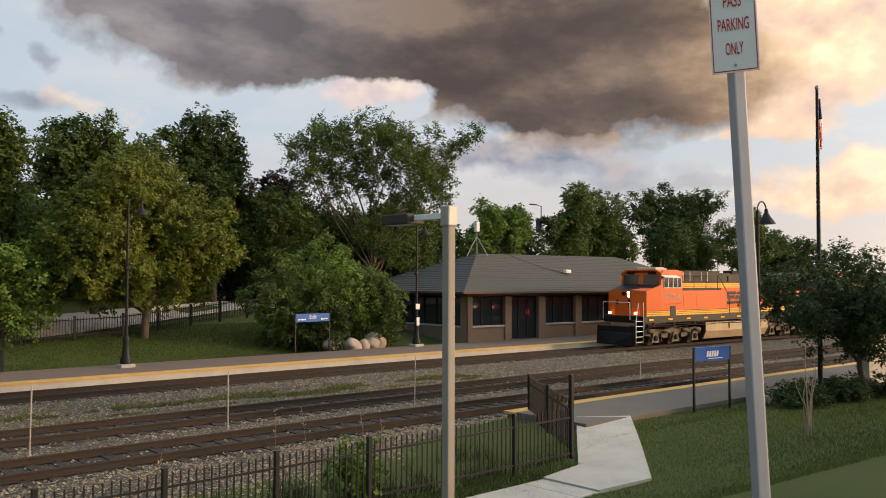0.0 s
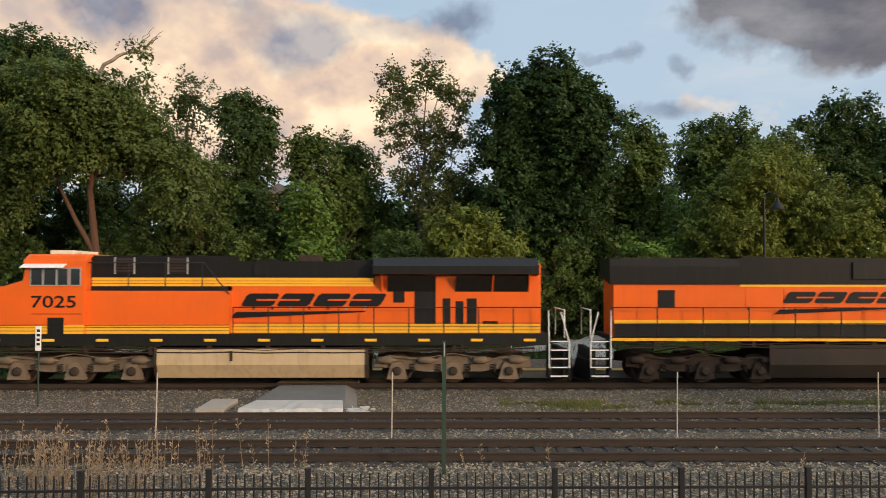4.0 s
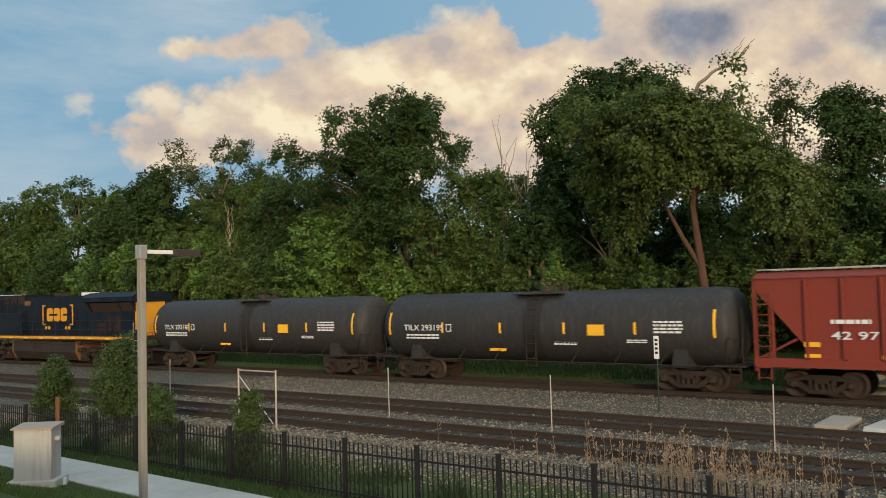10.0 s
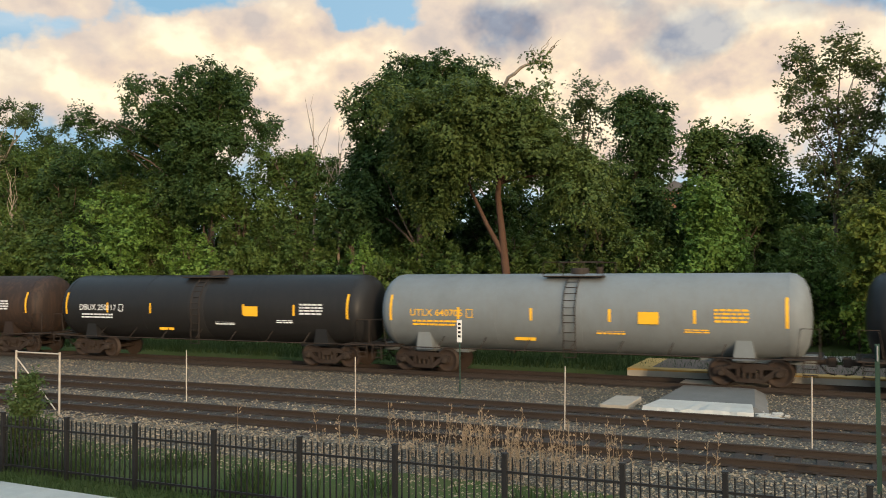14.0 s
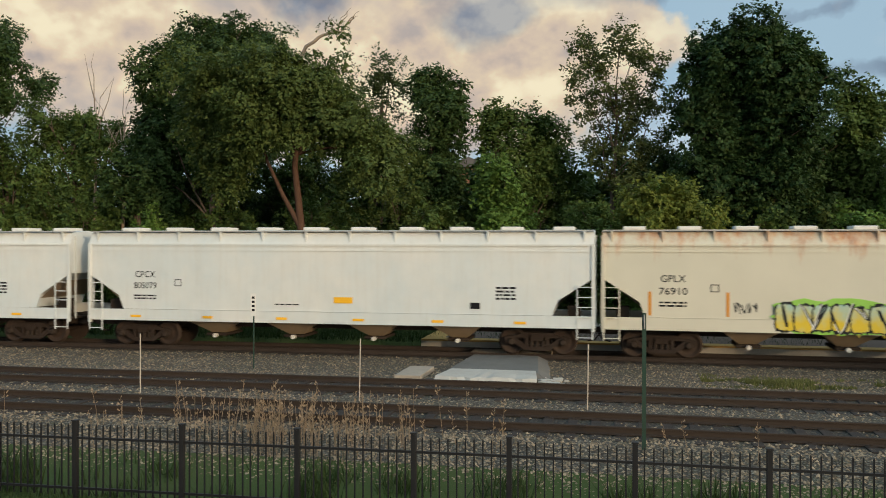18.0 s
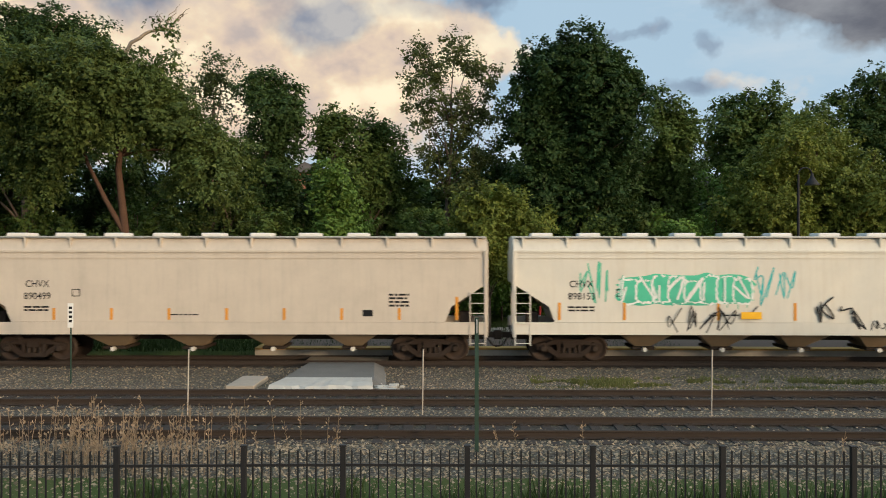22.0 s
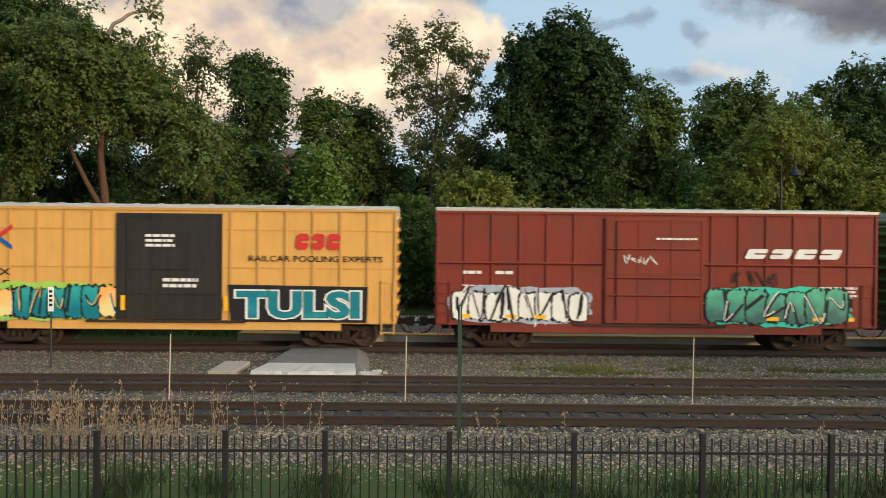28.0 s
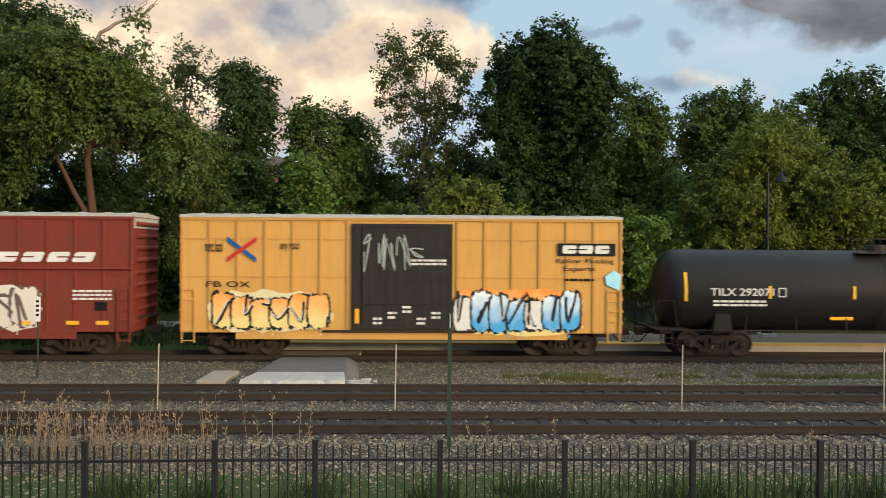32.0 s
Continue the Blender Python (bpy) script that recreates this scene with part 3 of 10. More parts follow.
# ---------------------------------------------------------------- platforms and paths
def platforms():
    far_y = TRAIN_Y + 1.72
    strip("platform_far", -7.5, 125, [(far_y, -0.4), (far_y, 0.17), (far_y + 4.0, 0.2), (far_y + 4.0, -0.4)], PAVER, "low brown paved station platform beside the far track", "platform")
    strip("platform_edge_far", -7.5, 125, [(far_y - 0.05, 0.11), (far_y - 0.05, 0.178), (far_y + 0.62, 0.182), (far_y + 0.62, 0.1)], TACTILE, "worn yellow tactile edge of the far platform", "platform edge")
    strip("platform_end_far", -7.5, -6.7, [(far_y + 0.63, 0.1), (far_y + 0.63, 0.186), (far_y + 3.9, 0.206), (far_y + 3.9, 0.1)], TACTILE, "worn yellow tactile strip at the end of the far platform", "platform edge")
    strip("platform_face_far", -7.5, 125, [(far_y - 0.03, -0.16), (far_y - 0.03, 0.11), (far_y + 0.1, 0.11), (far_y + 0.1, -0.16)], CONCRETE, "worn concrete face of the far platform", "platform edge")
    near_y = 16.72
    strip("platform_near", 17.9, 125, [(near_y, -0.4), (near_y, 0.17), (13.9, 0.15), (13.9, -0.4)], ASPHALT, "dark asphalt station platform beside the near track", "platform")
    strip("platform_edge_near", 17.8, 125, [(near_y + 0.05, 0.11), (near_y + 0.05, 0.178), (near_y - 0.35, 0.176), (near_y - 0.35, 0.1)], TACTILE, "worn yellow tactile edge of the near platform", "platform edge")


platforms()


def sidewalk():
    """Concrete walk along the fence that turns up to the near platform, slab by slab."""
    walk_root = root("sidewalk", "pale concrete walk in slabs along the iron fence", "sidewalk", kind="structure")
    x = -46.0
    while x < 13.8:
        x1 = min(x + 1.52, 13.9)
        z = ground_z((x + x1) / 2, 11.0) + 0.05
        part("slab", B().cbox(x + 0.006, x1 - 0.006, 10.25, 11.72, z - 0.2, z, 0.012), CONCRETE, walk_root)
        x = x1 + 0.0
    # the turn up to the platform
    left = [(13.9, 11.72), (15.19, 11.80), (16.92, 13.21), (18.6, 14.57)]
    right = [(13.9, 10.25), (15.34, 9.99), (17.59, 11.79), (19.88, 13.69)]
    zs = [-0.26, -0.2, -0.02, 0.16]
    for i in range(3):
        b = B()
        q = [(*left[i], zs[i]), (*right[i], zs[i]), (*right[i + 1], zs[i + 1]), (*left[i + 1], zs[i + 1])]
        b.add(q + [(a, c, d - 0.3) for a, c, d in q], [(0, 1, 2, 3), (7, 6, 5, 4), (0, 4, 5, 1), (1, 5, 6, 2), (2, 6, 7, 3), (3, 7, 4, 0)])
        part("slab", b, CONCRETE, walk_root)


sidewalk()


def crossing():
    """Raised asphalt and concrete pad between the far and the middle track, with timber at its side."""
    pad = root("track_crossing", "asphalt service crossing with a broken pale concrete apron", "crossing", kind="structure")
    a = B().prism([(-5.05, 26.6), (-2.45, 26.6), (-2.75, 29.55), (-4.85, 29.55)], "z", -0.2, 0.0)
    b = B()
    top = [(-4.95, 29.62, -0.02), (-2.68, 29.62, -0.02), (-2.3, 25.4, 0.0), (-5.1, 25.4, 0.0)]
    low = [(-5.3, 29.62, -0.25), (-2.2, 29.62, -0.25), (-1.9, 25.2, -0.25), (-5.6, 25.2, -0.25)]
    b.add(top + low, [(0, 1, 2, 3), (0, 4, 5, 1), (1, 5, 6, 2), (2, 6, 7, 3), (3, 7, 4, 0)])
    part("asphalt_ramp", b, mat("worn_ramp", (0.16, 0.152, 0.14), 0.85, c2=(0.10, 0.095, 0.088), scale=1.5, bump=0.4, bscale=60, grime=0.2), pad)
    rnd, n = random.Random(2), 14
    top, low = [], []
    for i in range(n + 1):
        x = -5.25 + 3.0 * i / n
        top.append((x, 24.35 + rnd.uniform(-0.06, 0.10), -0.02 + rnd.uniform(-0.02, 0.02)))
        low.append((x + rnd.uniform(-0.03, 0.03), 24.15 + rnd.uniform(-0.08, 0.05), -0.26))
    back = [(-5.0 + 2.6 * i / n, 25.7, 0.03) for i in range(n + 1)]
    vs = top + low + back
    m = n + 1
    fs = [(i, i + 1, m + i + 1, m + i) for i in range(n)] + [(i, i + 1, 2 * m + i + 1, 2 * m + i) for i in range(n)]
    part("concrete_apron", B().add(vs, fs), CONCRETE, pad, "cracked pale concrete apron")
    part("timber", B().cbox(-6.55, -5.75, 24.6, 26.6, -0.22, -0.06, 0.02), mat("old_timber", (0.36, 0.31, 0.25), 0.9, c2=(0.22, 0.18, 0.145), scale=3, bump=0.5), pad, "grey weathered timber panel")
    b = B()
    rnd = random.Random(8)
    for i in range(70):
        x, y, s = rnd.gauss(-2.0, 0.25), rnd.uniform(24.2, 25.6), rnd.uniform(0.03, 0.09)
        b.cbox(x - s, x + s, y - s, y + s, -0.22, -0.18 + s * 0.6, s * 0.3)
    part("rubble", b, CONCRETE, pad, "broken concrete rubble")
    between = B().cbox(-5.2, -2.3, RAILS[2] + 0.1, RAILS[2] + GAUGE - 0.1, -0.2, -0.03, 0.02)
    part("timber_deck", between, MATS["old_timber"], pad)


crossing()


# ---------------------------------------------------------------- iron fence by the walk
POSTS = [-36.0, -34.1, -32.2, -30.3, -28.3, -26.2, -24.2, -22.2, -20.2, -18.2, -16.3, -14.4, -12.54, -10.6, -8.7, -6.8, -4.86, -3.01, -1.57, 0.23, 2.04, 3.91, 5.79, 7.77, 9.74, 11.70, 13.70, 15.64]
FENCE_Y = 12.36


def iron_fence():
    fence = root("iron_fence", "black iron picket fence along the walk", "fence", kind="")
    post = B().cbox(-0.04, 0.04, -0.04, 0.04, -0.1, 1.27, 0.008).cbox(-0.05, 0.05, -0.05, 0.05, 1.27, 1.295, 0.01).mesh("post", BLACK_IRON)
    tall = B().cbox(-0.045, 0.045, -0.045, 0.045, -0.1, 1.98, 0.008).cbox(-0.055, 0.055, -0.055, 0.055, 1.98, 2.0, 0.01).mesh("post", BLACK_IRON)
    picket = B().box(-0.0105, 0.0105, -0.0105, 0.0105, 0.06, 1.2)
    picket.add([(-0.0105, -0.0105, 1.2), (0.0105, -0.0105, 1.2), (0.0105, 0.0105, 1.2), (-0.0105, 0.0105, 1.2), (0, 0, 1.235)], [(0, 1, 4), (1, 2, 4), (2, 3, 4), (3, 0, 4)])
    picket = picket.mesh("picket", BLACK_IRON)

    def foot(x):
        return -0.27 - 0.0095 * max(0.0, -2 - x)

    far_pickets = B()
    for i, x in enumerate(POSTS):
        part("post", tall if i == len(POSTS) - 1 else post, BLACK_IRON, fence, at=(x, FENCE_Y, foot(x)))
    for a, b in zip(POSTS, POSTS[1:]):
        za, zb = foot(a), foot(b)
        for h in (0.16, 0.98):
            part("rail", B().add([(a, FENCE_Y + s, za + h + u) for s in (-0.018, 0.018) for u in (0, 0.038)] + [(b, FENCE_Y + s, zb + h + u) for s in (-0.018, 0.018) for u in (0, 0.038)],
                                 [(0, 1, 5, 4), (2, 6, 7, 3), (0, 4, 6, 2), (1, 3, 7, 5)]), BLACK_IRON, fence)
        n = max(3, round((b - a) / 0.1305))
        for k in range(1, n):
            x = a + (b - a) * k / n
            if x > -19:
                part("picket", picket, BLACK_IRON, fence, at=(x, FENCE_Y, foot(x)))
            else:
                far_pickets.box(x - 0.0105, x + 0.0105, FENCE_Y - 0.0105, FENCE_Y + 0.0105, foot(x) + 0.06, foot(x) + 1.22)
    tagged(part("picket_panel", far_pickets, BLACK_IRON, fence), kind="stuff")
    # the return towards the platform stands on higher ground
    ret = root("iron_fence_return", "short black iron picket fence ending at the platform", "fence")
    x0, y0, x1, y1 = 15.64, FENCE_Y, 18.5, 16.2
    d = Vector((x1 - x0, y1 - y0, 0))
    for t in (0.5, 1.0):
        part("post", post, BLACK_IRON, ret, at=(x0 + d.x * t, y0 + d.y * t, -0.10))
    for h in (0.16, 0.99):
        part("rail", B().tube([(x0, y0, -0.1 + h), (x1, y1, -0.08 + h)], 0.022, 4), BLACK_IRON, ret)
    n = 36
    for k in range(1, n):
        t = k / n
        part("picket", picket, BLACK_IRON, ret, at=(x0 + d.x * t, y0 + d.y * t, -0.09))


iron_fence()


# ---------------------------------------------------------------- poles, signs and small furniture
def shoebox_lamp(x, y, top, label):
    lamp = root("street_lamp", label, "street lamp", "lamps along the walk")
    lamp.location = (x, y, ground_z(x, y))
    h = top - ground_z(x, y)
    part("pole", B().cbox(-0.065, 0.065, -0.065, 0.065, 0, h - 0.12, 0.02), POLE, lamp)
    part("base_plate", B().cbox(-0.17, 0.17, -0.17, 0.17, -0.05, 0.03, 0.01), GALV, lamp)
    part("cap", B().cbox(-0.085, 0.085, -0.085, 0.085, h - 0.26, h + 0.02, 0.02), GALV, lamp)
    part("arm", B().cbox(-0.03, 0.03, 0.06, 0.75, h - 0.15, h - 0.07, 0.01), WHITE, lamp)
    head = part("lamp_head", B().cbox(-0.16, 0.16, 0.7, 1.28, h - 0.2, h - 0.05, 0.02), mat("bronze_housing", (0.05, 0.042, 0.036), 0.5), lamp, "flat dark bronze lamp head")
    part("lens", B().box(-0.13, 0.13, 0.76, 1.22, h - 0.206, h - 0.2), mat("frosted_lens", (0.5, 0.5, 0.48), 0.4), head)


shoebox_lamp(7.93, 8.26, 4.92, "weathered steel street lamp with a flat head")
shoebox_lamp(-14.9, 9.21, 4.93, "weathered steel street lamp with a flat head beside the walk")


def parking_sign():
    s = root("parking_sign", "white parking sign with red words on a leaning steel post", "sign")
    s.location, s.rotation_euler = (5.50, 2.55, 1.9), (0, 0, radians(-61.85))
    tilt = Matrix.Rotation(radians(-2.7), 4, "Y")
    p = part("post", B().cbox(-0.045, 0.045, -0.045, 0.045, -0.4, 4.2, 0.012), mat("post_paint", (0.36, 0.36, 0.38), 0.5, 0.3, c2=(0.25, 0.25, 0.27), scale=2), s)
    p.matrix_basis = tilt @ Matrix.Rotation(radians(30), 4, "Z")
    z = 3.44
    plate = part("sign_plate", B().cbox(-0.152, 0.152, -0.078, -0.074, z, z + 0.62, 0.001), WHITE, s)
    plate.matrix_basis = tilt
    rim = B()
    rim.add([(x, -0.079, q) for x, q in ((-0.143, z + 0.01), (0.143, z + 0.01), (0.143, z + 0.61), (-0.143, z + 0.61), (-0.136, z + 0.017), (0.136, z + 0.017), (0.136, z + 0.603), (-0.136, z + 0.603))], [(0, 1, 5, 4), (1, 2, 6, 5), (2, 3, 7, 6), (3, 0, 4, 7)])
    part("border", rim, REDL, plate)
    for w, q, wd in (("PASS", 0.445, 0.115), ("PARKING", 0.285, 0.20), ("ONLY", 0.12, 0.115)):
        word(w, plate, -wd / 2, z + q, wd, 0.085, -0.0815, REDL)
    part("bolt", B().lathe([(-0.085, 0.009), (-0.078, 0.011)], "y", 10, (0, 0, z + 0.05)), GALV, plate)


parking_sign()


def stakes():
    m = mat("stake_pipe", (0.46, 0.40, 0.33), 0.6, c2=(0.3, 0.24, 0.2), scale=5)
    for i, (x, lean_x) in enumerate([(-30.5, 0.02), (-18.79, -0.01), (-12.68, 0.0), (-6.51, 0.03), (-0.71, 0.02), (6.39, 0.02), (11.43, 0.0), (18.02, 0.03), (30.1, 0.01)]):
        y = 20.95 + bend(x)
        thing("marker_stake", B().tube([(0, 0, -0.3), (lean_x, 0, 1.42 if x < 25 else 0.7)], 0.017, 8), m, "thin pale pipe stake between two tracks", "stake", "stakes between the tracks", at=(x, y, 0))
    fr = root("pipe_frame", "pale pipe frame standing between the tracks", "frame")
    y = 17.2
    for x in (-22.1, -20.3):
        part("leg", B().tube([(x, y, -0.3), (x, y, 1.6)], 0.03, 8), m, fr)
    part("crossbar", B().tube([(-22.1, y, 1.55), (-20.3, y, 1.55)], 0.022, 8), m, fr)
    part("brace", B().tube([(-22.1, y, 1.4), (-20.45, y, -0.05)], 0.02, 8), m, fr)


stakes()


def small_posts():
    g = mat("green_channel", (0.025, 0.055, 0.04), 0.55, c2=(0.04, 0.05, 0.04), scale=4)
    p = root("milepost", "dark green channel post with a small edge-on sign", "sign post")
    p.location = (0.51, 17.1, -0.25)
    part("post", B().prism([(-0.04, -0.02), (0.04, -0.02), (0.04, 0.02), (0.025, 0.02), (0.025, -0.005), (-0.025, -0.005), (-0.025, 0.02), (-0.04, 0.02)], "z", -0.2, 2.75), g, p)
    part("sign_plate", B().cbox(-0.012, 0.012, -0.16, 0.16, 2.45, 2.72, 0.004), GALV, p)
    q = root("track_sign", "narrow white vertical sign on a thin post", "sign post")
    q.location = (-11.7, 26.0, -0.25)
    part("post", B().tube([(0, 0, -0.2), (0, 0, 2.35)], 0.025, 6), g, q)
    part("sign_plate", B().cbox(-0.09, 0.09, -0.04, -0.03, 1.75, 2.5, 0.004), WHITE, q)
    bars(q, -0.05, 1.85, 0.1, 0.55, -0.045, BLACKL, 4, 3, "digits")


small_posts()


def cabinet():
    c = root("utility_cabinet", "grey metal utility cabinet with a rust stain on a concrete base", "cabinet")
    c.location, c.rotation_euler = (-19.75, 9.55, ground_z(-19.75, 9.55)), (0, 0, radians(42))
    g = mat("cabinet_paint", (0.43, 0.42, 0.40), 0.55, 0.1, c2=(0.34, 0.33, 0.31), scale=1.5, streak=0.5, sc=(0.22, 0.13, 0.07))
    part("base", B().cbox(-0.55, 0.55, -0.42, 0.42, -0.3, 0.16, 0.03), CONCRETE, c)
    part("body", B().cbox(-0.42, 0.42, -0.3, 0.3, 0.16, 1.32, 0.012), g, c)
    part("lid", B().prism([(-0.36, 1.32), (0.36, 1.32), (0.36, 1.40), (-0.36, 1.35)], "x", -0.47, 0.47), mat("cabinet_lid", (0.30, 0.24, 0.18), 0.6, c2=(0.36, 0.33, 0.3), scale=2), c)
    part("door", B().cbox(-0.37, 0.37, -0.312, -0.3, 0.22, 1.26, 0.005), g, c)
    lv = B()
    for z in (0.32, 0.36, 0.40, 1.08, 1.12, 1.16):
        lv.cbox(-0.06, 0.06, -0.322, -0.312, z, z + 0.02, 0.004)
    part("louvre", lv, g, c)
    part("meter", B().lathe([(0.42, 0.08), (0.5, 0.08), (0.53, 0.05)], "x", 14, (0, -0.02, 1.05)), GALV, c)
    part("conduit", B().tube([(0.55, 0.1, -0.3), (0.55, 0.1, 0.12)], 0.06, 10), WHITE, c)
    thing("steel_post", B().prism([(-0.04, -0.03), (0.04, -0.03), (0.04, 0.03), (-0.04, 0.03)], "z", 0, 2.0), RUST, "rusty brown steel post behind a cabinet", "post", at=(-20.0, 10.15, ground_z(-20, 10.2)))


cabinet()


def platform_lamp(x, y, z0, h, label):
    p = root("platform_lamp", label, "street lamp", "black platform lamps")
    p.location = (x, y, z0)
    part("footing", B().cbox(-0.3, 0.3, -0.3, 0.3, -0.3, 0.18, 0.03), CONCRETE, p)
    part("base", B().lathe([(0.18, 0.24), (0.35, 0.24), (0.5, 0.17), (1.1, 0.12), (1.25, 0.15), (1.35, 0.09)], "z", 16), BLACK_IRON, p)
    part("pole", B().tube([(0, 0, 1.3), (0, 0, h)], 0.065, 12, 0.045), BLACK_IRON, p)
    arc = [(0, 0, h - 0.3)] + [(0.28 - 0.28 * math.cos(a), 0, h + 0.28 * math.sin(a)) for a in np.linspace(0, math.pi, 9)]
    part("gooseneck", B().tube(arc, 0.025, 8), BLACK_IRON, p)
    part("shade", B().lathe([(h + 0.05, 0.05), (h - 0.08, 0.07), (h - 0.2, 0.14), (h - 0.42, 0.3), (h - 0.44, 0.3)], "z", 18, (0.56, 0, 0)), BLACK_IRON, p)
    part("collar", B().cbox(-0.1, 0.1, -0.1, 0.1, h * 0.6, h * 0.6 + 0.12, 0.02), BLACK_IRON, p)
    return p


platform_lamp(13.5, 35.4, 0.15, 6.9, "black cast iron platform lamp with a bell shade")
lm = platform_lamp(29.9, 36.15, 0.15, 6.7, "black cast iron platform lamp with notices on its pole")
part("notice", B().cbox(-0.14, 0.14, -0.12, -0.1, 2.1, 2.4, 0.004), WHITE, lm)
part("notice", B().cbox(-0.1, 0.1, -0.14, -0.12, 1.2, 1.65, 0.004), WHITE, lm)
nl = platform_lamp(25.6, 13.6, 0.1, 6.1, "black cast iron platform lamp beside the near platform")


def station_sign(x, y, z, w, h, top, rz, label, text=None):
    s = root("station_sign", label, "sign")
    s.location, s.rotation_euler = (x, y, z), (0, 0, radians(rz))
    for q in (-w / 2, w / 2):
        part("post", B().cbox(q - 0.03, q + 0.03, -0.03, 0.03, -0.3, top, 0.006), BLACK_IRON, s)
    panel = part("panel", B().cbox(-w / 2 + 0.03, w / 2 - 0.03, -0.03, 0.03, top - h, top, 0.008), BLUE_SIGN, s)
    if text:
        word(text, panel, -0.22, top - h * 0.62, 0.44, h * 0.5, -0.034, WHITEL)
        bars(panel, -w / 2 + 0.15, top - h * 0.9, 0.5, h * 0.3, -0.036, WHITEL, 1, 3)
        bars(panel, w / 2 - 0.6, top - h * 0.9, 0.45, h * 0.3, -0.036, WHITEL, 1, 4)
    else:
        b = B()
        for i in range(5):
            b.prism([(-0.28 + i * 0.11, top - h * 0.7), (-0.2 + i * 0.11, top - h * 0.7), (-0.17 + i * 0.11, top - h * 0.3), (-0.25 + i * 0.11, top - h * 0.3)], "y", -0.036, -0.032)
        b.box(-0.2, 0.45, -0.036, -0.032, top - h * 0.85, top - h * 0.8)
        part("emblem", b, WHITEL, panel)


station_sign(23.5, 36.7, 0.2, 2.25, 0.42, 1.95, 8, "blue station name sign on two dark posts", "Lisle")
station_sign(23.05, 13.74, 0.1, 1.62, 0.42, 1.82, -8, "blue platform sign with a white emblem on two posts")


def flag_pole():
    f = root("flag_pole", "dark metal flag pole with a furled striped flag", "flag pole")
    f.location = (28.9, 13.15, 0.1)
    part("pole", B().tube([(0, 0, -0.3), (0, 0, 10.4)], 0.09, 12, 0.05), BLACK_IRON, f)
    part("finial", B().lathe([(10.38, 0.02), (10.45, 0.07), (10.52, 0.07), (10.58, 0.02)], "z", 12), GALV, f)
    rnd = random.Random(5)
    for i in range(7):
        x0 = 0.06 + 0.03 * i
        pts = [(0.06 + 0.035 * i, 0.04 * (i % 2), 10.0 - 0.12 * i), (0.09 + 0.04 * i, 0.05 - 0.05 * (i % 2), 9.2 - 0.1 * i), (0.14 + 0.03 * i, 0.03 * (i % 3), 8.3 + 0.02 * i)]
        part("stripe", B().tube(pts, 0.045, 6, 0.03), REDL if i % 2 else WHITEL, f)
    part("canton", B().tube([(0.07, -0.02, 10.1), (0.1, -0.05, 9.4)], 0.06, 8, 0.07), mat("flag_blue", (0.02, 0.03, 0.12), 0.8), f)


flag_pole()


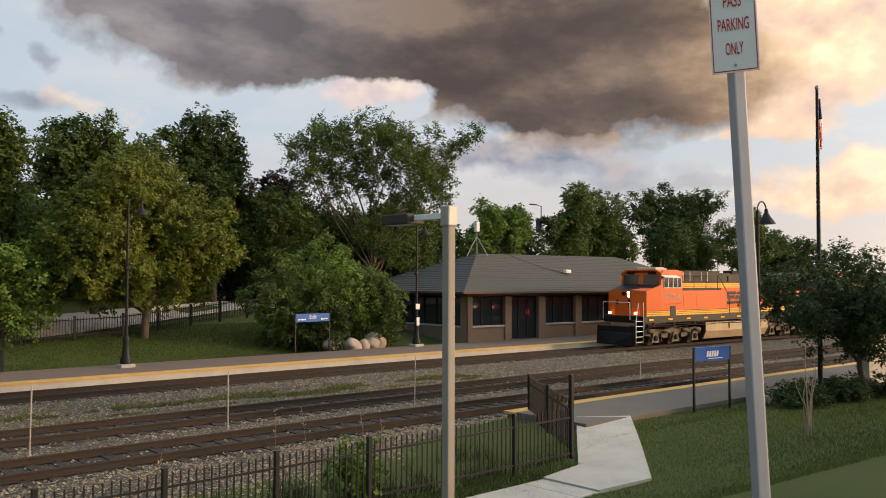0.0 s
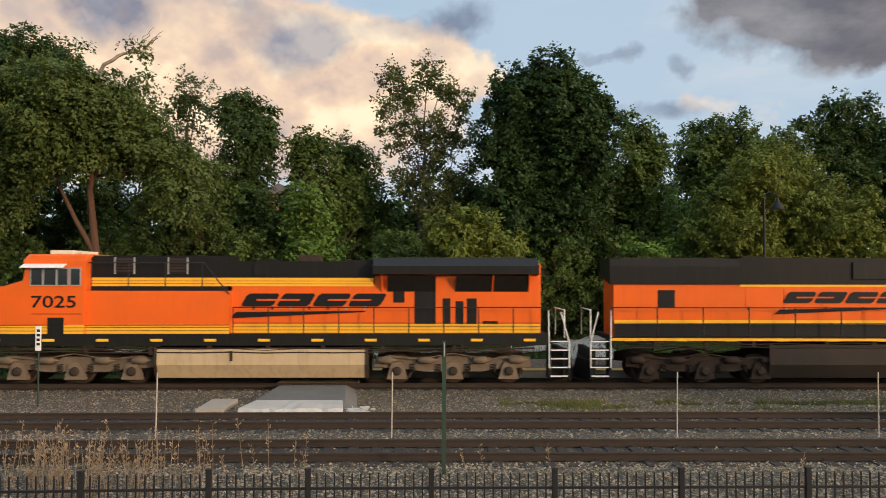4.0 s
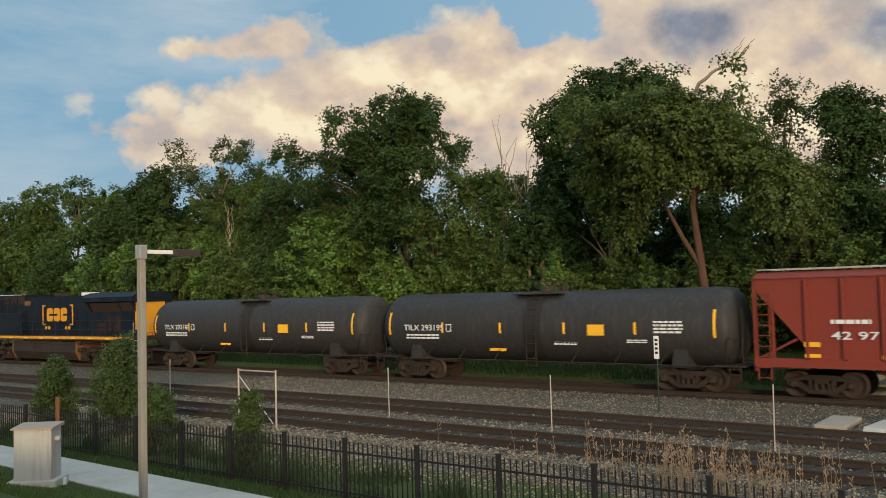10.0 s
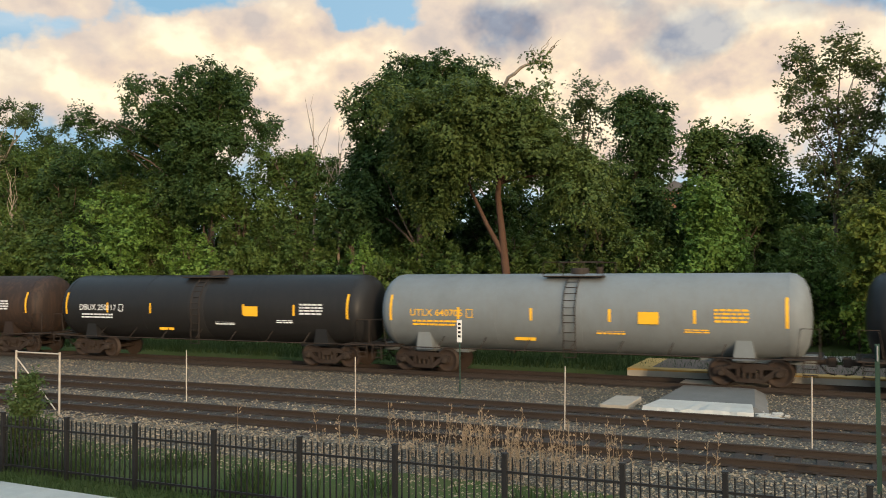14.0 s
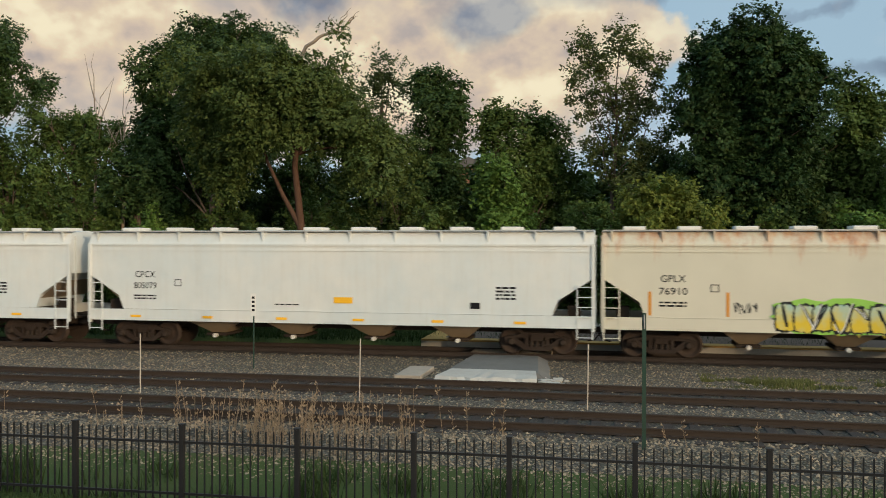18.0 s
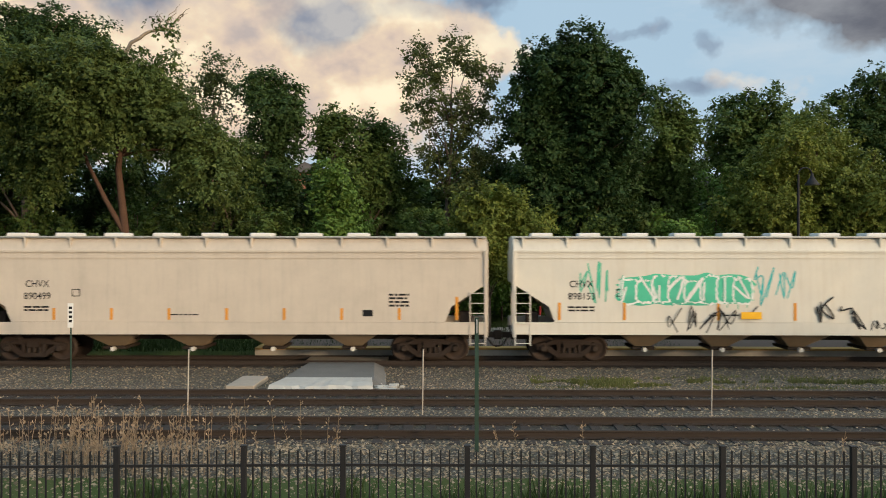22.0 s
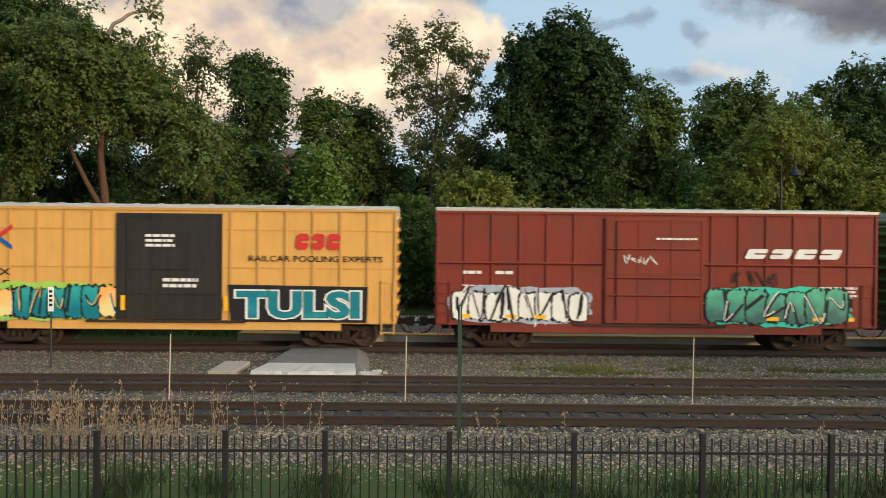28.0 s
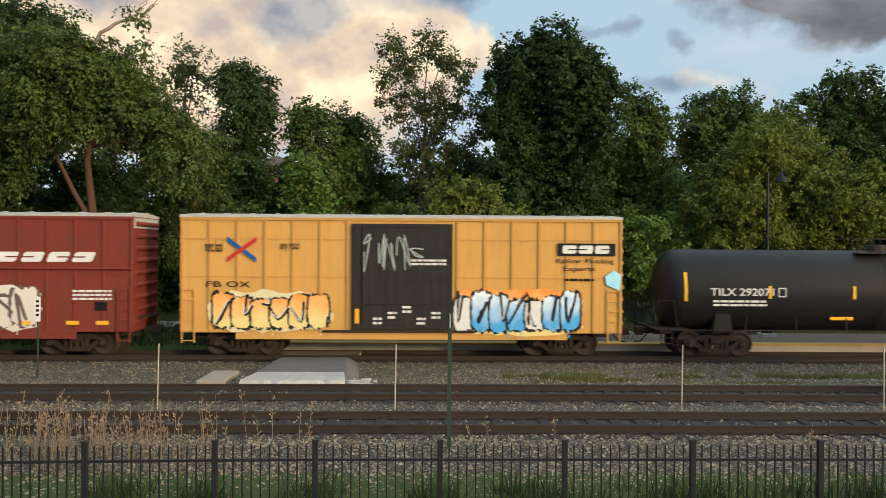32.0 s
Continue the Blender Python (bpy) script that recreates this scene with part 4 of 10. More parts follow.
# ---------------------------------------------------------------- station house
def station():
    st = root("station_house", "low brick station house with a grey hipped shingle roof", "house")
    st.location, st.rotation_euler = (34.3, 36.9, 0.2), (0, 0, radians(lean(34) - 0.5))
    L, D, H = 26.0, 11.5, 3.0
    brick = mat("brown_brick", (0.25, 0.17, 0.115), 0.9, c2=(0.16, 0.105, 0.08), scale=9, bump=0.8, bscale=30)
    shingle = mat("grey_shingle", (0.095, 0.092, 0.086), 0.95, c2=(0.062, 0.062, 0.06), scale=6, bump=0.6, bscale=30)
    trim = mat("brown_trim", (0.11, 0.065, 0.045), 0.6)
    frame_m = mat("dark_bronze_frame", (0.035, 0.03, 0.028), 0.5)
    # brick piers and low walls between them, openings left free
    bays = [(0.0, 0.55, "pier"), (0.55, 3.2, "window"), (3.2, 3.75, "pier"), (3.75, 6.1, "door"), (6.1, 6.7, "pier"), (6.7, 9.5, "window"), (9.5, 10.1, "pier"), (10.1, 13.0, "window"), (13.0, 13.6, "pier"), (13.6, 16.4, "window"), (16.4, 17.0, "pier"), (17.0, 26.0, "wall")]
    for a, b, kind in bays:
        if kind == "pier":
            part("pier", B().cbox(a, b, 0, 0.5, -0.3, H - 0.3, 0.01), brick, st)
        elif kind == "wall":
            part("wall", B().box(a, b, 0.1, 0.4, -0.3, H - 0.3), brick, st)
        else:
            w = part("window" if kind == "window" else "door", B().box(a, b, 0.3, 0.34, 0.85 if kind == "window" else 0.0, H - 0.45), GLASS, st)
            n = 3
            fr = B()
            for i in range(n + 1):
                x = a + (b - a) * i / n
                fr.box(x - 0.03, x + 0.03, 0.24, 0.36, 0.85 if kind == "window" else 0.0, H - 0.45)
            fr.box(a, b, 0.24, 0.36, H - 0.5, H - 0.4)
            part("frame", fr, frame_m, w)
            if kind == "window":
                part("low_wall", B().box(a, b, 0.12, 0.4, -0.3, 0.8), brick, st)
                part("sill", B().cbox(a - 0.03, b + 0.03, 0.02, 0.4, 0.8, 0.9, 0.01), CONCRETE, w)
    # west end, glazed in bays over a low wall
    part("pier", B().cbox(0.0, 0.5, D - 0.5, D, -0.3, H - 0.3, 0.01), brick, st)
    part("low_wall", B().box(0.1, 0.4, 0.5, D - 0.5, -0.3, 0.8), brick, st)
    w = part("window", B().box(0.25, 0.29, 0.5, D - 0.5, 0.85, H - 0.4), GLASS, st)
    fr = B()
    for i in range(9):
        y = 0.5 + (D - 1.0) * i / 8
        fr.box(0.18, 0.32, y - 0.05, y + 0.05, 0.85, H - 0.4)
    part("frame", fr, frame_m, w)
    part("sill", B().cbox(0.05, 0.4, 0.5, D - 0.5, 0.8, 0.9, 0.01), CONCRETE, w)
    part("back_wall", B().box(0.5, L, D - 0.4, D, -0.3, H - 0.3), brick, st)
    part("end_wall", B().box(L - 0.4, L, 0.5, D - 0.4, -0.3, H - 0.3), brick, st)
    part("floor", B().box(0.4, L - 0.4, 0.4, D - 0.4, -0.3, 0.0), CONCRETE, st)
    part("beam", B().box(-0.1, L + 0.1, -0.1, D + 0.1, H - 0.32, H - 0.05), trim, st)
    o, ridge = 0.85, 5.5
    e = [(-o, -o, H - 0.05), (L + o, -o, H - 0.05), (L + o, D + o, H - 0.05), (-o, D + o, H - 0.05), (D / 2, D / 2, ridge), (L - D / 2, D / 2, ridge)]
    roof = part("roof", B().add(e, [(0, 1, 5, 4), (1, 2, 5), (2, 3, 4, 5), (3, 0, 4), (3, 2, 1, 0)]), shingle, st)
    courses = B()
    for k in range(1, 22):
        t = k / 22
        z = H - 0.05 + (ridge - H + 0.05) * t
        ya = -o + (D / 2 + o) * t
        xa, xb = -o + (D / 2 + o) * t, L + o - (D / 2 + o) * t
        courses.box(xa, xb, ya - 0.012, ya + 0.012, z - 0.005, z + 0.02)
        courses.box(xa - 0.012, xa + 0.012, ya, D - ya, z - 0.005, z + 0.02)
    part("shingle_course", courses, shingle, roof)
    gut = B().box(-o - 0.1, L + o, -o - 0.1, -o, H - 0.14, H - 0.02).box(-o - 0.1, -o, -o, D + o, H - 0.14, H - 0.02)
    part("gutter", gut, trim, st)
    part("downpipe", B().tube([(0.1, -0.05, H - 0.2), (0.1, -0.05, -0.1)], 0.05, 8), trim, st)
    tri = part("antenna_tripod", B().tube([(D / 2 - 0.9, D / 2, ridge - 0.2), (D / 2, D / 2, ridge + 1.2)], 0.03, 6).tube([(D / 2 + 0.5, D / 2 - 0.6, ridge - 0.2), (D / 2, D / 2, ridge + 1.2)], 0.03, 6).tube([(D / 2, D / 2, ridge), (D / 2, D / 2, ridge + 1.7)], 0.03, 6), GALV, st)
    part("sensor", B().cbox(D / 2 - 0.15, D / 2 + 0.15, D / 2 - 0.15, D / 2 + 0.15, ridge + 1.5, ridge + 2.2, 0.05), WHITE, tri)
    cable = [(D / 2 + t * 5.0, D / 2 - t * 3.6, ridge + 0.95 * (1 - t) ** 2 - 1.35 * t) for t in np.linspace(0, 1, 9)]
    part("cable", B().tube(cable, 0.018, 5), BLACK_IRON, st)
    part("floodlight", B().cbox(10.6, 11.1, 1.9, 2.2, 4.15, 4.4, 0.05), WHITE, st)
    part("notice", B().box(5.2, 5.5, 0.27, 0.29, 1.5, 1.8), REDL, st)


station()


def far_iron_fence():
    fe = root("far_fence", "dark iron picket fence along the path beyond the platform", "fence")
    pts = [(9.06, 36.6), (8.6, 41.4), (16.0, 42.5), (27.0, 47.0)]
    pk = B().box(-0.014, 0.014, -0.014, 0.014, 0.05, 1.05).mesh("picket", BLACK_IRON)
    for (x0, y0), (x1, y1) in zip(pts, pts[1:]):
        n = max(2, round(math.hypot(x1 - x0, y1 - y0) / 2.4))
        for i in range(n):
            a, b = i / n, (i + 1) / n
            xa, ya, xb, yb = x0 + (x1 - x0) * a, y0 + (y1 - y0) * a, x0 + (x1 - x0) * b, y0 + (y1 - y0) * b
            za, zb = ground_z(xa, ya), ground_z(xb, yb)
            part("post", B().box(xa - 0.05, xa + 0.05, ya - 0.05, ya + 0.05, za - 0.2, za + 1.15), BLACK_IRON, fe)
            part("rail", B().tube([(xa, ya, za + 0.95), (xb, yb, zb + 0.95)], 0.025, 4).tube([(xa, ya, za + 0.2), (xb, yb, zb + 0.2)], 0.025, 4), BLACK_IRON, fe)
            if xa > -6:
                for k in range(1, 17):
                    t = k / 17
                    part("picket", pk, BLACK_IRON, fe, at=(xa + (xb - xa) * t, ya + (yb - ya) * t, za + (zb - za) * t))
            else:
                b = B()
                for k in range(1, 17):
                    t = k / 17
                    x, y, z = xa + (xb - xa) * t, ya + (yb - ya) * t, za + (zb - za) * t
                    b.box(x - 0.014, x + 0.014, y - 0.014, y + 0.014, z + 0.05, z + 1.05)
                part("panel", b, BLACK_IRON, fe)
    vs, fs = [], []
    for i, (x, y) in enumerate([(7.2, 41.8), (9, 41.9), (12, 42.6), (16, 44.0), (20, 45.8), (27, 49.0), (30, 51), (48, 57)]):
        vs += [(x, y, ground_z(x, y) + 0.05), (x, y + 4.5, ground_z(x, y + 4.5) + 0.06)]
    fs = [(2 * i, 2 * i + 2, 2 * i + 3, 2 * i + 1) for i in range(7)]
    # the walk that joins it to the platform and runs on along the wood
    for left, right in (((4.9, 36.35), (8.75, 36.3)), ((5.5, 37.3), (8.3, 37.8)), ((5.25, 38.7), (7.9, 39.6)), ((5.6, 40.2), (7.9, 41.2)), ((7.25, 42.2), (9.0, 42.2))):
        vs += [(*left, ground_z(*left) + 0.13), (*right, ground_z(*right) + 0.13)]
    fs += [(2 * i, 2 * i + 1, 2 * i + 3, 2 * i + 2) for i in range(8, 12)]
    k = len(vs)
    run = [(-16, 38.6), (-8, 38.5), (-1.5, 38.4), (1.6, 38.8), (3.8, 39.3), (5.4, 39.9), (6.6, 40.8)]
    for x, y in run:
        vs += [(x, y, ground_z(x, y) + 0.10), (x, y + 1.25, ground_z(x, y + 1.25) + 0.10)]
    fs += [(k + 2 * i, k + 2 * i + 2, k + 2 * i + 3, k + 2 * i + 1) for i in range(len(run) - 1)]
    thing("path", B().add(vs, fs), mat("pale_asphalt", (0.44, 0.40, 0.36), 0.9, c2=(0.32, 0.305, 0.29), scale=1, bump=0.3), "pale asphalt path behind an iron fence", "path", kind="structure")


far_iron_fence()


def marker_post():
    p = root("marker_post", "white plastic marker post with a red top", "post")
    p.location, p.rotation_euler = (3.05, 38.6, ground_z(3.05, 38.6)), (0, radians(4), 0)
    part("shaft", B().tube([(0, 0, -0.1), (0, 0, 0.95)], 0.055, 12), WHITE, p)
    part("cap", B().tube([(0, 0, 0.95), (0, 0, 1.32), (0, 0, 1.35)], 0.056, 12, 0.045), REDL, p, "red top")


marker_post()


def boulders():
    st = mat("field_stone", (0.36, 0.29, 0.23), 0.85, c2=(0.22, 0.19, 0.17), scale=2.5, bump=0.8, bscale=12)
    for i, (x, y, s) in enumerate([(26.2, 37.0, 0.42), (27.1, 37.3, 0.34), (27.9, 37.6, 0.36), (28.6, 38.2, 0.5), (25.2, 37.6, 0.45)]):
        rnd, b = random.Random(i), bmesh.new()
        bmesh.ops.create_icosphere(b, subdivisions=3, radius=s)
        for v in b.verts:
            v.co *= 1 + 0.35 * (noise.noise(v.co * 2.2 / s * 0.45 + Vector((i * 7, 0, 0))))
            v.co.x *= 1.25
        me = bpy.data.meshes.new("boulder")
        b.to_mesh(me)
        b.free()
        me.polygons.foreach_set("use_smooth", [True] * len(me.polygons))
        me.materials.append(st)
        thing("boulder", me, st, "rounded tan field boulder by the shrubs", "boulder", "boulders by the station", at=(x, y, 0.2 + s * 0.4))


boulders()


def planter_wall():
    thing("planter_bench", B().cbox(29.4, 30.8, 12.9, 13.3, 0.0, 0.55, 0.03), BLACK_IRON, "low dark bench by the near platform", "bench")
    thing("shelter_wall", B().cbox(33.0, 36.5, 13.2, 13.5, -0.2, 2.4, 0.02), mat("pale_stucco", (0.42, 0.38, 0.33), 0.9), "pale low wall of a platform shelter", "wall")


planter_wall()


def street_lights():
    """Tall street lights with banners beyond the station house."""
    navy = mat("banner_navy", (0.03, 0.05, 0.14), 0.7)
    for x, y, h, q in ((83.0, 75.0, 13.3, 1), (134.6, 80.0, 12.6, -1)):
        st = root("street_light", "tall grey street light with a blue banner", "street light", "street lights beyond the station")
        st.location = (x, y, 0.3)
        part("pole", B().tube([(0, 0, -0.5), (0, 0, h)], 0.11, 8, 0.07), GALV, st)
        part("arm", B().tube([(0, 0, h - 0.1), (-1.2 * q, -0.2, h + 0.1)], 0.05, 6), GALV, st)
        part("lamp_head", B().cbox(-1.9 * q - 0.35, -1.9 * q + 0.75, -0.4, 0.1, h, h + 0.16, 0.04), POLE, st)
        part("banner", B().box(-1.0, -0.12, -0.03, 0.03, h - 3.6, h - 1.7), navy, st)
        part("banner_arm", B().tube([(0, 0, h - 1.65), (-1.05, 0, h - 1.65)], 0.03, 6), GALV, st)


street_lights()

# ---------------------------------------------------------------- trees and plants
LEAVES = {
    "mid": leaf_mat("leaf_mid", (0.064, 0.109, 0.025), (0.121, 0.166, 0.041)),
    "dark": leaf_mat("leaf_dark", (0.037, 0.073, 0.020), (0.073, 0.112, 0.030)),
    "dense": leaf_mat("leaf_dense", (0.028, 0.062, 0.019), (0.055, 0.092, 0.026)),
    "light": leaf_mat("leaf_light", (0.101, 0.184, 0.035), (0.165, 0.252, 0.053)),
    "olive": leaf_mat("leaf_olive", (0.069, 0.104, 0.025), (0.119, 0.150, 0.039)),
    "yellow": leaf_mat("leaf_yellow", (0.116, 0.152, 0.026), (0.192, 0.213, 0.040)),
    "airy": leaf_mat("leaf_airy", (0.058, 0.086, 0.030), (0.101, 0.125, 0.044)),
    "pale": leaf_mat("leaf_pale", (0.075, 0.099, 0.030), (0.132, 0.145, 0.044)),
    # darker leaf colour that stands in for backlight on the platform planting
    "deep": leaf_mat("leaf_deep", (0.029, 0.059, 0.019), (0.051, 0.085, 0.029)),
    "red": leaf_mat("leaf_red", (0.035, 0.018, 0.019), (0.062, 0.031, 0.026)),
    "cedar": leaf_mat("leaf_cedar", (0.053, 0.092, 0.028), (0.101, 0.136, 0.044)),
}


def leaf_sprays(rng, centers, radii, density, leaf, droop=0.35, reach=0.55, narrow=0.62, per=14, loose=0.0):
    """Leafy sprays on tufts round every lobe of a crown: arrays of corners and of faces."""
    leaf, narrow = leaf * 1.5, 0.42 + 0.55 * narrow
    many = np.maximum(6, (density * 0.78 * radii ** 2).astype(int))
    lobe = np.repeat(np.arange(len(radii)), many)
    m = len(lobe)
    tufts = rng.normal(size=(len(radii), 16, 3))
    tufts /= np.linalg.norm(tufts, axis=2, keepdims=True)
    far = rng.uniform(0.72 - loose, 1.10 + loose, (len(radii), 16))
    k = rng.integers(0, 16, m)
    d = tufts[lobe, k] + rng.normal(scale=0.27, size=(m, 3))
    d /= np.linalg.norm(d, axis=1, keepdims=True)
    at = centers[lobe] + d * (radii[lobe] * far[lobe, k] * (0.45 + 0.55 * rng.random(m) ** 0.4))[:, None] * np.array([1, 1, 0.92])
    axis = d * 0.8 + rng.normal(scale=0.5, size=d.shape) + np.array([0, 0, 0.15 - droop])
    axis /= np.linalg.norm(axis, axis=1, keepdims=True)
    flat = np.cross(axis, np.array([0, 0, 1.0]))
    flat /= np.linalg.norm(flat, axis=1, keepdims=True) + 1e-9
    length = reach * rng.uniform(0.5, 1.2, m)
    u = np.tile(np.linspace(-0.5, 0.5, per), m) + rng.normal(scale=0.05, size=m * per)
    sgn = np.tile(np.where(np.arange(per) % 2, 1.0, -1.0), m)
    own = np.repeat(np.arange(m), per)
    n = len(own)
    L = (leaf * rng.uniform(0.65, 1.3, n) * (1.0 - 0.5 * np.abs(u)))[:, None]
    pos = at[own] + axis[own] * (u * length[own])[:, None] + rng.normal(scale=leaf * 0.35, size=(n, 3))
    pos[:, 2] -= droop * 0.5 * (u + 0.5) ** 2 * length[own]
    t = flat[own] * sgn[:, None] * 0.8 + axis[own] * 0.5 + rng.normal(scale=0.35, size=(n, 3)) - np.array([0, 0, droop * 0.6])
    t /= np.linalg.norm(t, axis=1, keepdims=True)
    nrm = d[own] * 0.7 + rng.normal(scale=0.4, size=(n, 3)) + np.array([0, 0, 0.5])
    s = np.cross(nrm, t)
    s /= np.linalg.norm(s, axis=1, keepdims=True) + 1e-9
    a = pos + t * L
    b = pos + t * L * 0.22 + s * L * narrow * 0.5
    c = pos + t * L * 0.22 - s * L * narrow * 0.5
    return np.stack([a, b, c], 1).reshape(-1, 3), np.arange(3 * n).reshape(-1, 3)


def limb(b, p, q, r0, r1, rnd, sag=0.1, n=4, sides=7):
    p, q = Vector(p), Vector(q)
    pts = []
    for i in range(n + 1):
        t = i / n
        o = Vector((rnd.uniform(-1, 1), rnd.uniform(-1, 1), rnd.uniform(-0.5, 0.8))) * sag * (q - p).length * math.sin(math.pi * t)
        pts.append(p.lerp(q, t) + o * 0.6 + Vector((0, 0, sag * (q - p).length * 0.5 * math.sin(math.pi * t))))
    b.tube(pts, r0, sides, r1, False)
    return pts


def tree(name, x, y, h, r, kind, seed, label, category="tree", base=0.28, density=60, leaf=0.17, clumps=18, form="round", trunk=0.22, lean_to=(0, 0), z0=None, flat=1.0, clump=0.34, bark=None, group="trees behind the tracks", fill=True, lobes=None, stem=True, knit=True, **spray):
    """A trunk with limbs that reach into the lobes of a leafy crown. lobes: (aside, height above the datum, radius) of each bough."""
    rnd, rng = random.Random(seed), np.random.default_rng(seed)
    z0 = ground_z(x, y) if z0 is None else z0
    t = root(name, label, category, group)
    t.location = (x, y, z0)
    cs, rs = [], []
    if lobes:
        wide = max(abs(q[0]) for q in lobes)
        h = max(q[1] + q[2] for q in lobes) - z0
        for dx, z, q, *dy in lobes:
            cs.append((dx, dy[0] if dy else rnd.uniform(-0.45, 0.45) * wide, z - z0))
            rs.append(q)
        clumps = len(lobes)
        # smaller boughs between neighbours close the crown
        for i in range(clumps if knit else 0):
            for j in range(i):
                gap = math.hypot(cs[i][0] - cs[j][0], cs[i][2] - cs[j][2])
                if gap < 1.25 * (rs[i] + rs[j]):
                    cs.append(tuple((p + q) / 2 + rnd.uniform(-0.15, 0.15) for p, q in zip(cs[i], cs[j])))
                    rs.append(0.36 * (rs[i] + rs[j]))
    else:
        cz, ch = h * (base + (1 - base) / 2), h * (1 - base) / 2
        for i in range(clumps):
            a = i * 2.39996 + rnd.uniform(-0.4, 0.4)
            u = (i + 0.5) / clumps
            zz = -0.92 + 1.84 * u
            if form == "round":
                w = math.sqrt(max(0.05, 1 - zz * zz)) * (0.9 if zz < 0 else 1.0)
            elif form == "spread":
                w = 0.35 + 0.75 * math.sqrt(max(0.0, 1 - (zz - 0.25) ** 2)) if zz > -0.6 else 0.35
            else:
                w = (1 - u) * 0.95 + 0.08
            q = w * rnd.uniform(0.45, 0.85)
            cs.append((lean_to[0] * u + math.cos(a) * r * q, lean_to[1] * u + math.sin(a) * r * q, cz + zz * ch * flat * 0.93))
            rs.append(r * clump * rnd.uniform(0.7, 1.3) * (0.75 if zz > 0.6 else 1.0))
        if fill:
            for i in range(max(3, clumps // 4)):
                u = (i + 0.5) / max(3, clumps // 4)
                cs.append((lean_to[0] * u + rnd.uniform(-.2, .2) * r, lean_to[1] * u + rnd.uniform(-.2, .2) * r, cz + (-0.6 + 1.3 * u) * ch))
                rs.append(r * 0.42)
    cs, rs = np.array(cs), np.array(rs)
    v, f = leaf_sprays(rng, cs, rs, density, leaf, **spray)
    b = B()
    top = Vector((lean_to[0] * 0.7, lean_to[1] * 0.7, h * 0.78))
    if trunk:
        if stem:
            pts = limb(b, (0, 0, -0.3), top, trunk, trunk * 0.25, rnd, 0.04, 6, 9)
        else:
            pts = [Vector((0, 0, h * q)) for q in (0, 0.15, 0.22, 0.28, 0.34, 0.4)]
            b.tube([(0, 0, -0.3), (0.05, 0, h * 0.2), (0, 0, h * 0.4)], trunk, 9, trunk * 0.6, False)
        for c in cs[:clumps]:
            s = pts[min(len(pts) - 2, max(1, int((c[2] / h) * len(pts)) - 1))]
            limb(b, s, c, trunk * 0.34, trunk * 0.06, rnd, 0.1, 4, 5)
            for _ in range(1):
                limb(b, Vector(s).lerp(Vector(c), 0.6), Vector(c) + Vector((rnd.uniform(-1, 1), rnd.uniform(-1, 1), rnd.uniform(-0.5, 0.9))) * float(rs[0]) * 0.8, trunk * 0.12, trunk * 0.03, rnd, 0.1, 3, 4)
        part("trunk", b, bark or BARK, t)
    part("crown", fast_mesh("crown", v, f, LEAVES[kind]), None, t)
    return t


def bush(x, y, h, r, kind, seed, label, density=42, leaf=0.17, form="round", name="shrub", z0=None, clumps=10, group="shrubs behind the tracks", lean_to=(0, 0), trunk=0.06, clump=0.42, **spray):
    return tree(name, x, y, h, r, kind, seed, label, "shrub", 0.02, density, leaf, clumps, form, trunk, lean_to, z0, 1.0, clump, None, group, **spray)


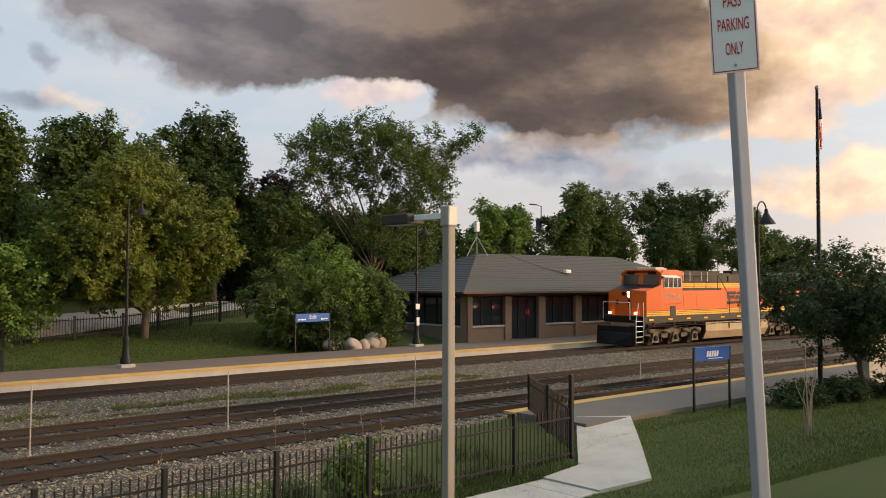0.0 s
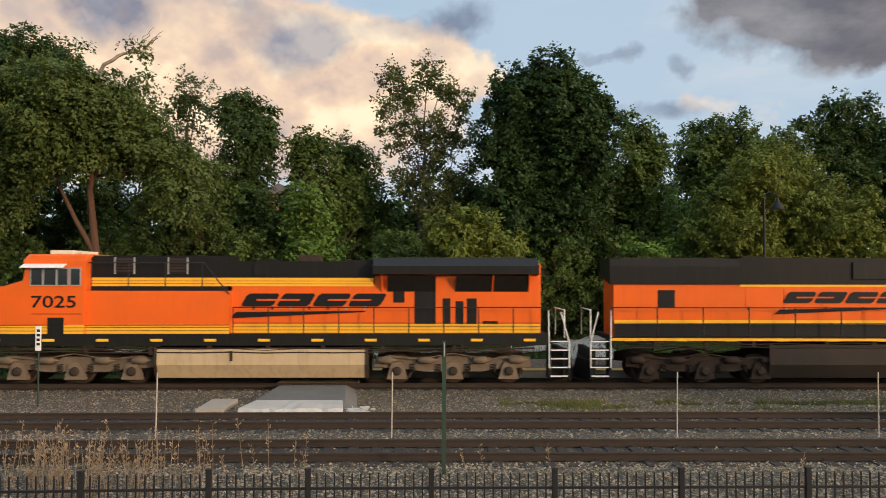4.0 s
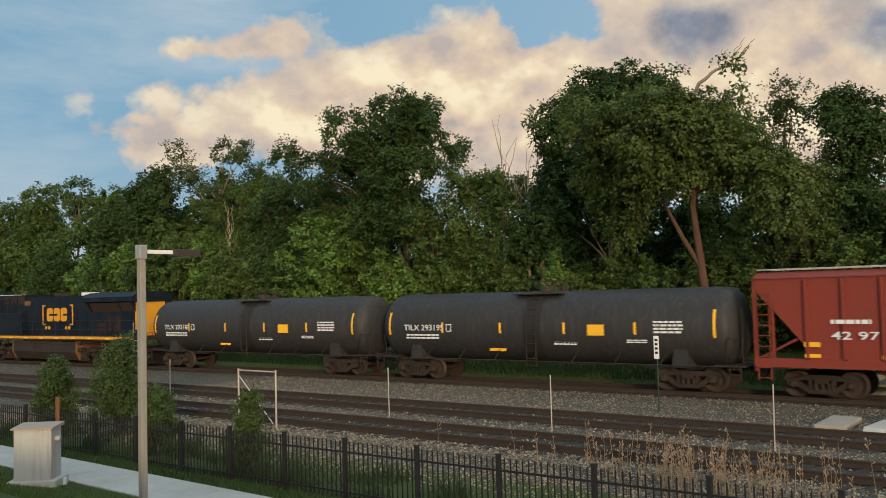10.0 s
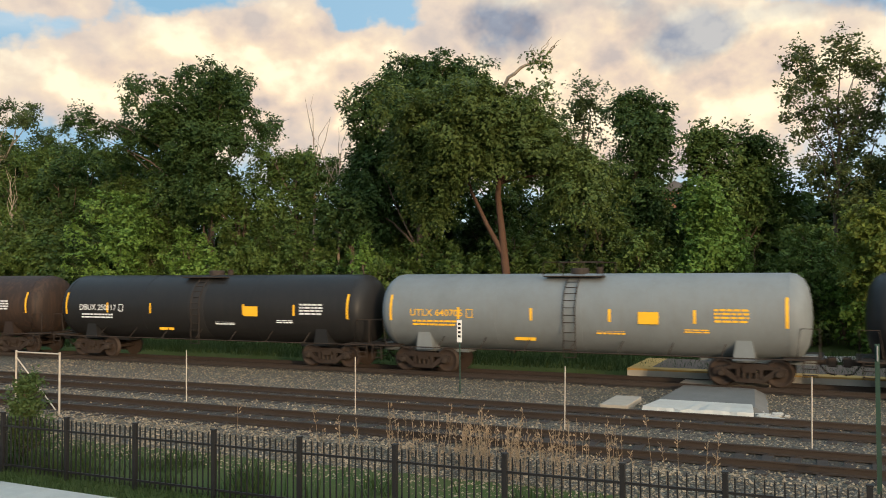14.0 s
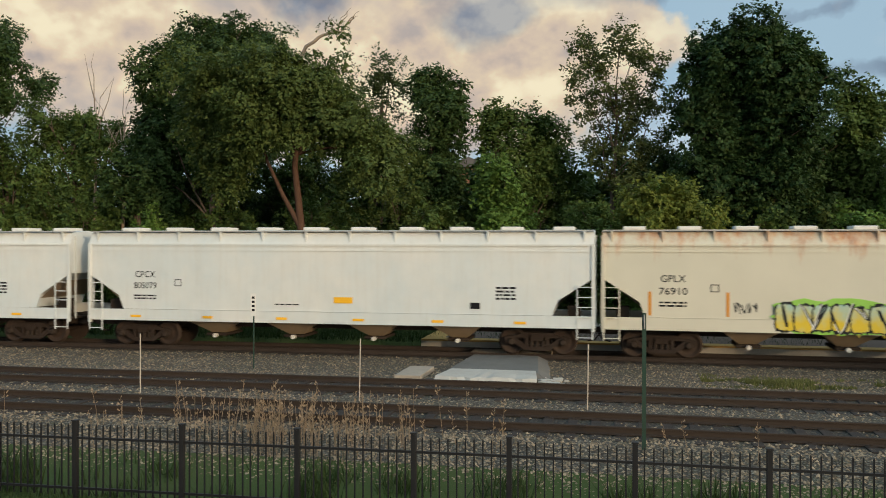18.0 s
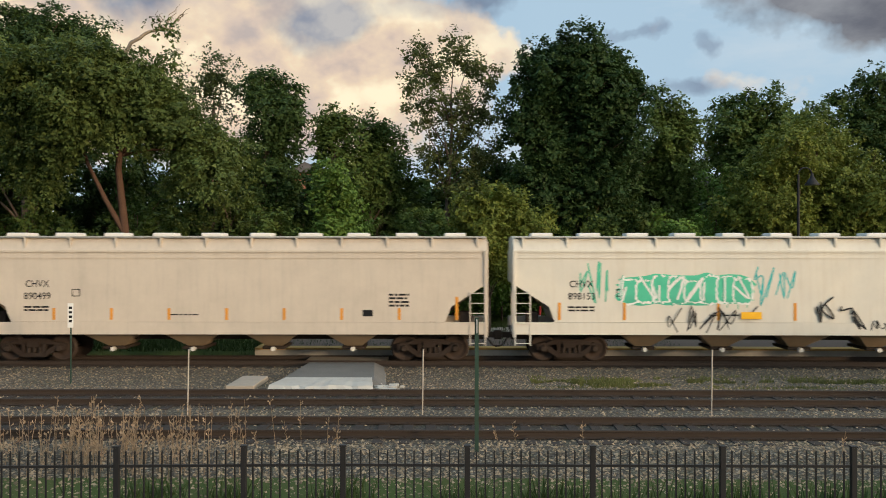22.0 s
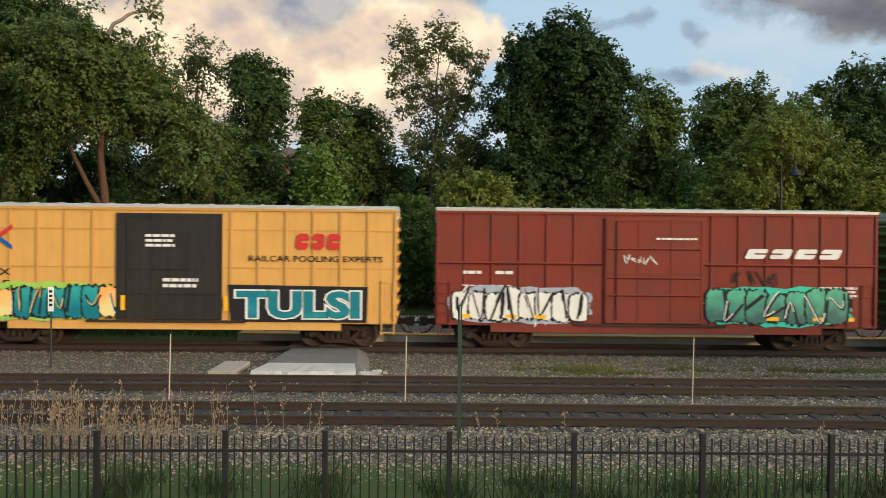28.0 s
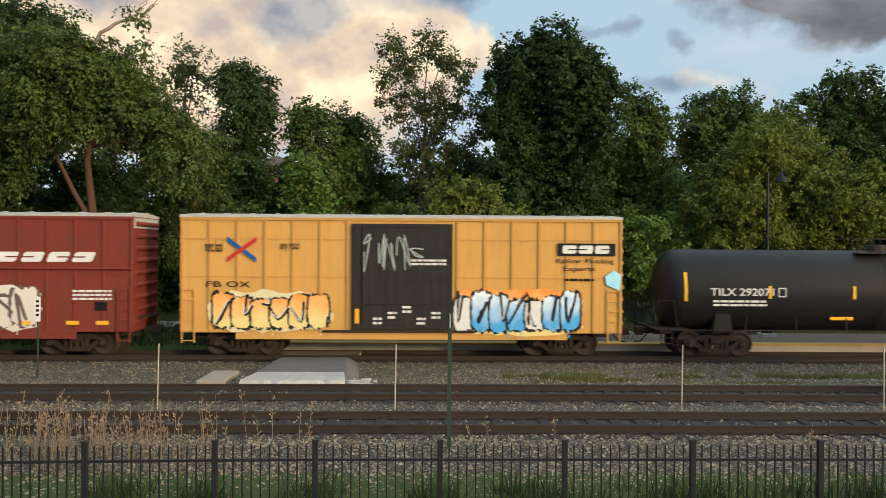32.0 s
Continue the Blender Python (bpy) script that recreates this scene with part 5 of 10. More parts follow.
def woods():
    loose = dict(droop=0.5, reach=0.75, narrow=0.42, per=16)
    airy = dict(droop=0.1, reach=0.6, narrow=0.5, per=10, loose=0.15)
    # the trees that stand out of the wood edge, bough by bough
    tree("tree", -22.4, 44, 0, 0, "dark", 101, "tall dark tree with a broad ragged crown", density=62, trunk=0.26, **loose, lobes=[
        (-1.1, 15.8, 1.5), (-3.5, 14.2, 1.1), (-2.3, 14.5, 1.5), (0.4, 15.4, 1.5), (1.9, 15.8, 1.3), (3.8, 15.1, 1.3), (0.1, 13.7, 2.0), (-2.8, 12.9, 1.0), (3.4, 13.6, 1.9), (-3.7, 11.3, 1.5), (-2.0, 10.0, 2.0), (1.1, 10.5, 2.3), (-3.0, 8.0, 1.8), (2.6, 8.2, 1.8)])
    red = mat("reddish_bark", (0.095, 0.052, 0.034), 0.9, c2=(0.055, 0.033, 0.024), scale=3, bump=1.0, bscale=12)
    lt = tree("leaning_tree", -14.7, 38.0, 0, 0, "olive", 102, "leaning tree with a bare reddish trunk", density=62, leaf=0.16, trunk=0, droop=0.6, reach=0.7, narrow=0.45, loose=0.1, lobes=[
        (-4.6, 12.1, 1.5), (-2.5, 12.5, 1.7), (-0.6, 12.2, 1.6), (1.3, 11.6, 1.4), (2.2, 10.2, 1.2), (-3.7, 10.4, 1.6), (-5.5, 11.3, 1.2), (-5.8, 9.7, 1.1), (-1.7, 10.8, 1.5), (0.6, 10.2, 1.1), (-3.9, 8.0, 1.0), (-2.9, 7.5, 0.7), (3.9, 8.8, 1.3), (4.9, 8.2, 1.2), (3.2, 9.4, 1.1), (4.1, 7.2, 1.2), (2.4, 13.5, 0.55), (1.9, 8.6, 1.0), (2.3, 7.2, 1.0), (-4.8, 7.4, 1.0), (-3.6, 6.5, 0.8), (-2.0, 9.4, 1.2), (-1.7, 9.0, 0.9, -1.5), (0.3, 8.9, 0.9, -1.4), (-0.8, 9.7, 1.1, -1.5), (-2.8, 8.7, 0.9, -1.2), (1.4, 9.6, 1.0, -1.3), (0.9, 11.0, 1.2), (0.2, 12.2, 1.2)])
    rnd = random.Random(9)
    b = B().tube([(0.35, 0, -0.2), (0.15, 0, 3.4), (-0.1, 0, 5.8), (-0.3, 0, 7.6), (-0.1, 0, 9.4), (-0.5, 0.2, 11.4)], 0.24, 10, 0.08, False)
    b.tube([(0.05, 0, 4.6), (-0.8, -0.2, 6.2), (-1.55, -0.3, 7.8), (-2.1, -0.3, 9.6)], 0.14, 8, 0.05, False)
    b.tube([(-0.2, 0, 8.6), (1.0, 0.1, 9.8), (1.6, 0.1, 11.2)], 0.11, 6, 0.04, False)
    for q in ((-4.0, 0.3, 11.0), (-2.6, -0.4, 11.6), (0.9, 0.5, 11.4), (2.4, -0.3, 9.6), (4.0, 0.3, 8.4)):
        limb(b, (-0.1, 0, 8.2), q, 0.07, 0.02, rnd, 0.1, 4, 5)
    part("forked_trunk", b, red, lt, "bare reddish forked trunk")
    b = B()
    limb(b, (-0.2, 0, 12.6), (0.9, 0, 13.7), 0.10, 0.075, rnd, 0.1)
    limb(b, (0.9, 0, 13.7), (2.0, 0, 13.9), 0.075, 0.05, rnd, 0.14)
    limb(b, (2.0, 0, 13.9), (2.6, 0, 14.6), 0.05, 0.02, rnd, 0.12)
    dead = part("dead_limb", b, DEADWOOD, lt, "bare twisted dead limb above the crown")
    for i in range(7):
        q = B()
        limb(q, (1.3 + 0.18 * i, 0, 13.75 + 0.08 * i), (1.6 + 0.24 * i, rnd.uniform(-.5, .5), 14.2 + 0.5 * rnd.random() + 0.08 * i), 0.025, 0.008, rnd, 0.25)
        part("twig", q, DEADWOOD, dead)
    tree("tree", -12.9, 46, 0, 0, "airy", 103, "thin pale tree with an airy crown", density=80, leaf=0.15, trunk=0.16, **airy, knit=False, lobes=[(-0.2, 14.0, 1.2), (0.4, 12.7, 1.3), (-1.1, 13.1, 1.1), (-0.3, 11.1, 1.4), (0.3, 9.4, 1.4)])
    tree("tree", -9.8, 45, 0, 0, "dark", 104, "tall slim dark tree", density=66, trunk=0.2, **loose, lobes=[(-0.2, 13.0, 1.1), (0.9, 12.5, 1.05), (-1.0, 12.8, 0.85), (1.5, 11.4, 0.9), (0.1, 11.3, 1.4), (1.2, 10.0, 1.0), (-0.3, 9.3, 1.5), (0.7, 7.7, 1.5), (-0.6, 6.2, 1.5)])
    tree("tree", -6.2, 45, 0, 0, "mid", 105, "light feathery tree against the sky", density=44, leaf=0.2, trunk=0.12, droop=0.4, reach=0.9, narrow=0.35, per=18, lobes=[(0, 11.3, 0.7), (-0.7, 10.6, 0.7), (0.7, 10.9, 0.6), (0.1, 10.0, 1.1), (-0.4, 8.7, 1.3), (0.3, 7.2, 1.4)])
    tree("tree", -4.3, 46, 0, 0, "mid", 106, "mid green tree in the wood edge", density=52, trunk=0.16, lobes=[(0.1, 10.8, 1.0), (0.8, 10.0, 1.1), (-0.7, 10.1, 1.1), (0.2, 8.6, 1.6), (1.6, 8.0, 1.4), (-0.9, 7.7, 1.3), (0.6, 6.2, 1.6)])
    tree("tree", 0.0, 44, 0, 0, "pale", 107, "tall pale tree with an airy ragged crown", density=110, leaf=0.15, trunk=0.15, **airy, knit=False, lobes=[
        (0.0, 14.5, 0.9), (-1.7, 14.3, 0.8), (-0.9, 13.5, 1.0), (0.9, 13.8, 0.95), (2.0, 12.9, 0.8), (-2.1, 12.4, 0.7), (-0.5, 12.0, 1.3), (1.3, 11.8, 1.2), (2.2, 11.0, 0.7), (-1.7, 10.9, 0.9), (0.1, 10.2, 1.4), (1.7, 9.4, 1.2), (-0.9, 8.9, 1.3), (0.3, 8.0, 1.5), (1.4, 6.8, 1.5)])
    tree("tree", 6.1, 43, 0, 0, "dense", 108, "dense dark maple with a rounded crown", density=88, leaf=0.15, trunk=0.3, narrow=0.9, reach=0.4, droop=0.3, loose=0.12, lobes=[
        (0.2, 14.3, 1.2), (-1.3, 13.8, 1.2), (1.6, 13.8, 1.2), (2.7, 12.8, 1.1), (-2.3, 12.6, 1.1), (-0.7, 12.5, 1.7), (1.2, 12.2, 1.7), (2.8, 11.3, 1.2), (-2.5, 10.9, 1.2), (-0.2, 10.3, 2.0), (2.0, 9.6, 1.8), (-2.2, 9.2, 1.4), (0.1, 8.0, 2.2), (2.5, 8.0, 1.4), (-2.0, 7.2, 1.6), (1.4, 6.3, 1.8), (-0.5, 5.8, 1.8), (-2.2, 5.0, 1.5), (2.6, 5.0, 1.5)])
    tree("tree", 11.8, 46, 0, 0, "mid", 109, "mid green tree behind a dense maple", density=58, trunk=0.2, lobes=[(-0.7, 12.0, 0.9), (0.4, 11.5, 1.1), (1.1, 10.5, 1.1), (-0.4, 10.2, 1.4), (0.6, 8.7, 1.6), (-0.8, 8.2, 1.6), (0, 6.7, 1.9), (0.4, 5.0, 1.8)])
    tree("tree", 16.4, 48, 0, 0, "mid", 110, "mid green broad tree behind a lamp", density=56, trunk=0.22, lobes=[(-1.8, 11.6, 1.4), (0.1, 12.2, 1.3), (1.7, 11.4, 1.4), (-2.5, 10.4, 1.3), (-0.4, 10.2, 2.0), (1.4, 9.6, 1.9), (-2.3, 8.4, 1.7), (-0.4, 8.2, 1.7), (1.2, 7.5, 1.7), (-1.8, 6.3, 1.7)])
    tree("tree", 16.9, 42, 0, 0, "yellow", 111, "yellow green broad tree beside a platform lamp", density=92, leaf=0.125, trunk=0.22, narrow=0.8, reach=0.45, lobes=[
        (-0.1, 9.6, 1.5), (-1.7, 8.9, 1.3), (1.8, 9.1, 1.5), (-3.2, 7.6, 1.3), (3.3, 7.6, 1.25), (0.3, 7.5, 2.2), (-2.3, 6.5, 1.8), (2.7, 6.3, 1.5), (-4.1, 6.1, 1.2), (3.7, 5.4, 1.2), (-0.3, 5.0, 1.8), (1.7, 4.8, 1.5), (-2.5, 4.7, 1.5), (-3.5, 3.9, 1.3), (0.2, 3.4, 1.4), (2.9, 3.7, 1.3), (-1.6, 3.2, 1.2)])
    tree("tree", 26.5, 54, 0, 0, "dark", 112, "tall dark tree behind the lawn", density=50, leaf=0.2, trunk=0.24, lobes=[(-1.2, 14.9, 1.0), (0.6, 14.2, 1.4), (-2.7, 13.5, 0.85), (2.0, 12.5, 1.0), (-0.5, 12.3, 1.8), (1.3, 11.2, 1.6), (-1.8, 11.4, 1.6), (0, 9.1, 2.2), (-1.5, 7.0, 2.2), (1.8, 7.0, 2.2)])
    tree("tree", 22.0, 54, 11.5, 3.6, "mid", 113, "mid green tree behind the lawn", density=50, base=0.1, leaf=0.2, clumps=22)
    tree("tree", 34.8, 60, 0, 0, "red", 114, "dark purple leaved tree", density=50, leaf=0.2, trunk=0.2, lobes=[(0, 11.9, 1.0), (1.3, 10.9, 1.3), (-1.4, 10.8, 1.3), (-0.3, 9.4, 1.9), (1.6, 8.4, 2.0), (-2.0, 8.0, 2.0)])
    tree("tree", 30.5, 52, 9.2, 3.0, "mid", 115, "mid green tree behind the shrubs", density=46, base=0.1, leaf=0.19, clumps=20)
    tree("tree", 37.1, 50, 0, 0, "mid", 116, "broad spreading honey locust with many thin limbs", density=50, leaf=0.15, trunk=0.24, stem=False, droop=0.15, reach=0.75, narrow=0.35, per=18, lobes=[
        (-2.3, 15.2, 1.4), (0.7, 15.6, 1.5), (3.8, 15.1, 1.45), (6.2, 15.0, 1.0), (-4.4, 14.1, 1.25), (-6.3, 13.3, 0.9), (-6.0, 11.6, 1.0), (-3.7, 12.6, 1.5), (-0.8, 13.6, 1.7), (2.8, 13.4, 1.8), (6.0, 13.0, 1.5), (8.7, 12.1, 1.25), (-5.1, 10.4, 1.1), (-2.7, 10.6, 1.3), (5.4, 11.0, 1.4), (8.7, 10.5, 0.9), (7.3, 14.4, 0.95), (1.8, 11.4, 1.4), (-0.5, 11.4, 1.3), (3.6, 9.6, 1.2), (-2.4, 8.8, 1.2), (0.8, 9.4, 1.2), (1.0, 7.6, 1.4), (-1.2, 7.3, 1.3), (2.8, 7.8, 1.3), (0.0, 5.8, 1.4)])
    tree("tree", 44.0, 55.5, 9.5, 4.5, "mid", 117, "mid green tree behind the station house", density=42, base=0.1, leaf=0.2, clumps=22)
    tree("tree", 61.8, 62, 0, 0, "light", 118, "light green tree behind the station house", density=34, leaf=0.24, lobes=[(-0.7, 10.9, 1.5), (2.2, 10.2, 1.7), (-2.9, 10.3, 1.4), (0, 8.5, 2.3), (4.5, 8.6, 1.6), (-3.5, 7.5, 2.0), (2.5, 6.5, 2.4)])
    tree("tree", 86.4, 70, 0, 0, "mid", 119, "broad tree behind the station house", density=24, leaf=0.3, reach=0.9, lobes=[(0.6, 15.0, 2.3), (-3.4, 13.3, 2.3), (4.8, 13.4, 2.9), (-5.5, 10.6, 2.2), (1.2, 10.2, 3.4), (-3.5, 7.5, 3.2), (5.5, 8.0, 3.2)])
    tree("tree", 106.0, 72, 0, 0, "dark", 120, "broad dark tree behind the station house", density=22, leaf=0.3, reach=0.9, lobes=[(-0.3, 16.0, 2.5), (6.4, 16.2, 2.8), (11.5, 15.0, 2.6), (-5.9, 14.0, 2.8), (2.6, 12.8, 3.9), (12.5, 12.0, 3.4), (-5.0, 9.5, 3.4), (6.0, 8.5, 4.0)])
    tree("tree", 132, 74, 0, 0, "mid", 121, "broad tree beyond the platform", density=20, leaf=0.32, reach=0.9, lobes=[(-4.0, 13.7, 2.8), (4.5, 12.4, 2.9), (10.0, 10.4, 2.2), (-4.0, 10.0, 3.9), (5.0, 8.5, 3.6)])
    tree("tree", 160, 82, 11.0, 9.0, "dark", 122, "broad dark tree beyond the platform", density=18, base=0.1, leaf=0.35, reach=0.9)
    tree("lawn_tree", 0.75, 37.9, 0, 0, "yellow", 123, "small round yellow green tree on the far lawn", density=78, leaf=0.13, trunk=0.10, narrow=0.8, reach=0.4, group="trees on the far lawn", lobes=[
        (0.1, 6.1, 1.0), (-0.9, 5.8, 1.0), (1.2, 5.8, 1.0), (2.1, 5.2, 1.0), (-1.3, 4.6, 1.0), (0.1, 4.7, 1.4), (1.4, 4.0, 1.1), (-0.9, 3.5, 0.85), (2.6, 4.3, 0.7), (0.3, 3.3, 0.85)])
    tree("tree", -37.7, 44, 0, 0, "dark", 124, "tall dark walnut with a heavy crown", density=60, leaf=0.18, trunk=0.28, **loose, lobes=[
        (-0.2, 17.2, 1.2), (-2.3, 17.4, 1.1), (1.8, 16.7, 1.1), (-1.3, 16.0, 1.5), (1.5, 15.2, 1.5), (3.0, 13.8, 1.0), (-3.5, 15.7, 1.2), (-0.3, 13.9, 1.9), (-4.1, 14.4, 1.4), (-6.3, 15.1, 1.0), (-8.2, 14.4, 1.1), (3.7, 12.8, 0.95), (-3.0, 12.8, 2.0), (1.2, 11.9, 2.1), (-6.4, 12.8, 1.9), (-1.0, 9.6, 2.2), (2.6, 9.4, 1.9)])
    tree("tree", -31.1, 44, 0, 0, "mid", 125, "mid green tree in the wood edge", density=56, **loose, lobes=[(-0.3, 11.2, 1.0), (1.5, 11.2, 0.85), (2.7, 10.5, 0.8), (-1.6, 11.5, 0.9), (0.1, 9.9, 1.45), (2.3, 9.1, 1.4), (-2.6, 10.5, 1.3), (0.5, 7.8, 1.7), (-2.0, 8.2, 1.6)])
    tree("tree", -26.3, 43, 0, 0, "dark", 126, "dark green tree in the wood edge", density=56, lobes=[(-0.1, 9.5, 0.85), (1.1, 9.9, 1.0), (-1.1, 8.4, 1.2), (0.8, 8.0, 1.5), (-0.6, 6.6, 1.5), (1.5, 6.4, 1.5)])
    tree("tree", -63.6, 48, 0, 0, "airy", 127, "thin grey green tree with an airy crown", density=60, leaf=0.18, bark=DEADWOOD, **airy, knit=False, lobes=[(-3.2, 17.5, 1.2), (-0.2, 17.4, 1.4), (3.0, 17.2, 1.3), (5.7, 16.4, 1.1), (-1.5, 15.4, 1.8), (3.4, 14.9, 1.9), (-4.1, 15.7, 1.2), (0.9, 13.1, 2.1), (4.5, 12.0, 1.9)])
    tree("tree", -71.3, 46, 0, 0, "dark", 128, "dark green broad tree in the wood edge", density=40, leaf=0.2, lobes=[(-0.6, 16.2, 1.2), (2.9, 15.6, 1.2), (0.1, 14.5, 2.0), (3.7, 13.6, 1.9), (-1.8, 12.8, 2.3), (2.0, 11.2, 2.4), (-1.0, 9.0, 2.6)])
    tree("tree", -86.5, 47, 0, 0, "mid", 129, "mid green broad tree in the wood edge", density=32, leaf=0.24, lobes=[(-1.1, 15.9, 1.8), (3.5, 15.1, 1.8), (-5.4, 15.7, 1.7), (7.8, 14.5, 1.4), (-1.1, 13.4, 3.2), (5.6, 12.3, 2.8), (-8.6, 13.4, 2.8), (1.5, 9.5, 3.4), (8.5, 9.0, 3.0), (-6.0, 9.0, 3.4)])
    tree("tree", -101, 48, 0, 0, "mid", 130, "mid green broad tree in the wood edge", density=28, leaf=0.26, lobes=[(1.4, 15.9, 1.8), (-2.8, 14.5, 2.2), (2.7, 12.8, 2.5), (-4.2, 11.3, 3.0), (0.5, 9.0, 3.2), (-9.0, 13.0, 3.4)])
    for j, (x, y, h, r, k) in enumerate([(-57.5, 46, 13.8, 4.0, "mid"), (-51.5, 45, 13.2, 3.9, "dark"), (-46.5, 45, 12.6, 3.6, "mid"), (-78, 47, 13.0, 4.4, "dark"), (-118, 55, 14.0, 9.0, "dark"), (-42.0, 45, 11.6, 3.0, "mid"), (-34.5, 43, 9.8, 2.6, "mid"), (8.8, 45.5, 9.6, 2.6, "dark"), (20.0, 50, 9.0, 3.0, "mid"), (-18.5, 47.5, 11.0, 3.0, "dark"), (-14.0, 47.5, 10.6, 3.0, "mid"), (-10.5, 48, 9.5, 2.6, "dark"), (35.0, 56, 9.5, 3.6, "dark"), (40.5, 57, 9.0, 3.6, "mid"), (-24.5, 47, 10.5, 3.0, "mid"), (2.5, 47.5, 9.2, 2.6, "dark"), (-66.5, 45.5, 11.0, 3.6, "mid"), (-61, 51, 14.6, 4.2, "dark"), (-54, 50, 14.0, 4.0, "dark"), (-68, 52, 14.6, 4.4, "mid"), (-48, 49, 13.4, 3.6, "dark"), (-75, 50, 14.0, 4.2, "dark"), (-64.5, 50, 16.0, 4.2, "mid"), (-58, 49, 15.0, 3.6, "mid"), (97, 76, 12.5, 6.0, "mid"), (76, 73, 12.0, 5.0, "dark"), (120, 78, 12.5, 6.5, "dark")]):
        tree("tree", x, y, h, r, k, 140 + j, "mid green broad tree in the wood edge" if k == "mid" else "dark green broad tree in the wood edge", base=0.1, density=46 if -60 < x < 60 else 26, leaf=0.18 if -60 < x < 60 else 0.26, clumps=26, clump=0.32)
    for j, (x, y, h, s) in enumerate(((-29.3, 43.5, 14.6, 1.5), (-27.5, 43.5, 12.4, 1.3), (-55.2, 42.6, 11.6, 0.7))):
        b, rnd = B(), random.Random(30 + j)
        limb(b, (0, 0, 0), (0, 0, h * 0.75), 0.14, 0.05, rnd, 0.02)
        for i in range(9):
            z = h * (0.5 + 0.05 * i)
            limb(b, (0, 0, z * 0.9), (rnd.uniform(-1, 1) * s * 1.4, rnd.uniform(-0.5, 0.5), min(h, z + rnd.uniform(1.0, 3.0))), 0.035, 0.008, rnd, 0.12, 4, 5)
        thing("dead_tree", b, DEADWOOD, "bare dead tree with thin pale branches", "tree", at=(x, y, 0.3))
    # understory along the wood edge
    rnd = random.Random(21)
    x = -84.0
    i = 0
    while x < 12.0:
        h = rnd.uniform(4.2, 7.2) if x > -40 else rnd.uniform(6.5, 9.5)
        k = rnd.choice(["mid", "dark", "mid", "light", "olive", "mid"])
        r = rnd.uniform(1.9, 2.7) * (1.0 if x > -40 else 1.4)
        bush(x, 41.4 + rnd.uniform(-0.5, 1.8) + (1.0 if x > 9 else 0), h, r, k, 300 + i, {"mid": "mid green shrub in the wood edge", "dark": "dark green shrub in the wood edge", "light": "light green young shrub in the wood edge", "olive": "olive green shrub in the wood edge"}[k], density=38 if x > -40 else 24, leaf=0.165 if x > -40 else 0.2, clumps=18, clump=0.36, droop=rnd.uniform(0.1, 0.5), narrow=rnd.uniform(0.45, 0.8))
        x += r * rnd.uniform(0.8, 1.15)
        i += 1
    x = -90.0
    while x < 62:
        h = rnd.uniform(7.0, 9.5)
        r = rnd.uniform(3.0, 4.2)
        yb = 50.0 if x < 12 else 57 + 0.1 * (x - 12)
        bush(x, yb, h, r, rnd.choice(["dark", "dark", "mid"]), 500 + i, "dark green thicket deep in the wood", density=16, leaf=0.34, clumps=10, name="thicket", group="thickets in the wood", reach=0.9)
        x += r * 1.15
        i += 1
    # the deep wood closes the view behind the thickets
    rng = np.random.default_rng(77)
    k = 260
    cs = np.stack([rng.uniform(-135, 66, k), np.zeros(k), rng.uniform(1.0, 7.0, k)], -1)
    cs[:, 1] = np.where(cs[:, 0] < 12, 57.0, 63 + 0.1 * cs[:, 0]) + rng.uniform(-1.5, 1.5, k)
    v, f = leaf_sprays(rng, cs, rng.uniform(2.2, 3.6, k), 2.2, 0.75, reach=1.8, narrow=0.9)
    thing("deep_wood", fast_mesh("deep_wood", v, f, LEAVES["dark"]), None, "dark green foliage deep in the wood", "foliage", kind="stuff")
    # young light trees in the wood edge, with paler leaves
    tree("sapling", -5.7, 41.0, 0, 0, "light", 71, "light green young tree in the wood edge", density=62, leaf=0.16, trunk=0.08, lobes=[(0.0, 8.0, 0.6), (-0.5, 7.4, 0.7), (0.5, 7.2, 0.7), (0.1, 6.5, 0.9), (-0.7, 6.0, 0.8), (0.9, 5.9, 0.8), (1.3, 5.2, 0.8), (0, 5.0, 1.0), (-0.6, 4.0, 1.0), (1.2, 4.0, 0.9)])
    tree("sapling", 13.6, 44.0, 7.6, 1.5, "light", 72, "light green young tree in the wood edge", density=60, base=0.1, leaf=0.16, clumps=14, trunk=0.07)
    tree("sapling", -22.9, 38.6, 6.4, 1.1, "light", 73, "light green young tree beside the track", density=80, base=0.05, leaf=0.14, form="cone", clumps=14, trunk=0.06)
    # shrubs by the station house
    for j, (x, y, h, r, k) in enumerate([(23.4, 39.2, 4.6, 2.2, "mid"), (26.4, 39.5, 5.6, 2.3, "light"), (28.6, 39.4, 4.6, 1.9, "mid"), (24.9, 38.2, 3.4, 1.8, "dark"), (29.6, 38.6, 3.6, 1.3, "mid")]):
        bush(x, y, h, r, k, 700 + j, "dense rounded green shrub by the station house", density=76, leaf=0.12, reach=0.35, clumps=18, group="shrubs by the station house")
    # evergreens by the iron fence
    for j, (x, y, h, r) in enumerate([(-24.6, 14.6, 3.05, 1.25), (-21.1, 13.6, 1.75, 0.8), (-16.8, 13.3, 1.95, 0.62), (-27.5, 14.0, 2.3, 1.0)]):
        bush(x, y, h, r, "cedar", 800 + j, "feathery green cedar shrub behind the iron fence", density=300, leaf=0.075, reach=0.26, narrow=0.3, droop=-0.2, form="cone", clumps=20, z0=-0.35, group="cedars by the fence")
    bush(9.6, 13.2, 1.25, 0.62, "light", 810, "bright green shrub behind the iron fence", density=260, leaf=0.08, reach=0.2, z0=-0.35, group="weeds by the fence", trunk=0.02)
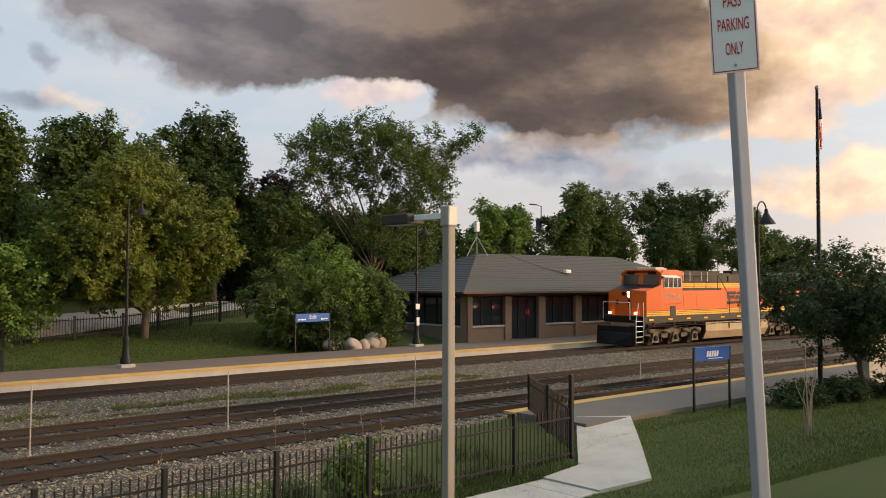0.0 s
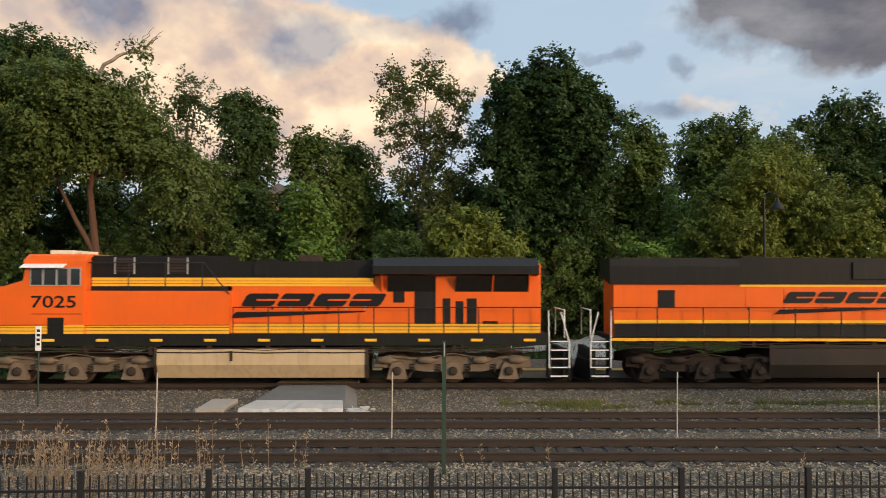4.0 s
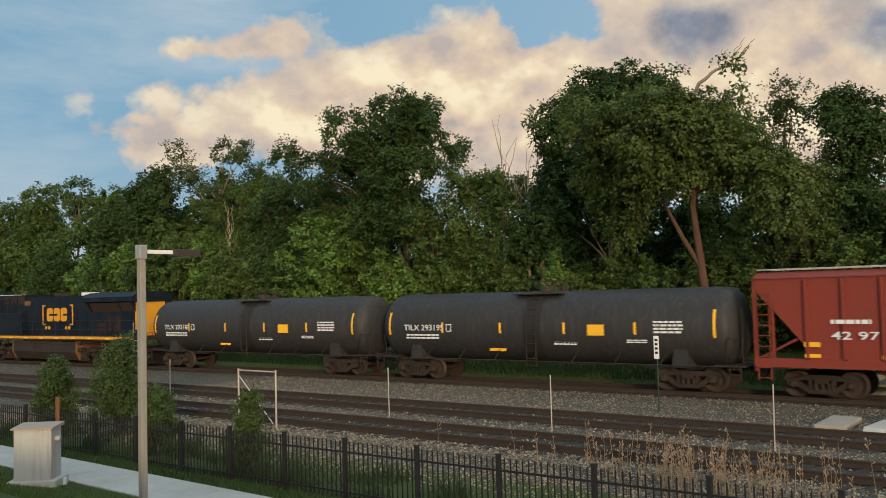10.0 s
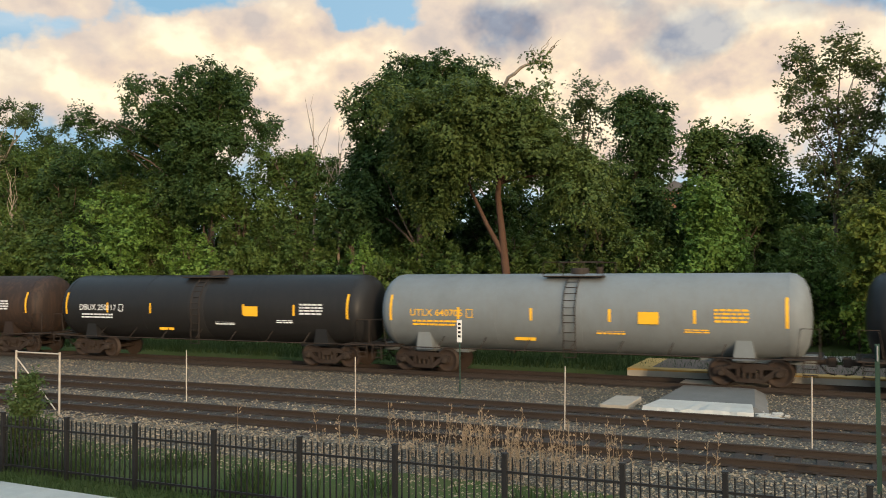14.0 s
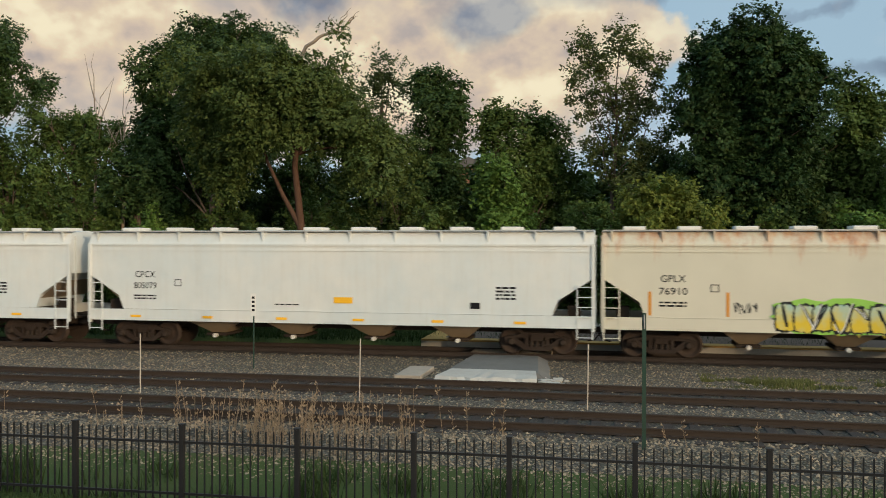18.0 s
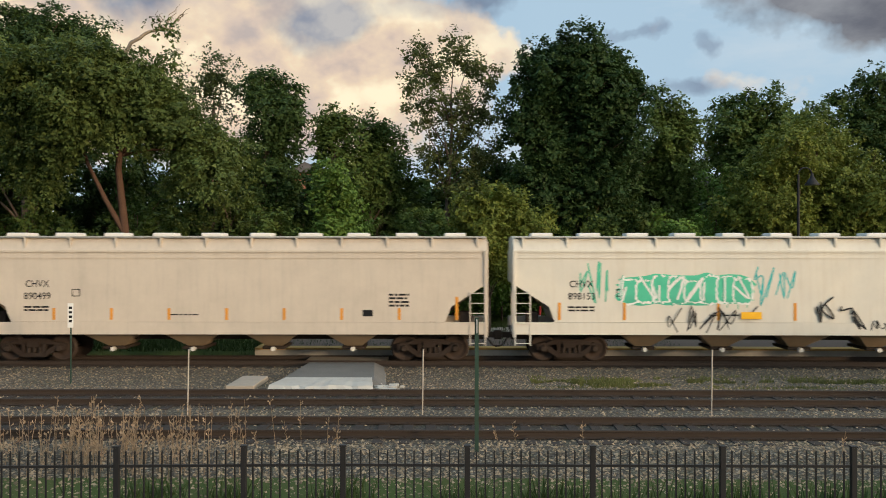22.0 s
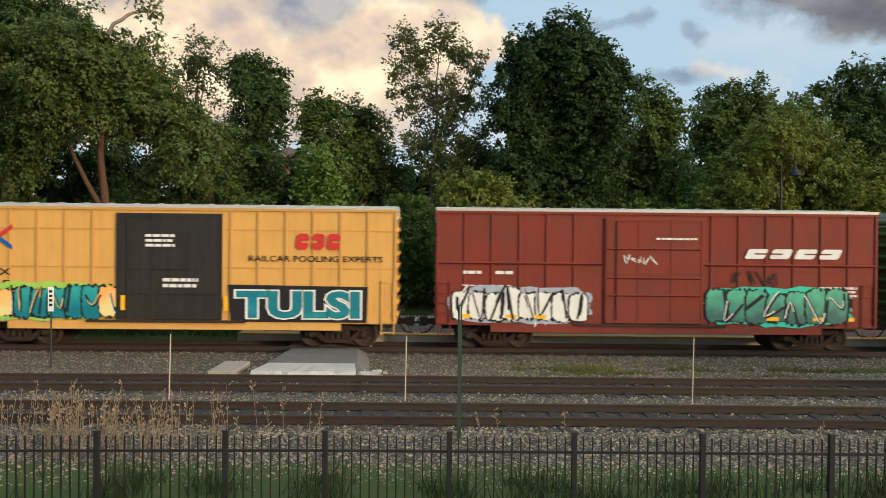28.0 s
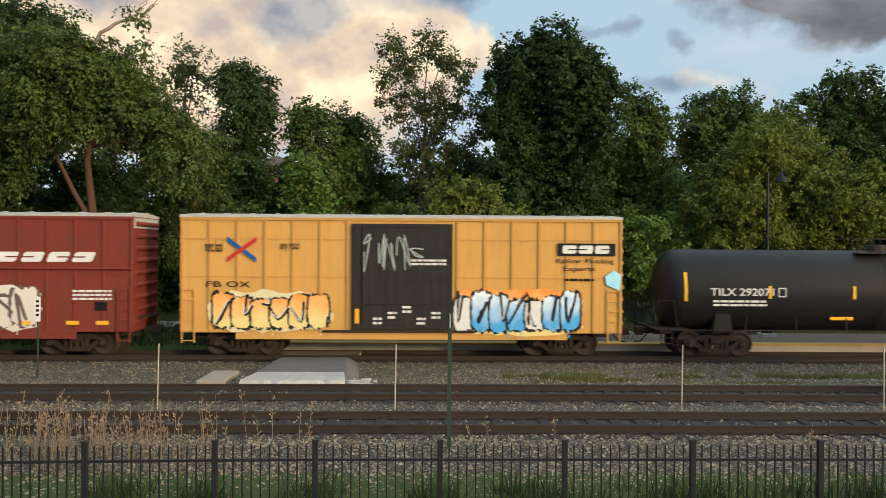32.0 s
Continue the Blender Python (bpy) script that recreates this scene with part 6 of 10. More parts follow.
    # planting at the near platform
    tree("crabapple_tree", 29.4, 12.0, 4.6, 3.3, "deep", 91, "low spreading dark tree by the near platform", density=115, base=0.33, leaf=0.085, reach=0.35, narrow=0.7, form="spread", clumps=26, trunk=0.13, flat=0.75, z0=0.1, group="trees by the platform", clump=0.30)
    for j in range(9):
        bush(24.6 + 1.1 * j, 11.9 - 0.28 * j + (j % 2) * 0.4, 0.75, 0.75, "deep", 830 + j, "low dark green hedge shrub", density=220, leaf=0.07, reach=0.15, z0=0.1, group="hedge by the platform", trunk=0.03)
    b, rnd = B(), random.Random(3)
    for i in range(9):
        limb(b, (rnd.uniform(-.05, .05), rnd.uniform(-.05, .05), 0), (rnd.uniform(-.35, .35), rnd.uniform(-.3, .3), rnd.uniform(1.2, 2.3)), 0.016, 0.005, rnd, 0.08, 4, 5)
    thing("bare_sapling", b, DEADWOOD, "thin bare sapling on the lawn", "tree", at=(19.2, 8.95, 0.25))


woods()


def grass(name, area, n, h, material, label, seed, lean_s=0.35, w=0.008, clumpy=0.0):
    """Blades over a patch of ground; area: x0, x1, y0, y1."""
    rng = np.random.default_rng(seed)
    x, y = rng.uniform(area[0], area[1], n), rng.uniform(area[2], area[3], n)
    if clumpy:
        keep = np.array([noise.noise(Vector((a * 0.9, b * 0.9, seed))) > clumpy - rng.random() * 0.5 for a, b in zip(x, y)])
        x, y = x[keep], y[keep]
        n = len(x)
    z = np.array([ground_z(a, b) for a, b in zip(x, y)])
    a = rng.uniform(0, 6.283, n)
    hh = h * rng.uniform(0.45, 1.3, n)
    dx, dy = np.cos(a) * w, np.sin(a) * w
    lx, ly = rng.normal(scale=lean_s, size=n) * hh, rng.normal(scale=lean_s, size=n) * hh
    p0 = np.stack([x - dx, y - dy, z], -1)
    p1 = np.stack([x + dx, y + dy, z], -1)
    p2 = np.stack([x + lx, y + ly, z + hh], -1)
    v = np.stack([p0, p1, p2], 1).reshape(-1, 3)
    thing(name, fast_mesh(name, v, np.arange(3 * n).reshape(-1, 3), material), None, label, "grass", kind="stuff")


grass("lawn_grass", (12.5, 30, 3.0, 13.6), 90000, 0.07, BLADES, "mown green lawn grass", 1, w=0.006)
grass("verge_grass", (-30, 15.3, 11.75, 12.6), 16000, 0.18, WEED, "green verge grass along the iron fence", 2)
grass("slope_grass", (-24, 12, 7.5, 10.25), 50000, 0.07, BLADES, "mown grass beside the walk", 3, w=0.006)
grass("fence_weeds", (-34, 14.6, 12.5, 14.6), 22000, 0.40, WEED, "green weeds growing behind the iron fence", 4, w=0.014, clumpy=0.46)
grass("far_verge_grass", (-60, 9, 32.6, 40.0), 40000, 0.32, WEED, "green grass beyond the far track", 6, w=0.02)
grass("far_lawn_grass", (4, 26, 36.2, 44.0), 45000, 0.09, BLADES, "mown lawn behind the far platform", 7, w=0.014)


def ballast_weeds():
    """Low yellowish weeds that creep over the stones beside the far track."""
    rng = np.random.default_rng(12)
    n = 26000
    x, q = rng.uniform(2.5, 26, n), 26.3 + rng.normal(scale=0.55, size=n) + 0.4 * np.sin(rng.uniform(0, 6, n))
    keep = np.array([noise.noise(Vector((a * 0.35, b * 1.1, 3.0))) + 0.4 * noise.noise(Vector((a * 2.2, b * 2.6, 7.0))) > 0.02 for a, b in zip(x, q)])
    x, q = x[keep], q[keep]
    n = len(x)
    y, a, h = q + BEND * x * x / 2, rng.uniform(0, 6.283, n), rng.uniform(0.03, 0.10, n)
    w = 0.02
    p = np.stack([x, y, np.full(n, -0.245)], -1)
    d = np.stack([np.cos(a) * w, np.sin(a) * w, 0 * a], -1)
    tip = p + np.stack([rng.normal(scale=0.03, size=n), rng.normal(scale=0.03, size=n), h + 0.03], -1)
    v = np.stack([p - d, p + d, tip], 1).reshape(-1, 3)
    thing("ballast_weeds", fast_mesh("ballast_weeds", v, np.arange(3 * n).reshape(-1, 3), leaf_mat("creeping_weed", (0.11, 0.12, 0.035), (0.18, 0.18, 0.06), 0.25)), None, "low yellow green weeds on the ballast", "weeds", kind="stuff")


ballast_weeds()


def dry_weeds():
    rng, rnd = np.random.default_rng(7), random.Random(7)
    b = B()
    for i in range(190):
        x, y = rnd.gauss(-6.4, 1.6), rnd.uniform(15.4, 17.2)
        if rnd.random() < 0.12:
            x = rnd.uniform(-14, 14)
        h = rnd.uniform(0.4, 1.25)
        tip = (x + rnd.uniform(-.18, .18), y + rnd.uniform(-.1, .1), -0.3 + h)
        b.tube([(x, y, -0.35), ((x + tip[0]) / 2, y, -0.3 + h * 0.5), tip], 0.007, 4, 0.004, False)
        for k in range(7):
            t = rnd.uniform(0.55, 1.0)
            px, pz = x + (tip[0] - x) * t, -0.3 + h * t
            d = rnd.choice((-1, 1)) * rnd.uniform(0.02, 0.07)
            b.add([(px, y, pz), (px + d, y + rnd.uniform(-.03, .03), pz + 0.03), (px + d * 0.9, y, pz + 0.065)], [(0, 1, 2)])
    thing("dry_weeds", b, STRAW, "dry brown weed stalks beside the near track", "weeds", kind="stuff")


dry_weeds()


def far_houses():
    br = mat("red_brick_far", (0.30, 0.14, 0.09), 0.9, c2=(0.2, 0.1, 0.07), scale=6, bump=0.4)
    for x, y, w, h in ((-11.4, 66, 3.0, 9.3), (1.2, 70, 1.8, 8.6), (19, 64, 5, 8.0)):
        hs = root("brick_house", "red brick house glimpsed between the trees", "house", "houses behind the trees")
        hs.location = (x, y, 0.8)
        part("wall", B().box(-w / 2, w / 2, 0, 8, -1, h), br, hs)
        part("roof", B().prism([(-w / 2 - 0.4, h), (w / 2 + 0.4, h), (0, h + 0.8)], "y", -0.4, 8.4), mat("far_roof", (0.14, 0.13, 0.13), 0.9), hs)
        for i in (-1, 1):
            wd = part("window", B().box(i * w / 4 - 0.5, i * w / 4 + 0.5, -0.05, 0.02, h - 2.4, h - 0.9), GLASS, hs)
            part("sill", B().box(i * w / 4 - 0.6, i * w / 4 + 0.6, -0.12, 0.0, h - 2.5, h - 2.4), CONCRETE, wd)


far_houses()

STATION_SIDE = ("platform_lamp", "station_sign", "flag_pole", "station_house", "far_fence", "path", "marker_post", "boulder", "planter_bench", "shelter_wall", "street_light", "crabapple_tree", "bare_sapling", "lawn_tree")


def settle_station():
    """The station and its planting were laid out on their own bearing: turn them to that of the tracks."""
    turn = pose(0.1, -0.15, 0, 0, 0, -1.35) @ pose(-0.1, 0.15, 0)
    bpy.context.view_layer.update()
    for ob in [o for o in scene.collection.objects if o.parent is None and o.type in ("MESH", "EMPTY")]:
        kind = ob.name.split(".")[0]
        planted = kind in ("tree", "shrub", "thicket", "sapling") and (ob.location.x > 15.5 or (ob.location.x > 9 and ob.location.y < 14))
        if kind in STATION_SIDE or planted:
            ob.matrix_basis = turn @ ob.matrix_basis


settle_station()

# ---------------------------------------------------------------- the train
WHEELS = []     # (wheelset, its car's place in the train, radius)
CARS = []       # (thing, its place in the train)


def wheelset_mesh(r):
    key = "wheelset %.2f" % r
    if key not in MATS:
        b = B().lathe([(-0.72, 0.07), (0.72, 0.07)], "y", 10)
        for s in (-1, 1):
            prof = [(s * 0.66, r + 0.03), (s * 0.69, r + 0.03), (s * 0.70, r), (s * 0.80, r - 0.01), (s * 0.805, r - 0.07), (s * 0.77, r - 0.09), (s * 0.76, r * 0.45), (s * 0.80, r * 0.35), (s * 0.80, 0.12)]
            b.lathe(prof, "y", 24)
        MATS[key] = b.mesh("wheelset", WHEEL)
    return MATS[key]


def freight_truck(car, x, silver=False):
    """Two axle truck: cast side frames with an opening, springs, bolster, bearings, wheelsets."""
    if "freight_frame" not in MATS:
        b = B()
        for s in (-1, 1):
            b.prism([(-1.15, 0.62), (-1.1, 0.40), (-0.78, 0.40), (-0.42, 0.16), (0.42, 0.16), (0.78, 0.40), (1.1, 0.40), (1.15, 0.62), (0.85, 0.68), (0.62, 0.50), (0.34, 0.30), (-0.34, 0.30), (-0.62, 0.50), (-0.85, 0.68)], "y", s * 0.98 - 0.07, s * 0.98 + 0.07)
            b.prism([(-0.95, 0.60), (0.95, 0.60), (0.5, 0.78), (-0.5, 0.78)], "y", s * 0.98 - 0.06, s * 0.98 + 0.06)
            for q in (-0.36, 0.36):
                b.box(q - 0.06, q + 0.06, s * 0.98 - 0.07, s * 0.98 + 0.07, 0.28, 0.66)
        b.box(-0.22, 0.22, -1.1, 1.1, 0.5, 0.72)
        MATS["freight_frame"] = b.mesh("truck", TRUCKM)
        MATS["spring"] = B().lathe([(0.30, 0.07), (0.34, 0.08), (0.38, 0.07), (0.42, 0.08), (0.46, 0.07), (0.5, 0.08)], "z", 8).mesh("spring", STEEL)
        for s in (-1, 1):
            MATS["bearing%d" % s] = B().lathe([(s * 0.9, 0.13), (s * 1.08, 0.13), (s * 1.12, 0.09)], "y", 12).mesh("bearing", STEEL)
    t = part("truck", MATS["freight_frame"], None, car, at=(x, 0, 0))
    for s in (-0.98, 0.98):
        for q in (-0.2, 0.0, 0.2):
            part("spring", MATS["spring"], None, t, at=(q, s, 0))
    for q in (-0.9, 0.9):
        w = part("wheelset", wheelset_mesh(0.46), None, t, at=(q, 0, 0.46))
        WHEELS.append((w, car, 0.46, (q, 0, 0.46)))
        for s in (-1, 1):
            part("bearing", MATS["bearing%d" % s], None, t, at=(q, 0, 0.46))
    return t


def loco_truck(car, x, material):
    key = "loco_frame_" + material.name
    if key not in MATS:
        b = B()
        for s in (-1, 1):
            b.prism([(-2.75, 0.62), (-2.7, 0.95), (-2.2, 1.02), (-1.55, 0.96), (-1.1, 0.74), (-0.75, 0.72), (-0.45, 0.98), (0.45, 0.98), (0.75, 0.72), (1.1, 0.74), (1.55, 0.96), (2.2, 1.02), (2.7, 0.95), (2.75, 0.62), (1.45, 0.52), (1.0, 0.45), (-1.0, 0.45), (-1.45, 0.52)], "y", s * 1.1 - 0.07, s * 1.1 + 0.07)
            b.tube([(-2.3, s * 1.3, 0.98), (-1.2, s * 1.32, 0.9), (0, s * 1.32, 1.1), (1.2, s * 1.32, 0.9), (2.3, s * 1.3, 0.98)], 0.022, 6)
        b.box(-2.4, 2.4, -0.9, 0.9, 0.62, 0.92)
        MATS[key] = b.mesh("truck", material)
        MATS[key + "box"] = B().prism([(-0.36, 0.2), (0.36, 0.2), (0.3, 0.42), (0.2, 0.74), (0.1, 0.8), (-0.1, 0.8), (-0.2, 0.74), (-0.3, 0.42)], "y", -0.14, 0.1).mesh("journal_box", material)
        MATS[key + "cap"] = B().lathe([(-0.24, 0.1), (-0.22, 0.15), (-0.13, 0.16)], "y", 14, (0, 0, 0.48)).mesh("bearing_cap", STEEL)
        coil = [(0.085 * math.cos(a), 0.085 * math.sin(a), 0.40 + 0.0085 * a) for a in np.linspace(0, 12 * math.pi, 60)]
        q = B().tube(coil, 0.018, 4)
        MATS[key + "spring"] = q.mesh("spring", BLACKP)
        MATS[key + "cyl"] = B().lathe([(-0.26, 0.06), (-0.22, 0.13), (0.2, 0.13), (0.24, 0.07), (0.42, 0.03)], "x", 12, (0, 0, 0)).mesh("brake_cylinder", material)
    t = part("truck", MATS[key], None, car, at=(x, 0, 0))
    for q in (-1.95, 0, 1.95):
        w = part("wheelset", wheelset_mesh(0.52), None, t, at=(q, 0, 0.52))
        WHEELS.append((w, car, 0.52, (q, 0, 0.52)))
        for s in (-1, 1):
            part("journal_box", MATS[key + "box"], None, t, at=(q, s * 1.14, 0))
        part("bearing_cap", MATS[key + "cap"], None, t, at=(q, -1.14, 0))
    for q in (-1.42, -0.52, 0.52, 1.42):
        part("spring", MATS[key + "spring"], None, t, at=(q, -1.2, 0))
    for q in (-2.35, -0.95, 0.95, 2.2):
        part("brake_cylinder", MATS[key + "cyl"], None, t, at=(q, -1.27, 0.86))


def couplers(car, a, b, z=0.85):
    for x, s in ((a, -1), (b, 1)):
        q = B().cbox(min(x, x + s * 0.35), max(x, x + s * 0.35), -0.09, 0.09, z - 0.1, z + 0.1, 0.02)
        q.cbox(min(x + s * 0.3, x + s * 0.6), max(x + s * 0.3, x + s * 0.6), -0.17, 0.17, z - 0.16, z + 0.16, 0.05)
        q.tube([(x, 0.3, z - 0.05), (x + s * 0.3, 0.3, z - 0.42), (x + s * 0.55, 0.25, z - 0.45)], 0.03, 6)
        part("coupler", q, STEEL, car)


def ladder(car, x0, x1, z0, z1, y, material, n=6, name="ladder", sill=None):
    b = B()
    for x in (x0, x1):
        b.box(x - 0.02, x + 0.02, y - 0.03, y, z0, z1)
    for i in range(n):
        z = z0 + 0.08 + (z1 - z0 - 0.16) * i / (n - 1)
        b.box(x0, x1, y - 0.05, y - 0.02, z - 0.014, z + 0.014)
    return part(name, b, material, car)


# ------ spray paint
def strokes(seed, n, w, h, width, spread=1.0):
    """Wild sprayed curves, no letters: n tangled zigzags side by side in a w by h field."""
    rnd, out = random.Random(seed), []
    cell = w / n
    for i in range(n):
        m = rnd.choice((4, 5, 5, 6))
        knots, side = [], rnd.choice((0, 1))
        for k in range(m):
            side = 1 - side
            px = cell * (i + 0.5 + rnd.uniform(-0.62, 0.62))
            pz = h * (rnd.uniform(0.68, 1.02) if side else rnd.uniform(-0.02, 0.30))
            if rnd.random() < 0.25:
                pz = h * rnd.uniform(0.3, 0.7)
            knots.append((min(max(px, 0), w), pz))
        pts = []
        for k in range(m - 1):
            p0, p1, p2, p3 = knots[max(k - 1, 0)], knots[k], knots[k + 1], knots[min(k + 2, m - 1)]
            for t in (0, 0.25, 0.5, 0.75):
                pts.append(tuple(0.5 * (2 * p1[c] + (p2[c] - p0[c]) * t + (2 * p0[c] - 5 * p1[c] + 4 * p2[c] - p3[c]) * t * t + (3 * p1[c] - p0[c] - 3 * p2[c] + p3[c]) * t ** 3) for c in (0, 1)))
        pts.append(knots[-1])
        out.append(pts)
    return out


def ribbon(lines, width, y, x, z, taper=0.0):
    """Flat bands with blunt pointed ends along lines on the side of a car."""
    b = B()
    for pts in lines:
        n = len(pts)
        left, right = [], []
        for i, (px, pz) in enumerate(pts):
            ax, az = pts[max(i - 1, 0)]
            bx, bz = pts[min(i + 1, n - 1)]
            d = math.hypot(bx - ax, bz - az) or 1e-6
            nx, nz = -(bz - az) / d * width / 2, (bx - ax) / d * width / 2
            yy = y - 0.00004 * i
            left.append((x + px + nx, yy, z + pz + nz))
            right.append((x + px - nx, yy, z + pz - nz))
        ends = []
        for (px, pz), (qx, qz), yy in ((pts[0], pts[1], y), (pts[-1], pts[-2], y - 0.00004 * n)):
            d = math.hypot(px - qx, pz - qz) or 1e-6
            ends.append((x + px + (px - qx) / d * width * 0.45, yy, z + pz + (pz - qz) / d * width * 0.45))
        b.add(left + right + ends, [(i, i + 1, n + i + 1, n + i) for i in range(n - 1)] + [(0, n, 2 * n), (n - 1, 2 * n - 1, 2 * n + 1)])
    return b


def cloud_patch(rnd, x, z, w, h, y):
    """Ragged sprayed ground: one flat patch with an uneven edge."""
    edge = []
    m = 44
    for k in range(m):
        a = 2 * math.pi * k / m
        c, sn = math.cos(a), math.sin(a)
        q = (abs(c) ** 4 + abs(sn) ** 4) ** -0.25
        f = rnd.uniform(0.86, 1.08)
        edge.append((x + w / 2 + c * q * w / 2 * (f * 0.5 + 0.5), y, z + h / 2 + sn * q * h / 2 * f))
    return B().add(edge, [tuple(range(m))])


def graffiti(car, x, z, w, h, y, seed, fill, line, halo=None, n=5, fat=0.3, shine=None, label="tangled spray paint in bright colours"):
    """Layers of sprayed paint: a ragged ground, a row of swollen blots, dark tangled edges, light lines and drips."""
    rnd = random.Random(seed)
    m = n + 2
    cell = w / m
    base = part("graffiti", cloud_patch(rnd, x - 0.15, z - 0.06, w + 0.3, h + 0.16, y - 0.003), halo or fill, car, label)
    for k in range(m):
        low, high = rnd.uniform(0.0, 0.08) * h, rnd.uniform(0.82, 1.06) * h
        d = 0.0012 * k
        part("graffiti_outline", cloud_patch(rnd, x + cell * (k - 0.16), z + low - 0.04, cell * 1.32, high - low + 0.08, y - 0.005 - d), line, base)
        part("graffiti_fill", cloud_patch(rnd, x + cell * (k - 0.05), z + low + 0.01, cell * 1.1, high - low - 0.02, y - 0.0056 - d), shine if shine and rnd.random() < 0.3 else fill, base)
    for k, q in enumerate(strokes(seed, m, w, h, fat)):
        d = 0.0005 * k
        part("graffiti_edge", ribbon([q[:9]], 0.13 * cell, y - 0.016 - d, x, z), line, base)
        part("graffiti_line", ribbon([[(a - 0.07 * cell, b + 0.04 * h) for a, b in q[2:9]]], 0.05 * cell, y - 0.021 - d, x, z), rnd.choice((WHITES, shine or WHITES, line)), base)
    for _ in range(4):
        q = rnd.uniform(0.1, w - 0.1)
        part("graffiti_drip", ribbon([[(q, 0.0), (q, -rnd.uniform(0.06, 0.16) * h)]], 0.03, y - 0.004, x, z), fill, base)


def tag(car, x, z, w, h, y, seed, material, n=4, fat=0.05, name="graffiti_tag"):
    first = None
    for q in strokes(seed, n + 1, w, h, fat):
        one = part(name if first is None else "stroke", ribbon([q], fat * 0.8, y - 0.004, x, z), material, first or car, "thin sprayed scrawl" if first is None else "")
        first = first or one


def two_tone(name, c, c2, z0=1.2, z1=2.4):
    """Sprayed colour that fades from one to another upwards."""
    m = bpy.data.materials.new(name)
    m.use_nodes = True
    N = Nodes(m.node_tree)
    co = N.n("ShaderNodeTexCoord")
    s = N.n("ShaderNodeSeparateXYZ", {0: (co, 3)})
    f = N.math("ADD", N.n("ShaderNodeMapRange", {0: (s, 2), 1: z0, 2: z1}), N.math("MULTIPLY", N.math("SUBTRACT", N.noise((co, 3), 2.5), 0.5), 1.2), True)
    p = N.n("ShaderNodeBsdfPrincipled", {"Base Color": (N.mix(f, col(c), col(c2)), 2), "Roughness": 0.5})
    N.t.links.new(p.outputs[0], N.n("ShaderNodeOutputMaterial").inputs[0])
    MATS[name] = m
    return m


TEAL = two_tone("spray_teal", (0.0, 0.15, 0.20), (0.03, 0.38, 0.36))
AQUA = two_tone("spray_aqua", (0.02, 0.30, 0.62), (0.35, 0.72, 0.88))
SKYW = two_tone("spray_sky", (0.06, 0.36, 0.70), (0.80, 0.88, 0.92))
GREEN = two_tone("spray_green", (0.01, 0.16, 0.10), (0.06, 0.45, 0.27))
MINT = two_tone("spray_mint", (0.02, 0.10, 0.09), (0.06, 0.42, 0.26))
ORANGE = two_tone("spray_orange", (0.75, 0.62, 0.25), (0.85, 0.27, 0.03))
SILVER = two_tone("spray_silver", (0.62, 0.58, 0.50), (0.66, 0.62, 0.56))
PINK = two_tone("spray_pink", (0.72, 0.25, 0.27), (0.72, 0.38, 0.40))
PURPLE = two_tone("spray_purple", (0.12, 0.09, 0.11), (0.28, 0.17, 0.20))
YELLOWS = two_tone("spray_yellow", (0.62, 0.45, 0.02), (0.2, 0.5, 0.62))
CYANS = two_tone("spray_cyan", (0.0, 0.20, 0.46), (0.03, 0.42, 0.68))
WHITES = mat("spray_white", (0.74, 0.74, 0.70), 0.5)
BLACKS = mat("spray_black", (0.02, 0.02, 0.022), 0.5)
REDS = mat("spray_red", (0.55, 0.05, 0.04), 0.5)
CREAMS = mat("spray_cream", (0.72, 0.64, 0.40), 0.5)
LIMES = mat("spray_lime", (0.30, 0.55, 0.10), 0.5)


